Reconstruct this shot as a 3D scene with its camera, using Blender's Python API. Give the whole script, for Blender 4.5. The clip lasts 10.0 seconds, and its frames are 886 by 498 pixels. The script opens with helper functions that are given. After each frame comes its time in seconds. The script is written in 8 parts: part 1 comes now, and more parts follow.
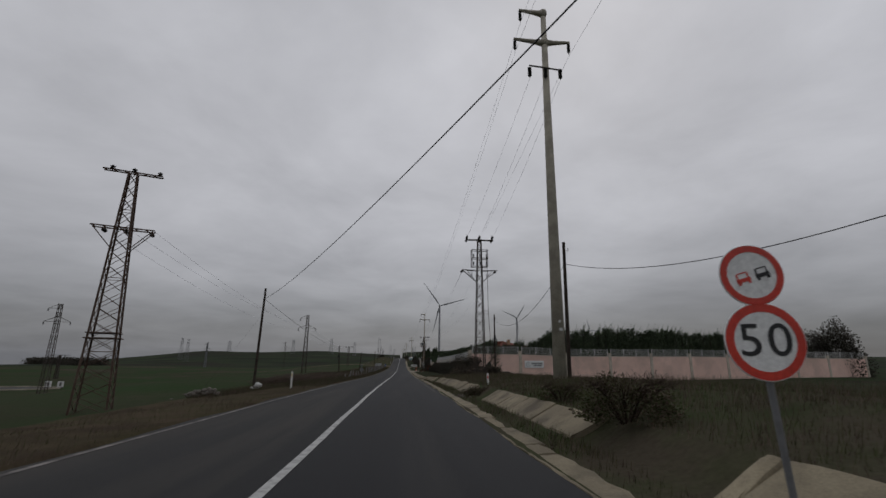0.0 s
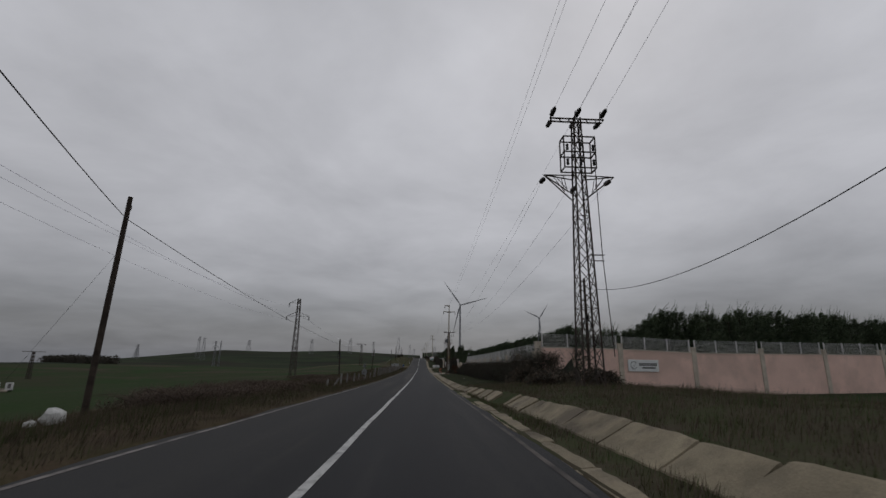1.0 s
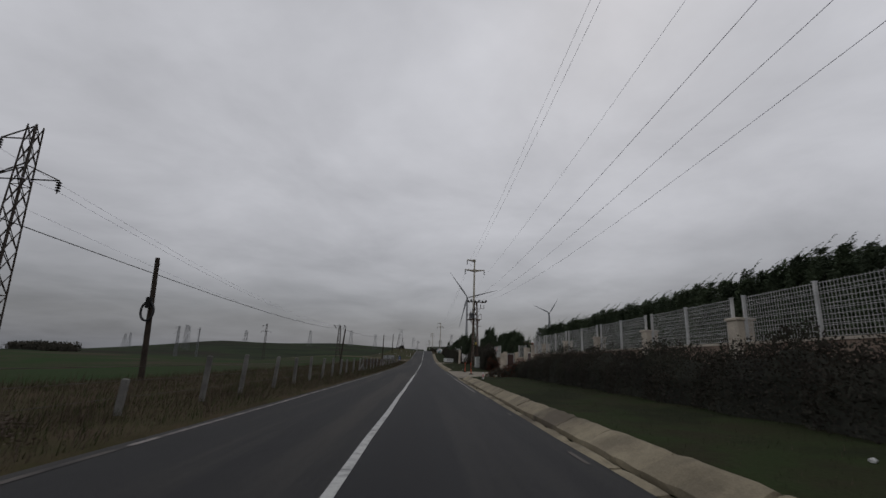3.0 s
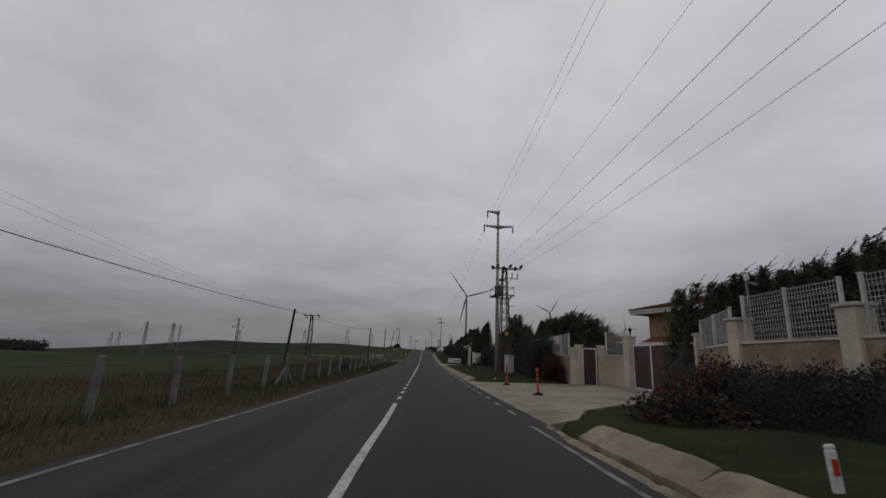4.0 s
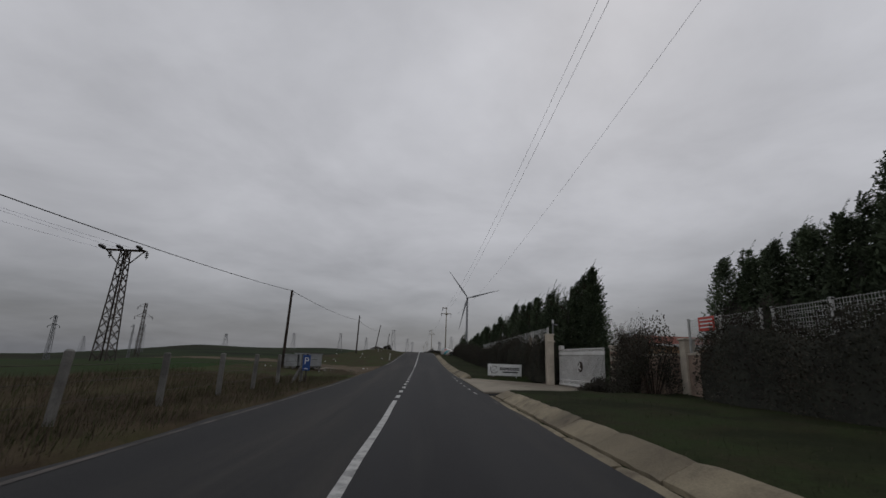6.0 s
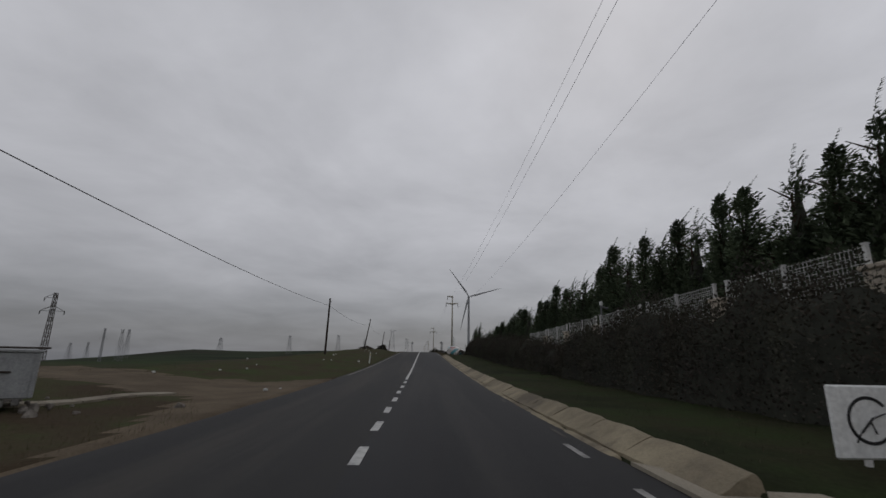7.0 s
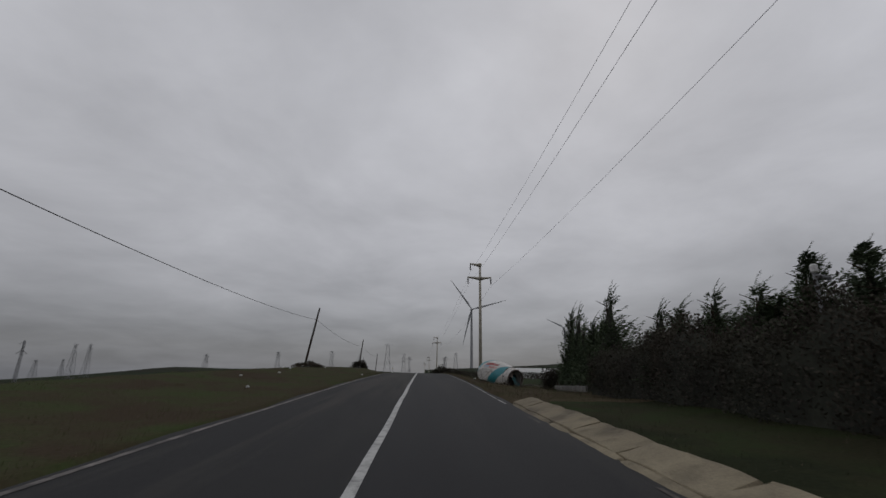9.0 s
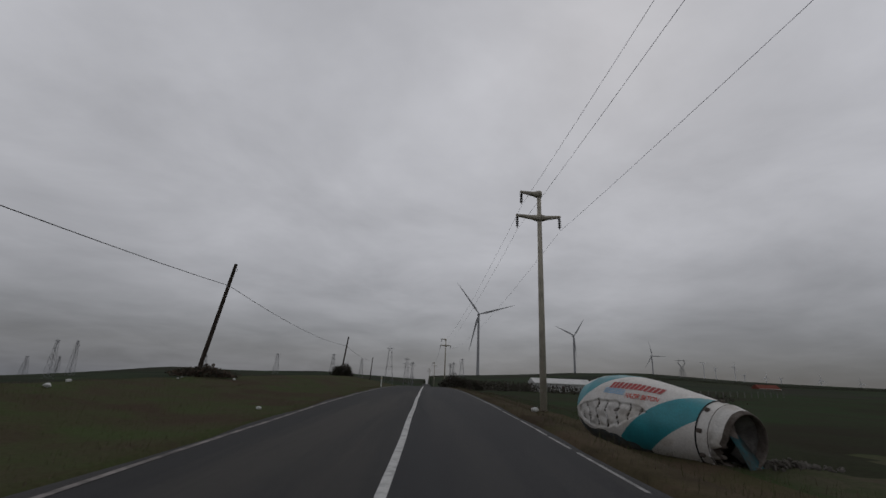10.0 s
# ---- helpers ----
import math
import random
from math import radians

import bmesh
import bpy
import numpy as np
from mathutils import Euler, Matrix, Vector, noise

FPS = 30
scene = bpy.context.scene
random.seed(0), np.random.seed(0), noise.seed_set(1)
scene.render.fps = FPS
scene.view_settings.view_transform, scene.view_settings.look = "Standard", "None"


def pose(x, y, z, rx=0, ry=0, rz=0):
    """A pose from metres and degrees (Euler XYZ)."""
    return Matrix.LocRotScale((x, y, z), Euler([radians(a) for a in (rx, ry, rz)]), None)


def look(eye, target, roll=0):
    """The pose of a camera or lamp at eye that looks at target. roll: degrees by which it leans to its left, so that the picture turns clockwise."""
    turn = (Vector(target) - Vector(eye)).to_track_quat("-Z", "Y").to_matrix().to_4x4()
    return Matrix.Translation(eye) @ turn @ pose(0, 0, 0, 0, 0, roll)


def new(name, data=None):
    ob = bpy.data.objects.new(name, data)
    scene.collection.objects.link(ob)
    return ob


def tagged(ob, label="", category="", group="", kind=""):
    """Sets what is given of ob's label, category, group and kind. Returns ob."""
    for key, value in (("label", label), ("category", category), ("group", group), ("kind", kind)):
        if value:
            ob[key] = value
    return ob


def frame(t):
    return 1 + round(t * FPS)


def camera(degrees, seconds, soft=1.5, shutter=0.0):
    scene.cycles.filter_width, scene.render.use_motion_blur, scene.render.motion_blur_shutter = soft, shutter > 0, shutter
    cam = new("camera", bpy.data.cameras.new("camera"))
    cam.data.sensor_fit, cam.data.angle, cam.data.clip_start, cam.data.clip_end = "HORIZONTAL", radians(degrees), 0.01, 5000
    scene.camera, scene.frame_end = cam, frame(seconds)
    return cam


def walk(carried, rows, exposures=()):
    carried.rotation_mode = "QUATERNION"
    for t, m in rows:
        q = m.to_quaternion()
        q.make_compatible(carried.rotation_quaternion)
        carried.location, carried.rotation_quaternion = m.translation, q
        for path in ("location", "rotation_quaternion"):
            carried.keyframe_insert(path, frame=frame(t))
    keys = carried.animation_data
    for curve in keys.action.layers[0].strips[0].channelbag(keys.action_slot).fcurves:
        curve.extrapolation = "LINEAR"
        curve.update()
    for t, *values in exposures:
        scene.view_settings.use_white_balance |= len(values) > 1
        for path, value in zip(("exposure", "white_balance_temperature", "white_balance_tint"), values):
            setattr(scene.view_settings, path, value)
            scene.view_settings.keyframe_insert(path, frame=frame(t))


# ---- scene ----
cam = camera(88.88, 10.0, shutter=0.03)

PATH = [
    (0, 1.382, -0.000, 1.379, 103.90, -0.73, -5.06),
    (0.5, 1.305, 12.351, 1.273, 103.85, -0.86, -3.70),
    (1, 1.224, 24.846, 1.121, 103.95, -1.08, -2.63),
    (1.5, 1.136, 37.604, 0.895, 104.04, -1.40, -2.08),
    (2, 1.047, 50.631, 0.633, 103.71, -1.43, -1.88),
    (2.5, 0.962, 63.878, 0.387, 103.41, -1.98, -2.03),
    (3, 0.886, 77.187, 0.186, 103.38, -2.10, -2.14),
    (3.4, 0.831, 87.774, 0.069, 103.40, -2.14, -2.26),
    (4, 0.766, 103.562, -0.064, 103.43, -2.18, -2.37),
    (4.5, 0.733, 116.685, -0.163, 103.43, -2.29, -2.41),
    (5, 0.721, 129.804, -0.240, 103.72, -2.70, -2.63),
    (5.5, 0.732, 142.934, -0.278, 103.87, -2.55, -2.64),
    (6, 0.754, 156.064, -0.272, 104.09, -2.12, -2.59),
    (6.5, 0.776, 169.177, -0.219, 104.20, -1.77, -2.54),
    (7, 0.786, 182.257, -0.098, 104.20, -1.13, -2.44),
    (7.5, 0.776, 195.284, 0.118, 104.48, -1.13, -2.47),
    (8, 0.755, 208.235, 0.468, 104.75, -1.55, -2.66),
    (8.5, 0.727, 221.094, 0.971, 105.34, -1.64, -2.63),
    (9, 0.674, 233.888, 1.557, 106.20, -1.00, -2.45),
    (9.5, 0.578, 246.650, 2.148, 106.63, -1.52, -2.25),
    (10, 0.457, 259.399, 2.734, 106.88, -2.33, -1.96),
]
walk(cam, [(r[0], pose(*r[1:])) for r in PATH], [(0, -0.03), (1, -0.05), (2.5, 0.05), (4, 0.0), (6.5, -0.03), (8.5, -0.06), (9.5, -0.14), (10, -0.15)])

# ---- world and light ----
world = bpy.data.worlds.new("overcast")
scene.world = world
world.use_nodes = True
wn, wl = world.node_tree.nodes, world.node_tree.links
wn.clear()


def wnode(kind, **values):
    n = wn.new(kind)
    for key, value in values.items():
        n.inputs[key].default_value = value
    return n


def wmath(op, a, b=None, c=None):
    n = wn.new("ShaderNodeMath")
    n.operation = op
    for i, s in enumerate((a, b, c)):
        if s is None:
            continue
        if isinstance(s, (int, float)):
            n.inputs[i].default_value = s
        else:
            wl.new(s, n.inputs[i])
    return n.outputs[0]


coord = wn.new("ShaderNodeTexCoord")
split = wn.new("ShaderNodeSeparateXYZ")
wl.new(coord.outputs["Generated"], split.inputs[0])
dx, dy, dz = split.outputs
flat = wmath("ADD", wmath("MAXIMUM", dz, 0.0), 0.16)
plane = wn.new("ShaderNodeCombineXYZ")
wl.new(wmath("DIVIDE", dx, flat), plane.inputs[0])
wl.new(wmath("DIVIDE", dy, flat), plane.inputs[1])
clouds = wnode("ShaderNodeTexNoise", Scale=1.25, Detail=7.0, Roughness=0.55, Distortion=0.25)
wl.new(plane.outputs[0], clouds.inputs["Vector"])
banks = wnode("ShaderNodeTexNoise", Scale=0.42, Detail=3.0, Roughness=0.5)
wl.new(plane.outputs[0], banks.inputs["Vector"])
# the cloud deck brightens with height above the horizon
deck = wn.new("ShaderNodeValToRGB")
wl.new(dz, deck.inputs[0])
stops = deck.color_ramp.elements
stops[0].position, stops[0].color = 0.0, (0.148, 0.154, 0.172, 1)
stops[1].position, stops[1].color = 1.0, (0.30, 0.305, 0.32, 1)
for at, grey in ((0.06, 0.205), (0.14, 0.32), (0.28, 0.445), (0.5, 0.515), (0.72, 0.50), (0.85, 0.36)):
    e = stops.new(at)
    e.color = (grey * 0.985, grey * 0.99, grey * 1.05, 1)
# lighter ahead, heavier to the left
side = wmath("MULTIPLY_ADD", dx, 0.06, 1.0)
# the weather behind is darker
back = wn.new("ShaderNodeMapRange")
back.inputs["From Min"].default_value, back.inputs["From Max"].default_value = -0.5, 0.35
back.inputs["To Min"].default_value, back.inputs["To Max"].default_value = 0.85, 1.0
wl.new(dy, back.inputs["Value"])
side = wmath("MULTIPLY", side, back.outputs[0])


def ease(value, low, high, first, last):
    n = wn.new("ShaderNodeMapRange")
    n.interpolation_type = "SMOOTHSTEP"
    for key, v in (("From Min", low), ("From Max", high), ("To Min", first), ("To Max", last)):
        n.inputs[key].default_value = v
    wl.new(value, n.inputs["Value"])
    return n.outputs[0]


# a heavier bank of rain cloud low on the right
bank_cloud = wmath("MULTIPLY", ease(dx, 0.22, 0.62, 0.0, 0.20), ease(dz, 0.16, 0.40, 1.0, 0.0))
rain_band = wmath("MULTIPLY", ease(dx, 0.12, 0.50, 0.0, 0.20), ease(dz, 0.02, 0.13, 1.0, 0.0))
side = wmath("MULTIPLY", side, wmath("SUBTRACT", 1.0, wmath("ADD", bank_cloud, rain_band)))
mottle = wmath("MULTIPLY_ADD", clouds.outputs[0], 0.85, 0.575)
heavy = wmath("MULTIPLY_ADD", banks.outputs[0], 0.44, 0.78)
gain = wmath("MULTIPLY", wmath("MULTIPLY", side, mottle), heavy)
tint = wn.new("ShaderNodeMix")
tint.data_type, tint.blend_type = "RGBA", "MULTIPLY"
tint.inputs["Factor"].default_value = 1.0
wl.new(deck.outputs[0], tint.inputs["A"])
grey3 = wn.new("ShaderNodeCombineColor")
for i in range(3):
    wl.new(gain, grey3.inputs[i])
wl.new(grey3.outputs[0], tint.inputs["B"])
sky = wn.new("ShaderNodeTexSky")
sky.sky_type = "NISHITA"
sky.sun_disc = False
sky.sun_elevation, sky.sun_rotation = radians(42), radians(25)
above = wnode("ShaderNodeBackground", Strength=0.004)
wl.new(sky.outputs[0], above.inputs[0])
cloud_bg = wnode("ShaderNodeBackground", Strength=1.0)
wl.new(tint.outputs["Result"], cloud_bg.inputs[0])
both = wn.new("ShaderNodeAddShader")
wl.new(above.outputs[0], both.inputs[0])
wl.new(cloud_bg.outputs[0], both.inputs[1])
out = wn.new("ShaderNodeOutputWorld")
wl.new(both.outputs[0], out.inputs[0])

sun_data = bpy.data.lights.new("sun", "SUN")
sun_data.energy, sun_data.angle, sun_data.color = 0.12, radians(28), (1.0, 0.97, 0.93)
sun = new("sun", sun_data)
sun.matrix_world = look((0, 0, 60), (-0.31 * 60, -0.67 * 60, 60 - 0.67 * 60))


# ---- materials ----
def material(name, base, dark=None, rough=0.8, scale=3.0, fine=40.0, bump=0.15, metal=0.0, spread=0.5, vary=0.0, third=None, third_scale=0.4, bias=0.0, along=1.0):
    """Two-scale procedural surface in world metres: large blotches between base and dark, fine grain and relief."""
    m = bpy.data.materials.new(name)
    m.use_nodes = True
    nt = m.node_tree
    nodes, links = nt.nodes, nt.links
    b = nodes["Principled BSDF"]
    b.inputs["Roughness"].default_value = rough
    b.inputs["Metallic"].default_value = metal
    b.inputs["Specular IOR Level"].default_value = 0.5 if rough < 0.7 else 0.18 if rough < 0.94 else 0.02
    geo = nodes.new("ShaderNodeNewGeometry")
    pos = geo.outputs["Position"]
    if along != 1.0:
        drawn = nodes.new("ShaderNodeVectorMath")
        drawn.operation = "MULTIPLY"
        drawn.inputs[1].default_value = (1.0, along, 1.0)
        links.new(pos, drawn.inputs[0])
        pos_wide = drawn.outputs[0]
    else:
        pos_wide = pos
    dark = dark or tuple(c * 0.7 for c in base)

    def tex(s, detail, r=0.6):
        n = nodes.new("ShaderNodeTexNoise")
        n.inputs["Scale"].default_value, n.inputs["Detail"].default_value, n.inputs["Roughness"].default_value = s, detail, r
        links.new(pos_wide if s < 2 else pos, n.inputs["Vector"])
        return n.outputs[0]

    big, small = tex(scale, 4), tex(fine, 3)
    ramp = nodes.new("ShaderNodeMapRange")
    ramp.inputs["From Min"].default_value, ramp.inputs["From Max"].default_value = 0.5 - 0.25 * spread - bias, 0.5 + 0.25 * spread - bias
    links.new(big, ramp.inputs["Value"])
    mix = nodes.new("ShaderNodeMix")
    mix.data_type = "RGBA"
    mix.inputs["A"].default_value, mix.inputs["B"].default_value = (*dark, 1), (*base, 1)
    links.new(ramp.outputs[0], mix.inputs["Factor"])
    colour = mix.outputs["Result"]
    if third:
        far = nodes.new("ShaderNodeMapRange")
        far.inputs["From Min"].default_value, far.inputs["From Max"].default_value = 0.5, 0.62
        links.new(tex(third_scale, 5), far.inputs["Value"])
        mix3 = nodes.new("ShaderNodeMix")
        mix3.data_type = "RGBA"
        links.new(far.outputs[0], mix3.inputs["Factor"])
        links.new(colour, mix3.inputs["A"])
        mix3.inputs["B"].default_value = (*third, 1)
        colour = mix3.outputs["Result"]
    grain = nodes.new("ShaderNodeHueSaturation")
    gr = nodes.new("ShaderNodeMath")
    gr.operation = "MULTIPLY_ADD"
    gr.inputs[1].default_value, gr.inputs[2].default_value = 0.7, 0.65
    links.new(small, gr.inputs[0])
    value = gr.outputs[0]
    if vary:
        info = nodes.new("ShaderNodeObjectInfo")
        isl = nodes.new("ShaderNodeMath")
        isl.operation = "ADD"
        links.new(geo.outputs["Random Per Island"], isl.inputs[0])
        links.new(info.outputs["Random"], isl.inputs[1])
        v2 = nodes.new("ShaderNodeMath")
        v2.operation = "MULTIPLY_ADD"
        v2.inputs[1].default_value, v2.inputs[2].default_value = vary, 1.0 - vary
        links.new(isl.outputs[0], v2.inputs[0])
        v3 = nodes.new("ShaderNodeMath")
        v3.operation = "MULTIPLY"
        links.new(value, v3.inputs[0])
        links.new(v2.outputs[0], v3.inputs[1])
        value = v3.outputs[0]
    links.new(value, grain.inputs["Value"])
    links.new(colour, grain.inputs["Color"])
    links.new(grain.outputs[0], b.inputs["Base Color"])
    if bump:
        bp = nodes.new("ShaderNodeBump")
        bp.inputs["Strength"].default_value, bp.inputs["Distance"].default_value = bump, 0.03
        links.new(small, bp.inputs["Height"])
        links.new(bp.outputs[0], b.inputs["Normal"])
    return m


ASPHALT = material("asphalt", (0.025, 0.025, 0.027), (0.017, 0.017, 0.019), 0.74, 0.55, 60, 0.35, third=(0.031, 0.030, 0.030), third_scale=0.9, along=0.035)
WORN_ASPHALT = material("worn asphalt", (0.035, 0.034, 0.033), (0.024, 0.024, 0.025), 0.8, 0.45, 55, 0.4, third=(0.047, 0.044, 0.040), third_scale=0.8, along=0.04)
LINE = material("worn road paint", (0.50, 0.50, 0.48), (0.20, 0.20, 0.195), 0.6, 5.0, 45, 0.2, bias=0.08)
EDGE_LINE = material("dirty edge paint", (0.26, 0.235, 0.22), (0.085, 0.078, 0.072), 0.7, 2.2, 30, 0.2)
FADED_LINE = material("faded dirty paint", (0.12, 0.106, 0.096), (0.050, 0.046, 0.043), 0.8, 1.4, 30, 0.2)
DASH_LINE = material("grey worn paint", (0.30, 0.295, 0.285), (0.15, 0.148, 0.143), 0.65, 4.0, 40, 0.2)
VERGE = material("verge grass and earth", (0.062, 0.058, 0.030), (0.082, 0.062, 0.042), 0.95, 0.7, 12, 0.5, third=(0.055, 0.042, 0.029), third_scale=0.35)
LAWN = material("damp short grass", (0.034, 0.046, 0.020), (0.038, 0.037, 0.022), 0.95, 0.8, 14, 0.6, third=(0.026, 0.030, 0.017), third_scale=0.3)
CROP = material("dark young crop", (0.028, 0.046, 0.019), (0.033, 0.036, 0.020), 0.95, 0.08, 6, 0.5, third=(0.030, 0.028, 0.018), third_scale=0.03)
ROUGH = material("rough weedy bank", (0.056, 0.064, 0.032), (0.072, 0.061, 0.044), 0.95, 0.5, 9, 0.6, third=(0.036, 0.054, 0.020), third_scale=0.22)
BANK = material("green bank grass", (0.054, 0.070, 0.028), (0.064, 0.054, 0.034), 0.95, 0.5, 10, 0.6, third=(0.060, 0.046, 0.031), third_scale=0.3)
FIELD = material("green field", (0.031, 0.056, 0.020), (0.046, 0.050, 0.028), 0.95, 0.05, 5, 0.5, third=(0.066, 0.056, 0.040), third_scale=0.03)
FAR_LAND = material("far fields", (0.040, 0.054, 0.028), (0.024, 0.030, 0.020), 0.97, 0.012, 0.5, 0.0, third=(0.036, 0.032, 0.026), third_scale=0.007)
DIRT = material("bare dirt", (0.150, 0.120, 0.087), (0.108, 0.087, 0.064), 0.95, 0.6, 18, 0.5)
CONCRETE = material("old concrete", (0.33, 0.283, 0.195), (0.20, 0.170, 0.120), 0.9, 1.1, 35, 0.35, vary=0.22, third=(0.14, 0.118, 0.088), third_scale=0.55)
YARD = material("driveway concrete", (0.32, 0.285, 0.225), (0.25, 0.222, 0.176), 0.9, 0.35, 30, 0.25, third=(0.20, 0.172, 0.135), third_scale=0.45)
POLE_CONCRETE = material("cast concrete pole", (0.46, 0.425, 0.35), (0.34, 0.315, 0.26), 0.9, 1.6, 30, 0.25)
SIDE_ASPHALT = material("worn side road asphalt", (0.075, 0.073, 0.070), (0.055, 0.054, 0.052), 0.9, 0.3, 12, 0.2)
POST_CONCRETE = material("grey concrete posts", (0.21, 0.205, 0.19), (0.13, 0.125, 0.117), 0.92, 2.0, 40, 0.3, vary=0.2)
PINK = material("pink render", (0.84, 0.60, 0.51), (0.75, 0.53, 0.45), 0.9, 0.45, 25, 0.15, third=(0.66, 0.475, 0.40), third_scale=0.25)
DULL_PINK = material("dull pink render", (0.50, 0.385, 0.315), (0.41, 0.315, 0.257), 0.9, 0.6, 22, 0.2)
TAN = material("tan stone wall", (0.36, 0.27, 0.212), (0.22, 0.163, 0.13), 0.92, 1.5, 18, 0.5)
PIER = material("cream pier render", (0.60, 0.535, 0.44), (0.44, 0.385, 0.315), 0.9, 1.2, 25, 0.25)
HOUSE = material("ochre house render", (0.37, 0.235, 0.145), (0.30, 0.19, 0.115), 0.9, 0.5, 25, 0.1)
TILE = material("red roof tiles", (0.185, 0.050, 0.030), (0.12, 0.034, 0.022), 0.8, 1.3, 14, 0.4)
WHITE = material("white paint", (0.72, 0.72, 0.70), (0.60, 0.59, 0.57), 0.55, 1.4, 30, 0.08)
GALV = material("white coated wire", (0.62, 0.62, 0.60), (0.46, 0.46, 0.445), 0.5, 2.0, 30, 0.0)
BROWN_DOOR = material("dark brown sheet", (0.060, 0.026, 0.020), (0.042, 0.019, 0.015), 0.5, 1.0, 30, 0.1)
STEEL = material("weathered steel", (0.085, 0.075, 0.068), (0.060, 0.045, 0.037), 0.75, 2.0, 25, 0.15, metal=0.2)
RUST = material("rusty lattice steel", (0.125, 0.088, 0.070), (0.085, 0.055, 0.042), 0.85, 1.6, 22, 0.15)
GREY_STEEL = material("galvanised grey steel", (0.22, 0.225, 0.23), (0.15, 0.153, 0.158), 0.6, 0.6, 12, 0.05, metal=0.3)
INSULATOR = material("brown glazed porcelain", (0.030, 0.026, 0.024), (0.018, 0.016, 0.015), 0.35, 3.0, 30, 0.0)
CABLE = material("black cable", (0.022, 0.022, 0.024), (0.016, 0.016, 0.018), 0.6, 2.0, 20, 0.0)
WIRE = material("aluminium wire", (0.74, 0.71, 0.84), (0.66, 0.63, 0.76), 0.5, 2.0, 20, 0.0)
WOOD = material("tarred wooden pole", (0.060, 0.047, 0.038), (0.034, 0.027, 0.022), 0.9, 2.5, 28, 0.5)
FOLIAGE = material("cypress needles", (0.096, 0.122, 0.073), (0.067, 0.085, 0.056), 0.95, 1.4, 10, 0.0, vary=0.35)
# darker copy of the foliage: the shade inside crowns put into the colour
FOLIAGE_SHADE = material("shaded foliage inside", (0.058, 0.060, 0.048), (0.046, 0.047, 0.040), 0.95, 1.0, 8, 0.0)
HEDGE = material("hedge leaves", (0.075, 0.074, 0.057), (0.062, 0.055, 0.048), 0.95, 0.9, 10, 0.0, vary=0.25, third=(0.070, 0.062, 0.050), third_scale=0.5)
RED_LEAF = material("red autumn leaves", (0.19, 0.046, 0.020), (0.085, 0.034, 0.018), 0.85, 1.5, 12, 0.0, vary=0.4)
LAWN_GRASS = material("dark grass blades", (0.036, 0.046, 0.022), (0.043, 0.041, 0.025), 0.9, 0.5, 8, 0.0, vary=0.35)
GRASS = material("grass blades", (0.052, 0.074, 0.024), (0.068, 0.060, 0.032), 0.9, 0.5, 8, 0.0, vary=0.35)
DRY = material("dry weeds", (0.138, 0.107, 0.082), (0.098, 0.077, 0.060), 0.95, 0.6, 9, 0.0, vary=0.28)
BRUSH = material("bare grey-brown twigs", (0.15, 0.118, 0.098), (0.10, 0.080, 0.068), 0.95, 2.0, 15, 0.0)
BARK = material("bark", (0.065, 0.048, 0.036), (0.040, 0.030, 0.024), 0.95, 4.0, 30, 0.5)
ORANGE = material("orange rubber", (0.62, 0.115, 0.045), (0.46, 0.085, 0.035), 0.6, 3.0, 30, 0.05)
BLACK = material("black rubber", (0.020, 0.020, 0.020), (0.013, 0.013, 0.013), 0.8, 3.0, 30, 0.1)
SIGN_WHITE = material("sign white", (0.80, 0.81, 0.80), (0.72, 0.73, 0.72), 0.4, 2.0, 20, 0.0)
SIGN_RED = material("sign red", (0.62, 0.050, 0.030), (0.50, 0.045, 0.028), 0.4, 2.0, 20, 0.0)
NAME_RED = material("dark red drum lettering", (0.36, 0.030, 0.028), (0.28, 0.026, 0.024), 0.5, 2.0, 20, 0.0)
SIGN_BLACK = material("sign black", (0.018, 0.018, 0.020), (0.013, 0.013, 0.014), 0.5, 2.0, 20, 0.0)
SIGN_BLUE = material("sign blue", (0.020, 0.075, 0.27), (0.016, 0.060, 0.22), 0.4, 2.0, 20, 0.0)
PALE_BLUE = material("pale blue paint", (0.22, 0.42, 0.62), (0.18, 0.35, 0.52), 0.5, 2.0, 20, 0.0)
SIGN_GREY = material("bare sign back", (0.24, 0.25, 0.26), (0.18, 0.185, 0.19), 0.6, 2.0, 20, 0.0, metal=0.4)
# darker than TEAL: the shade in the drum mouth put into the paint colour
SHADED_TEAL = material("dirty shaded teal paint", (0.030, 0.105, 0.120), (0.060, 0.062, 0.056), 0.7, 4.0, 25, 0.2)
TEAL = material("teal drum paint", (0.020, 0.235, 0.275), (0.018, 0.18, 0.21), 0.45, 1.5, 25, 0.05)
DRUM_WHITE = material("scuffed white drum paint", (0.62, 0.605, 0.58), (0.52, 0.50, 0.47), 0.5, 1.3, 25, 0.12, third=(0.47, 0.44, 0.40), third_scale=1.3)
# rust and dirt, darkened further for shade in slits and mouth
DRUM_RUST_SHADE = material("dirty shade-darkened drum steel", (0.145, 0.125, 0.11), (0.075, 0.060, 0.050), 0.85, 2.5, 20, 0.4)
DRUM_SCALE = material("cement-crusted blade steel", (0.20, 0.19, 0.18), (0.11, 0.10, 0.095), 0.85, 3.0, 25, 0.35)
DRUM_MUD = material("mud over teal paint", (0.085, 0.105, 0.110), (0.065, 0.060, 0.054), 0.8, 3.0, 20, 0.4, third=(0.11, 0.105, 0.095), third_scale=2.0)
MUD = material("spilt concrete", (0.15, 0.14, 0.125), (0.085, 0.078, 0.067), 0.95, 2.0, 18, 0.6)
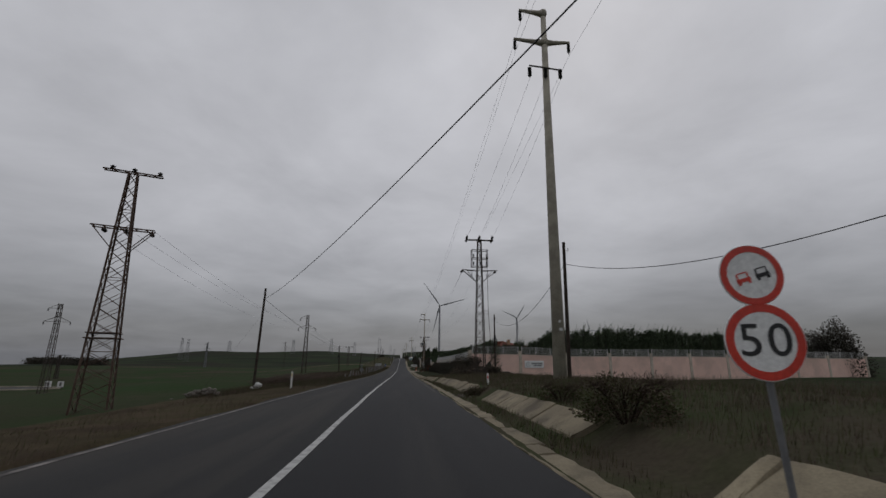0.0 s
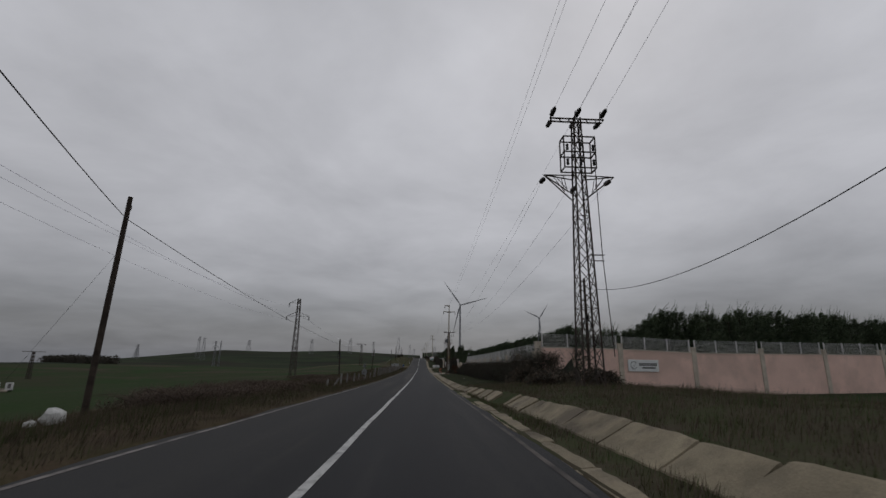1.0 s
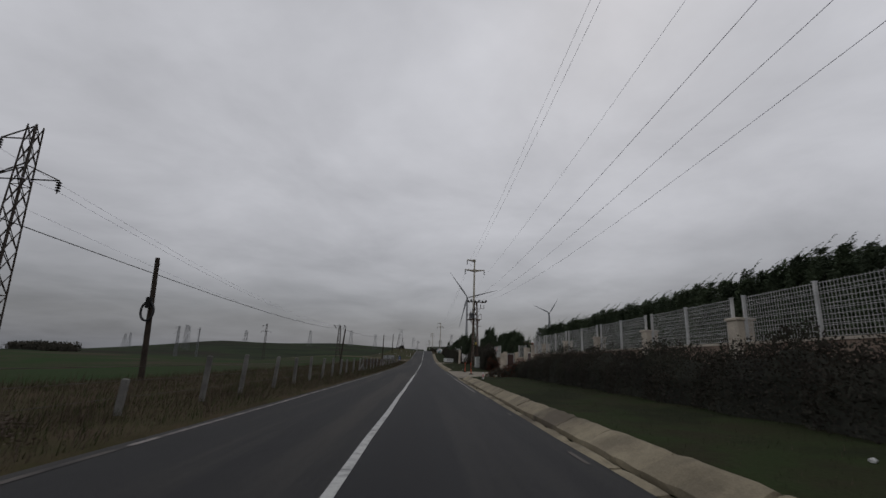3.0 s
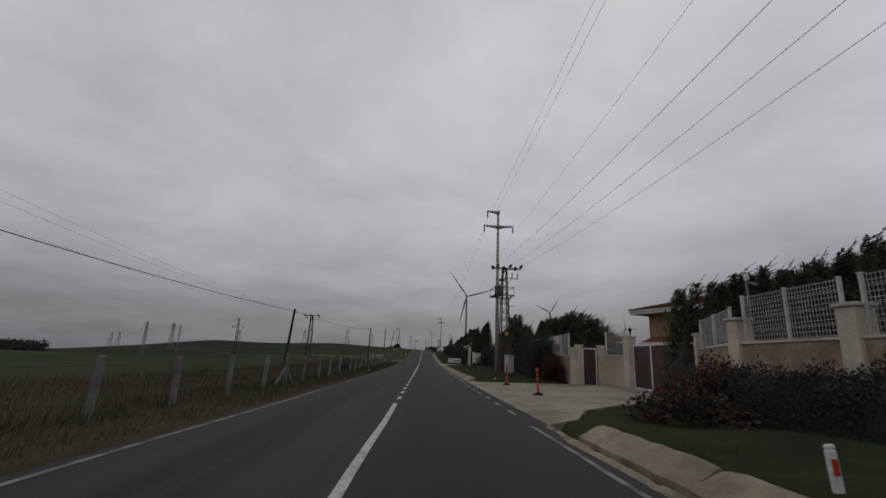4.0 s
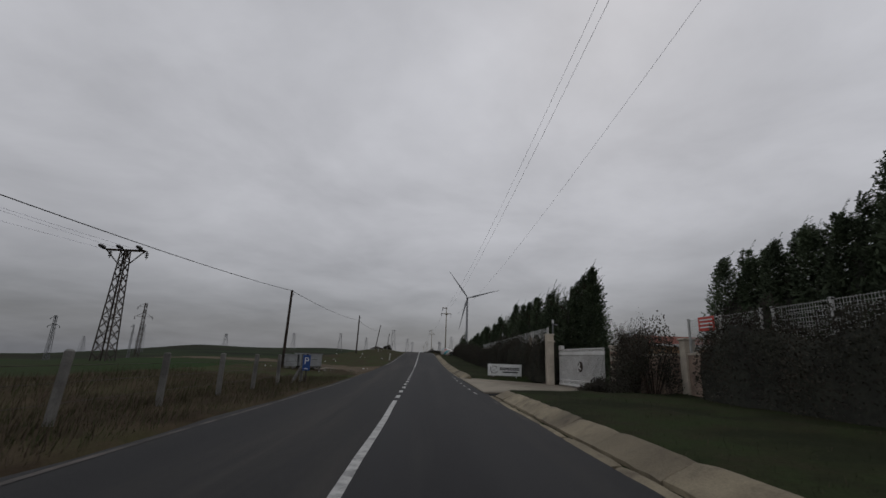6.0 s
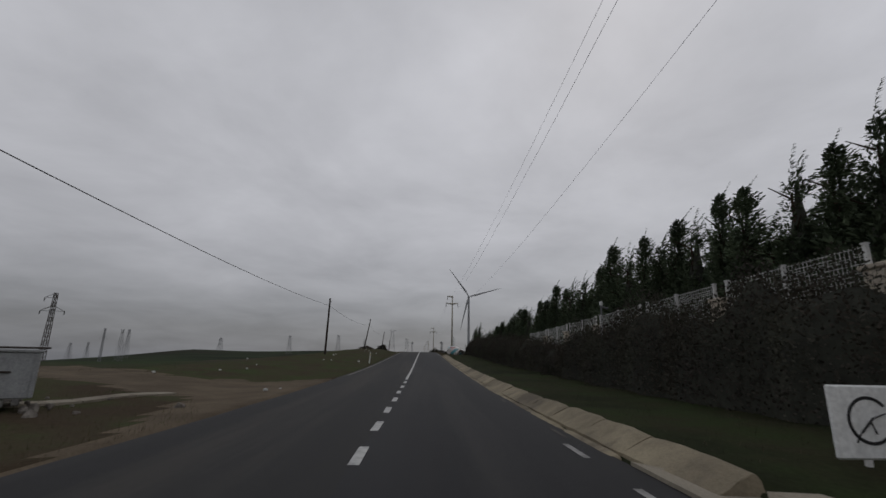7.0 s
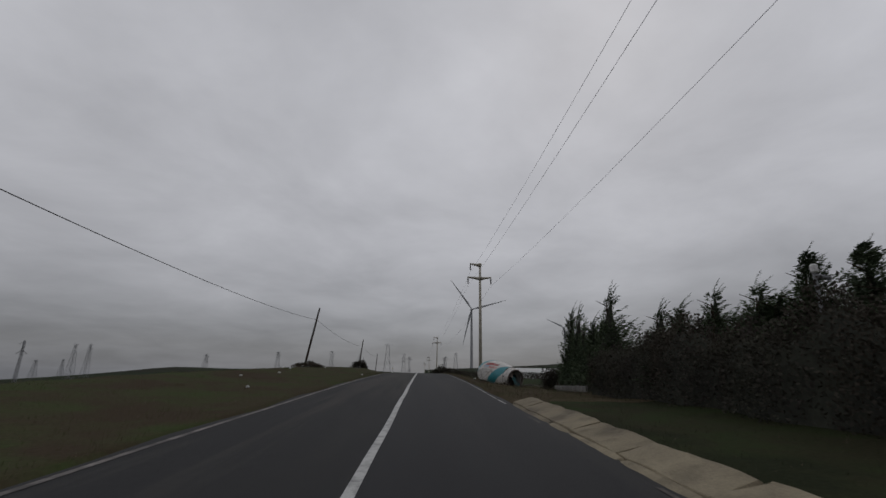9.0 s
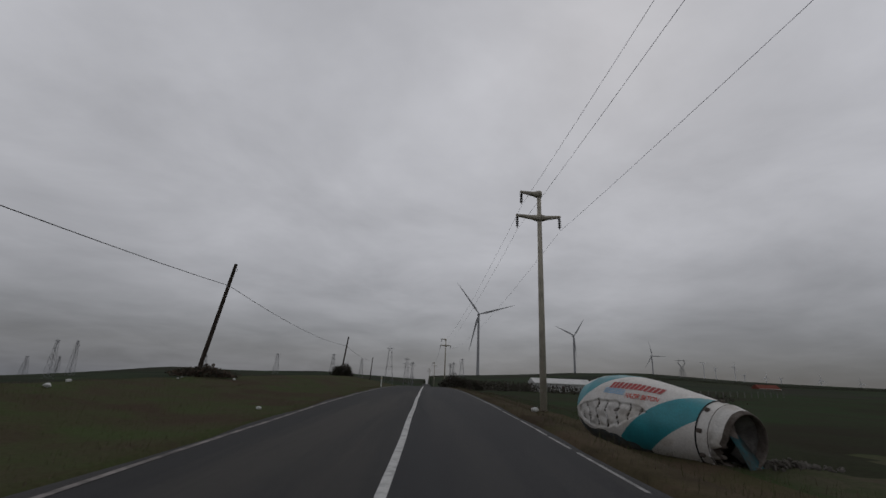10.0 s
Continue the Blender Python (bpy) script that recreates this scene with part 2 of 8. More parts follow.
BOX_GREY = material("weathered sheet box", (0.36, 0.37, 0.37), (0.27, 0.275, 0.275), 0.7, 1.6, 25, 0.1)
CABINET_GREY = material("pale painted cabinet steel", (0.54, 0.55, 0.52), (0.44, 0.45, 0.425), 0.6, 1.2, 25, 0.05)
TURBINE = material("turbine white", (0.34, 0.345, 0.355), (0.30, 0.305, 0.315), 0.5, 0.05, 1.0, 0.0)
# paler copy of the turbine white, with distance haze put into the colour
TURBINE_HAZE = material("hazy turbine white", (0.62, 0.63, 0.65), (0.55, 0.56, 0.58), 0.5, 0.05, 1.0, 0.0)
BRICK_RED = material("red farmhouse walls", (0.30, 0.105, 0.080), (0.20, 0.070, 0.055), 0.9, 0.6, 8, 0.0)
# steel lightened for distant pylons: haze is painted into this grey
PYLON_HAZE = material("haze-lightened steel", (0.20, 0.205, 0.215), (0.17, 0.173, 0.18), 0.7, 0.05, 1.0, 0.0)
LITTER = material("white plastic litter", (0.60, 0.60, 0.58), (0.45, 0.45, 0.43), 0.6, 6.0, 40, 0.2)
STONE = material("rubble stone", (0.23, 0.21, 0.185), (0.14, 0.125, 0.11), 0.95, 3.0, 25, 0.5)
ROOF_GREY = material("white roof sheet", (0.55, 0.55, 0.54), (0.45, 0.45, 0.44), 0.6, 0.5, 8, 0.05)
YELLOW = material("yellow sticker", (0.55, 0.42, 0.10), (0.45, 0.34, 0.08), 0.5, 5.0, 30, 0.0)
GLASS = bpy.data.materials.new("window glass")
GLASS.use_nodes = True
gb = GLASS.node_tree.nodes["Principled BSDF"]
gb.inputs["Base Color"].default_value, gb.inputs["Roughness"].default_value = (0.05, 0.055, 0.06, 1), 0.08


# ---- mesh building ----
class Build:
    """Collects the vertices and faces of one mesh."""

    def __init__(self):
        self.v, self.f, self.mi = [], [], []

    def add(self, verts, faces, slot=0):
        n = len(self.v)
        self.v += [tuple(p) for p in verts]
        self.f += [tuple(n + i for i in q) for q in faces]
        self.mi += [slot] * len(faces)
        return self

    def box(self, c, s, chamfer=0.0, slot=0, m=None):
        hx, hy, hz = s[0] / 2, s[1] / 2, s[2] / 2
        if chamfer <= 0:
            vs = [(x, y, z) for z in (-hz, hz) for y in (-hy, hy) for x in (-hx, hx)]
            fs = [(0, 2, 3, 1), (4, 5, 7, 6), (0, 1, 5, 4), (2, 6, 7, 3), (0, 4, 6, 2), (1, 3, 7, 5)]
        else:
            k = min(chamfer, hx * 0.9, hy * 0.9, hz * 0.9)
            ring = [(-hx, -hy + k), (-hx, hy - k), (-hx + k, hy), (hx - k, hy), (hx, hy - k), (hx, -hy + k), (hx - k, -hy), (-hx + k, -hy)]
            inner = [(x * (hx - k) / hx, y * (hy - k) / hy) for x, y in ring]
            vs = [(x, y, -hz) for x, y in inner] + [(x, y, -hz + k) for x, y in ring] + [(x, y, hz - k) for x, y in ring] + [(x, y, hz) for x, y in inner]
            fs = [tuple(range(8))] + [tuple(range(31, 23, -1))]
            for r in range(3):
                fs += [(r * 8 + i, r * 8 + 8 + i, r * 8 + 8 + (i + 1) % 8, r * 8 + (i + 1) % 8) for i in range(8)]
        c = Vector(c)
        pts = [(m @ Vector(p) if m else Vector(p)) + c for p in vs]
        return self.add(pts, fs, slot)

    def beam(self, p, q, w, w2=None, slot=0):
        p, q = Vector(p), Vector(q)
        d = q - p
        if d.length < 1e-5:
            return self
        d.normalize()
        a = d.cross(Vector((0, 0, 1)) if abs(d.z) < 0.95 else Vector((1, 0, 0))).normalized()
        b = d.cross(a)
        h, h2 = w / 2, (w2 or w) / 2
        vs = [e + a * (sx * h) + b * (sy * h2) for e in (p, q) for sx, sy in ((-1, -1), (1, -1), (1, 1), (-1, 1))]
        return self.add(vs, [(0, 3, 2, 1), (4, 5, 6, 7), (0, 1, 5, 4), (1, 2, 6, 5), (2, 3, 7, 6), (3, 0, 4, 7)], slot)

    def tube(self, pts, radii, n=8, caps=True, slot=0):
        pts = [Vector(p) for p in pts]
        if isinstance(radii, (int, float)):
            radii = [radii] * len(pts)
        vs = []
        ref = None
        for i, p in enumerate(pts):
            d = (pts[min(i + 1, len(pts) - 1)] - pts[max(i - 1, 0)]).normalized()
            if ref is None:
                ref = d.cross(Vector((0, 0, 1)) if abs(d.z) < 0.95 else Vector((1, 0, 0))).normalized()
            a = (ref - d * ref.dot(d)).normalized()
            ref = a
            b = d.cross(a)
            vs += [p + (a * math.cos(2 * math.pi * k / n) + b * math.sin(2 * math.pi * k / n)) * radii[i] for k in range(n)]
        fs = [(i * n + k, i * n + (k + 1) % n, (i + 1) * n + (k + 1) % n, (i + 1) * n + k) for i in range(len(pts) - 1) for k in range(n)]
        if caps:
            fs += [tuple(range(n - 1, -1, -1)), tuple((len(pts) - 1) * n + k for k in range(n))]
        return self.add(vs, fs, slot)

    def lathe(self, profile, n=16, m=None, slot=0):
        """Turns (radius, height) pairs round the z axis."""
        vs = [Vector((r * math.cos(2 * math.pi * k / n), r * math.sin(2 * math.pi * k / n), z)) for r, z in profile for k in range(n)]
        if m:
            vs = [m @ p for p in vs]
        fs = [(i * n + k, i * n + (k + 1) % n, (i + 1) * n + (k + 1) % n, (i + 1) * n + k) for i in range(len(profile) - 1) for k in range(n)]
        fs += [tuple(range(n - 1, -1, -1)), tuple((len(profile) - 1) * n + k for k in range(n))]
        return self.add(vs, fs, slot)

    def prism(self, outline, z0, z1, slot=0):
        n = len(outline)
        vs = [(x, y, z0) for x, y in outline] + [(x, y, z1) for x, y in outline]
        fs = [tuple(range(n - 1, -1, -1)), tuple(range(n, 2 * n))] + [(i, (i + 1) % n, n + (i + 1) % n, n + i) for i in range(n)]
        return self.add(vs, fs, slot)

    def mesh(self, name, mats, smooth=False):
        me = bpy.data.meshes.new(name)
        me.from_pydata(self.v, [], self.f)
        for m in mats if isinstance(mats, (list, tuple)) else [mats]:
            me.materials.append(m)
        if any(self.mi):
            me.polygons.foreach_set("material_index", self.mi)
        if smooth:
            me.polygons.foreach_set("use_smooth", [True] * len(me.polygons))
        me.update()
        return me


def part(name, b, mat, parent=None, label="", smooth=False):
    """Links a built mesh as one object under a thing or a part."""
    me = b if isinstance(b, bpy.types.Mesh) else b.mesh(name, mat, smooth)
    ob = new(name, me)
    if parent:
        ob.parent = parent
    if label:
        ob["label"] = label
    return ob


def thing(name, m, label, category, group="", kind=""):
    """An Empty at a thing's base."""
    ob = new(name)
    ob.empty_display_size = 0.2
    ob.matrix_basis = m
    return tagged(ob, label, category, group, kind)


def card_mesh(name, verts, faces, mats, slots=None):
    me = bpy.data.meshes.new(name)
    nv, nf = len(verts), len(faces)
    me.vertices.add(nv)
    me.vertices.foreach_set("co", np.asarray(verts, np.float32).ravel())
    k = faces.shape[1]
    me.loops.add(nf * k)
    me.loops.foreach_set("vertex_index", np.asarray(faces, np.int32).ravel())
    me.polygons.add(nf)
    me.polygons.foreach_set("loop_start", np.arange(0, nf * k, k, dtype=np.int32))
    for m in mats if isinstance(mats, (list, tuple)) else [mats]:
        me.materials.append(m)
    if slots is not None:
        me.polygons.foreach_set("material_index", np.asarray(slots, np.int32))
    me.update(calc_edges=True)
    return me


def text_mesh(words, size, name="lettering"):
    cu = bpy.data.curves.new(name, "FONT")
    cu.body, cu.size, cu.extrude = words, size, 0.002
    cu.align_x, cu.align_y = "CENTER", "CENTER"
    ob = bpy.data.objects.new(name, cu)
    scene.collection.objects.link(ob)
    bpy.context.view_layer.update()
    me = bpy.data.meshes.new_from_object(ob.evaluated_get(bpy.context.evaluated_depsgraph_get()))
    bpy.data.objects.remove(ob)
    return me


rng = np.random.default_rng(7)

# ---- lie of the land ----
ROAD_Y = np.array([-400, -60, 0, 20, 40, 60, 80, 100, 120, 140, 160, 180, 200, 220, 240, 260, 280, 300, 325, 360, 420, 520, 700, 5000.0])
ROAD_Z = np.array([1.5, 0.45, 0.13, -0.06, -0.40, -0.79, -1.10, -1.29, -1.44, -1.52, -1.51, -1.37, -1.02, -0.33, 0.59, 1.48, 2.15, 2.50, 2.62, 2.45, 1.6, 1.0, 4.0, 4.0])
_fy = np.arange(-420, 1200, 2.0)
_fz = np.interp(_fy, ROAD_Y, ROAD_Z)
_fz = np.convolve(np.pad(_fz, 6, mode="edge"), np.hanning(13) / np.hanning(13).sum(), mode="valid")


def road_z(y):
    return np.interp(y, _fy, _fz)


def step(a, b, x):
    u = np.clip((np.asarray(x, float) - a) / (b - a), 0, 1)
    return u * u * (3 - 2 * u)


def yards(y):
    """1 within the two driveways, 0 elsewhere."""
    return np.maximum(step(112.2, 113.6, y) * (1 - step(131.2, 132.4, y)), step(174.6, 175.6, y) * (1 - step(186.4, 187.4, y)))


def yard_fall(y):
    """The south driveway climbs a little from the road, the north one falls."""
    return np.where(np.asarray(y) < 150, 0.012, -0.026)


def slab_x(y):
    """Where the foot of the ditch slabs runs."""
    return np.interp(y, [-400, 40, 47, 58, 113, 139, 175, 188, 210, 248], [4.68, 4.68, 4.36, 3.75, 3.72, 3.6, 3.6, 3.52, 3.48, 3.48])


def slab_w(y):
    return np.interp(y, [44, 58, 205, 222], [0.72, 0.48, 0.48, 0.62])


def slab_up(y):
    return np.interp(y, [44, 58, 205, 222], [0.34, 0.20, 0.20, 0.15])


YARD_SOUTH = [(3.50, 113.7), (4.4, 114.5), (5.3, 116.6), (7.2, 118.6), (9.2, 119.6), (11.6, 121.5), (12.8, 124), (12.6, 129.2), (11.6, 131.6), (9.6, 131.8), (6.5, 131.6), (4.0, 131.6), (3.95, 133.0), (3.50, 132.9)]
YARD_NORTH = [(3.38, 175.3), (4.5, 175.4), (6.2, 176.8), (7.8, 178.2), (10.5, 180.0), (12.4, 181.2), (9.6, 185.2), (7.6, 186.0), (5.4, 186.6), (3.9, 187.2), (3.38, 188.2)]


def within(outline, x, y):
    """1 inside an outline on the plan."""
    inside = np.zeros(np.shape(x), bool)
    for (xa, ya), (xb, yb) in zip(outline, outline[1:] + outline[:1]):
        if ya != yb:
            inside ^= ((ya > y) != (yb > y)) & (x < xa + (y - ya) * (xb - xa) / (yb - ya))
    return inside


AZ = np.array([-180, -75, -45, -40, -36, -33, -31, -29, -27, -25, -22, -19, -15, -11, -8, -5, 0, 6, 15, 22, 30, 45, 75, 180.0])
RIDGE = np.array([2, -12, -18, -13, -5, 2, 7, 12, 17, 20.5, 19, 18.5, 22.5, 25.5, 22, 20.5, 18, 24, 36, 38, 29, 20, 10, 2.0])


def land(x, y):
    """Height of the ground."""
    x, y = np.asarray(x, float), np.asarray(y, float)
    zr = road_z(y)
    ax = np.abs(x)
    # left of the road
    left12 = np.interp(y, [-60, 20, 50, 75, 160, 190, 237, 286, 330, 420], [-1.2, -1.15, -0.6, -0.1, 0.05, 0.2, 0.22, 0.45, 1.0, 0.8])
    left = np.interp(-x, [3.2, 3.6, 5.0], [0, -0.05, -0.10]) + (left12 + 0.1) * step(5, 12, -x) + np.interp(y, [0, 60, 150, 200, 240], [-0.9, -0.2, 0, 0.1, -0.1]) * step(12, 17, -x)
    # right of the road
    r10 = np.interp(y, [-60, 12, 30, 50, 62, 110, 140, 246, 255, 260.5, 266, 300, 420], [0.75, 0.70, 0.60, 0.60, 0.30, 0.25, 0.25, 0.25, -0.14, -0.38, -0.65, -0.6, 0.3])
    xs = slab_x(y)
    ditch = 1 - step(247, 250, y)
    wd, up = slab_w(y), slab_up(y)
    prof = np.where(x < xs, -0.11, np.where(x < xs + wd, -0.18 + (up + 0.06) * (x - xs) / wd, up - 0.03)) * ditch * step(3.35, 3.6, x)
    right = prof + (r10 - (up - 0.02) * ditch) * step(xs + wd, xs + 5.0 - 2.9 * step(256, 266, y), x)
    right = right - 0.65 * step(12.5, 19, x) * (1 - step(72, 90, y)) * step(20, 40, y)
    right = right * (1 - yards(y)) + (yard_fall(y) * np.clip(x - 3.8, 0, 12) + 0.015) * yards(y)
    off = np.where(x < 0, left, right)
    near = zr + off
    # the open country
    dxr, dyr = x, y - 150
    r = np.hypot(dxr, dyr)
    az = np.degrees(np.arctan2(dxr, dyr))
    amp = np.interp(az, AZ, RIDGE)
    start = np.where(az > 0, 120, 330)
    far = np.where(x < 0, np.interp(y, [0, 60, 140, 230, 300, 420, 540, 700], [-6.0, -6.0, -6.8, -4.8, -5.0, -7.0, -5.5, -3.0]), np.interp(y, [0, 250, 450], [-1.0, 0.6, 2.0])) + amp * step(start, 1150, r)
    far = far + 1.1 * np.sin(x / 61 + 1) * np.cos(y / 83) * step(60, 250, r) - 0.02 * np.maximum(r - 1150, 0)
    w = step(18, 75, ax)
    w = np.where(x < 0, np.maximum(w, step(11, 34, ax) * step(205, 250, y)), w)
    w = np.maximum(w, step(420, 620, y))
    z = near * (1 - w) + far * w
    # bumps off the carriageway
    z = z + 0.05 * np.sin(x * 2.1 + 0.7 * y) * np.sin(y * 0.9 - x) * step(4.5, 7, ax) * (1 - yards(y) * (x > 0))
    return np.where(ax < 3.47, zr - 0.12, z)


def gz(x, y):
    return float(land(x, y))


def axis(stops_):
    vals = [stops_[0][0]]
    for (a, da), (b, _) in zip(stops_, stops_[1:]):
        n = max(1, int(round((b - a) / da)))
        vals += list(a + (b - a) * np.arange(1, n + 1) / n)
    return np.array(vals)


gx = axis([(-4000, 500), (-1500, 100), (-500, 35), (-120, 10), (-40, 2.5), (-16, 1.0), (-7, 0.4), (-3.5, 0.06), (-3.44, 1.72), (3.44, 0.06), (3.5, 0.28), (8, 0.5), (14, 2.0), (40, 8), (120, 30), (500, 100), (1500, 500), (4000, 1)])
gy = axis([(-1500, 300), (-300, 40), (-40, 3), (-4, 1.2), (172, 0.45), (209, 1.2), (300, 4), (420, 20), (1000, 50), (2000, 200), (4500, 1)])
GX, GY = np.meshgrid(gx, gy)
GZ = land(GX, GY)
deep = (GX > 3.3) & (GX < 4.0) & (yards(GY) > 0.01)
for outline in (YARD_SOUTH, YARD_NORTH):
    well_in = within(outline, GX, GY)
    for ox, oy in ((0.3, 0), (-0.3, 0), (0, 0.5), (0, -0.5)):
        well_in &= within(outline, GX + ox, GY + oy)
    deep |= well_in
GZ = GZ - 0.22 * deep
nx, ny = len(gx), len(gy)
idx = np.arange(nx * ny).reshape(ny, nx)
quads = np.stack([idx[:-1, :-1], idx[:-1, 1:], idx[1:, 1:], idx[1:, :-1]], -1).reshape(-1, 4)
cx = (GX[:-1, :-1] + GX[1:, 1:]).ravel() / 2
cy = (GY[:-1, :-1] + GY[1:, 1:]).ravel() / 2
slot = np.where((np.abs(cx) > 180) | (cy > 420), 2, np.where((cx < -12.5) | (cx > 13) | ((cy > 262) & (cx > 7.5)), 1, 0))
track_far = np.interp(-cx, [3.4, 6, 8, 9.5, 12.5, 15, 60], [205.0, 202.4, 202.6, 202.2, 204.6, 204.9, 211]) + 0.35 * np.sin(cx * 2.3)
track_near = np.interp(-cx, [3.4, 3.7, 4.2, 5, 6, 7.2, 9, 16, 60], [183.5, 188, 190.6, 193, 196.2, 196.3, 197.4, 199.5, 206]) + 0.3 * np.sin(cx * 3.1 + 1)
track = (cx < -3.4) & (cx > -60) & (cy > track_near) & (cy < track_far)
slot = np.where((cx < -3.2) & (cy > 181) & (slot == 0), 6, slot)
slot = np.where((cx > 3.2) & (cy < 57) & (slot == 0), 7, slot)
slot = np.where((cx > 3.2) & (cy > 57) & (cy < 247) & (slot == 0), 4, slot)
slot = np.where((cx > 7.5) & (slot == 1), 5, slot)
worn_edge = 56 + 4 * np.sin(cx * 1.7) + 2 * np.sin(cx * 4.1)
slot = np.where((cx > 3.2) & (slot == 4) & (cy < worn_edge), 7, slot)
slot = np.where((cx > 3.2) & (slot == 7) & (cy > worn_edge), 4, slot)
slot = np.where((cx > 7.5) & (cx < 15) & (cy > 262) & (cy < 272 + 2 * np.sin(cx)), 7, slot)
slot = np.where(track, 3, slot)
ground = new("ground", card_mesh("ground", np.stack([GX, GY, GZ], -1).reshape(-1, 3), quads, [VERGE, FIELD, FAR_LAND, DIRT, LAWN, CROP, BANK, ROUGH], slot))
ground.data.polygons.foreach_set("use_smooth", [True] * len(quads))
tagged(ground, "rolling grassy roadside, green fields and far low ridges", "ground", kind="structure")

# ---- carriageway ----
ry = np.concatenate([np.arange(-60, 420, 2.0), np.arange(420, 700, 10.0)])
lat = np.array([-3.42, -3.36, -3.1, -1.5, 0, 1.5, 3.1, 3.36, 3.42])
crown = np.array([-0.10, -0.045, -0.03, -0.012, 0, -0.012, -0.03, -0.045, -0.10])
wob = 0.06 * np.sin(ry * 0.9) + 0.05 * np.sin(ry * 2.3 + 1)
RX = np.tile(lat, (len(ry), 1))
RX[:, :2] += wob[:, None]
RX[:, -2:] += (0.3 * yards(ry) - wob * 0.6)[:, None]
RZ = road_z(ry)[:, None] + crown[None, :]
ri = np.arange(RX.size).reshape(RX.shape)
rq = np.stack([ri[:-1, :-1], ri[:-1, 1:], ri[1:, 1:], ri[1:, :-1]], -1).reshape(-1, 4)
road = new("road", card_mesh("road", np.stack([RX, np.repeat(ry[:, None], len(lat), 1), RZ], -1).reshape(-1, 3), rq, [ASPHALT, WORN_ASPHALT], np.tile((np.arange(len(lat) - 1) < 4).astype(int), len(ry) - 1)))
tagged(road, "straight two-lane dark grey asphalt country road", "road", kind="structure")


def cross_z(x, y):
    return float(road_z(y)) + float(np.interp(x, lat, crown))


def centre_x(y):
    """The painted centre line wanders a little."""
    return float(np.interp(y, [0, 12, 28, 60, 75, 107, 134, 170, 186, 212, 238, 264], [0.04, 0.03, 0, 0.03, 0.035, 0.02, 0.03, 0.02, 0.02, 0.04, 0.03, 0.05]))


def stripe(x, y0, y1, width, mat, parent, name):
    ys = np.linspace(y0, y1, max(2, int((y1 - y0) / 2.0) + 1))
    b = Build()
    vs = []
    for i, y in enumerate(ys):
        j = 0.012 * math.sin(7 * y) + (centre_x(y) if x == 0 else 0)
        for sx in (-0.5, 0.5):
            vs.append((x + sx * width + j, y, cross_z(x + sx * width, y) + 0.006))
    fs = [(2 * i, 2 * i + 1, 2 * i + 3, 2 * i + 2) for i in range(len(ys) - 1)]
    b.add(vs, fs)
    return part(name, b, mat, parent)


centre = thing("centre_line", pose(0, 0, 0), "worn white centre line, solid and broken, painted on asphalt", "road marking", kind="structure")
for y0, y1 in ((-40, 117.3), (138.0, 170.4), (204.2, 460)):
    stripe(0, y0, y1, 0.125, LINE, centre, "solid_line")
for a, b_ in ((118.65, 137.0), (171.3, 203.2)):
    y = a
    while y < b_:
        stripe(0, y, y + 1.05, 0.135, LINE, centre, "dash")
        y += 2.48 if a < 150 else 2.36
edges = thing("edge_line", pose(0, 0, 0), "dirty white edge lines along the asphalt", "road marking", kind="structure")
for y0, y1, paint in ((-40, 62, EDGE_LINE), (62, 84, FADED_LINE), (84, 122, EDGE_LINE), (122, 182, FADED_LINE), (207, 460, EDGE_LINE)):
    stripe(-3.12, y0, y1, 0.11, paint, edges, "solid_line")
er = random.Random(3)
for y0, y1, paint in ((24, 57, FADED_LINE), (98, 113.6, EDGE_LINE)):
    stripe(3.12, y0, y1, 0.10, paint, edges, "solid_line")
for y0, y1 in ((57, 98), (139, 172), (190, 248), (248, 300)):
    y = y0
    while y < y1:
        ln = er.uniform(0.4, 1.1) if y < 248 else er.uniform(0.8, 3.2)
        stripe(3.16 + er.uniform(-0.02, 0.02), y, y + ln, er.uniform(0.05, 0.085), FADED_LINE if y < 248 else DASH_LINE, edges, "dash")
        y += ln + (er.uniform(1.5, 7.0) if y < 248 else er.uniform(0.08, 0.5))
stripe(3.1, 300, 460, 0.11, EDGE_LINE, edges, "solid_line")
for a, b_, x in ((115.8, 136.0, 3.19), (174.5, 189.0, 2.94)):
    y = a
    while y < b_:
        stripe(x, y, y + 0.95, 0.095, DASH_LINE, edges, "dash")
        y += 2.33


# ---- concrete ditch ----
ditch_strip = thing("ditch_kerb", pose(0, 0, 0), "broken concrete channel strip along the asphalt edge", "kerb", kind="structure")
ditch = thing("ditch_lining", pose(0, 0, 0), "sloping concrete slabs lining the roadside ditch, cracked and stained", "ditch", kind="structure")
rnd = random.Random(4)


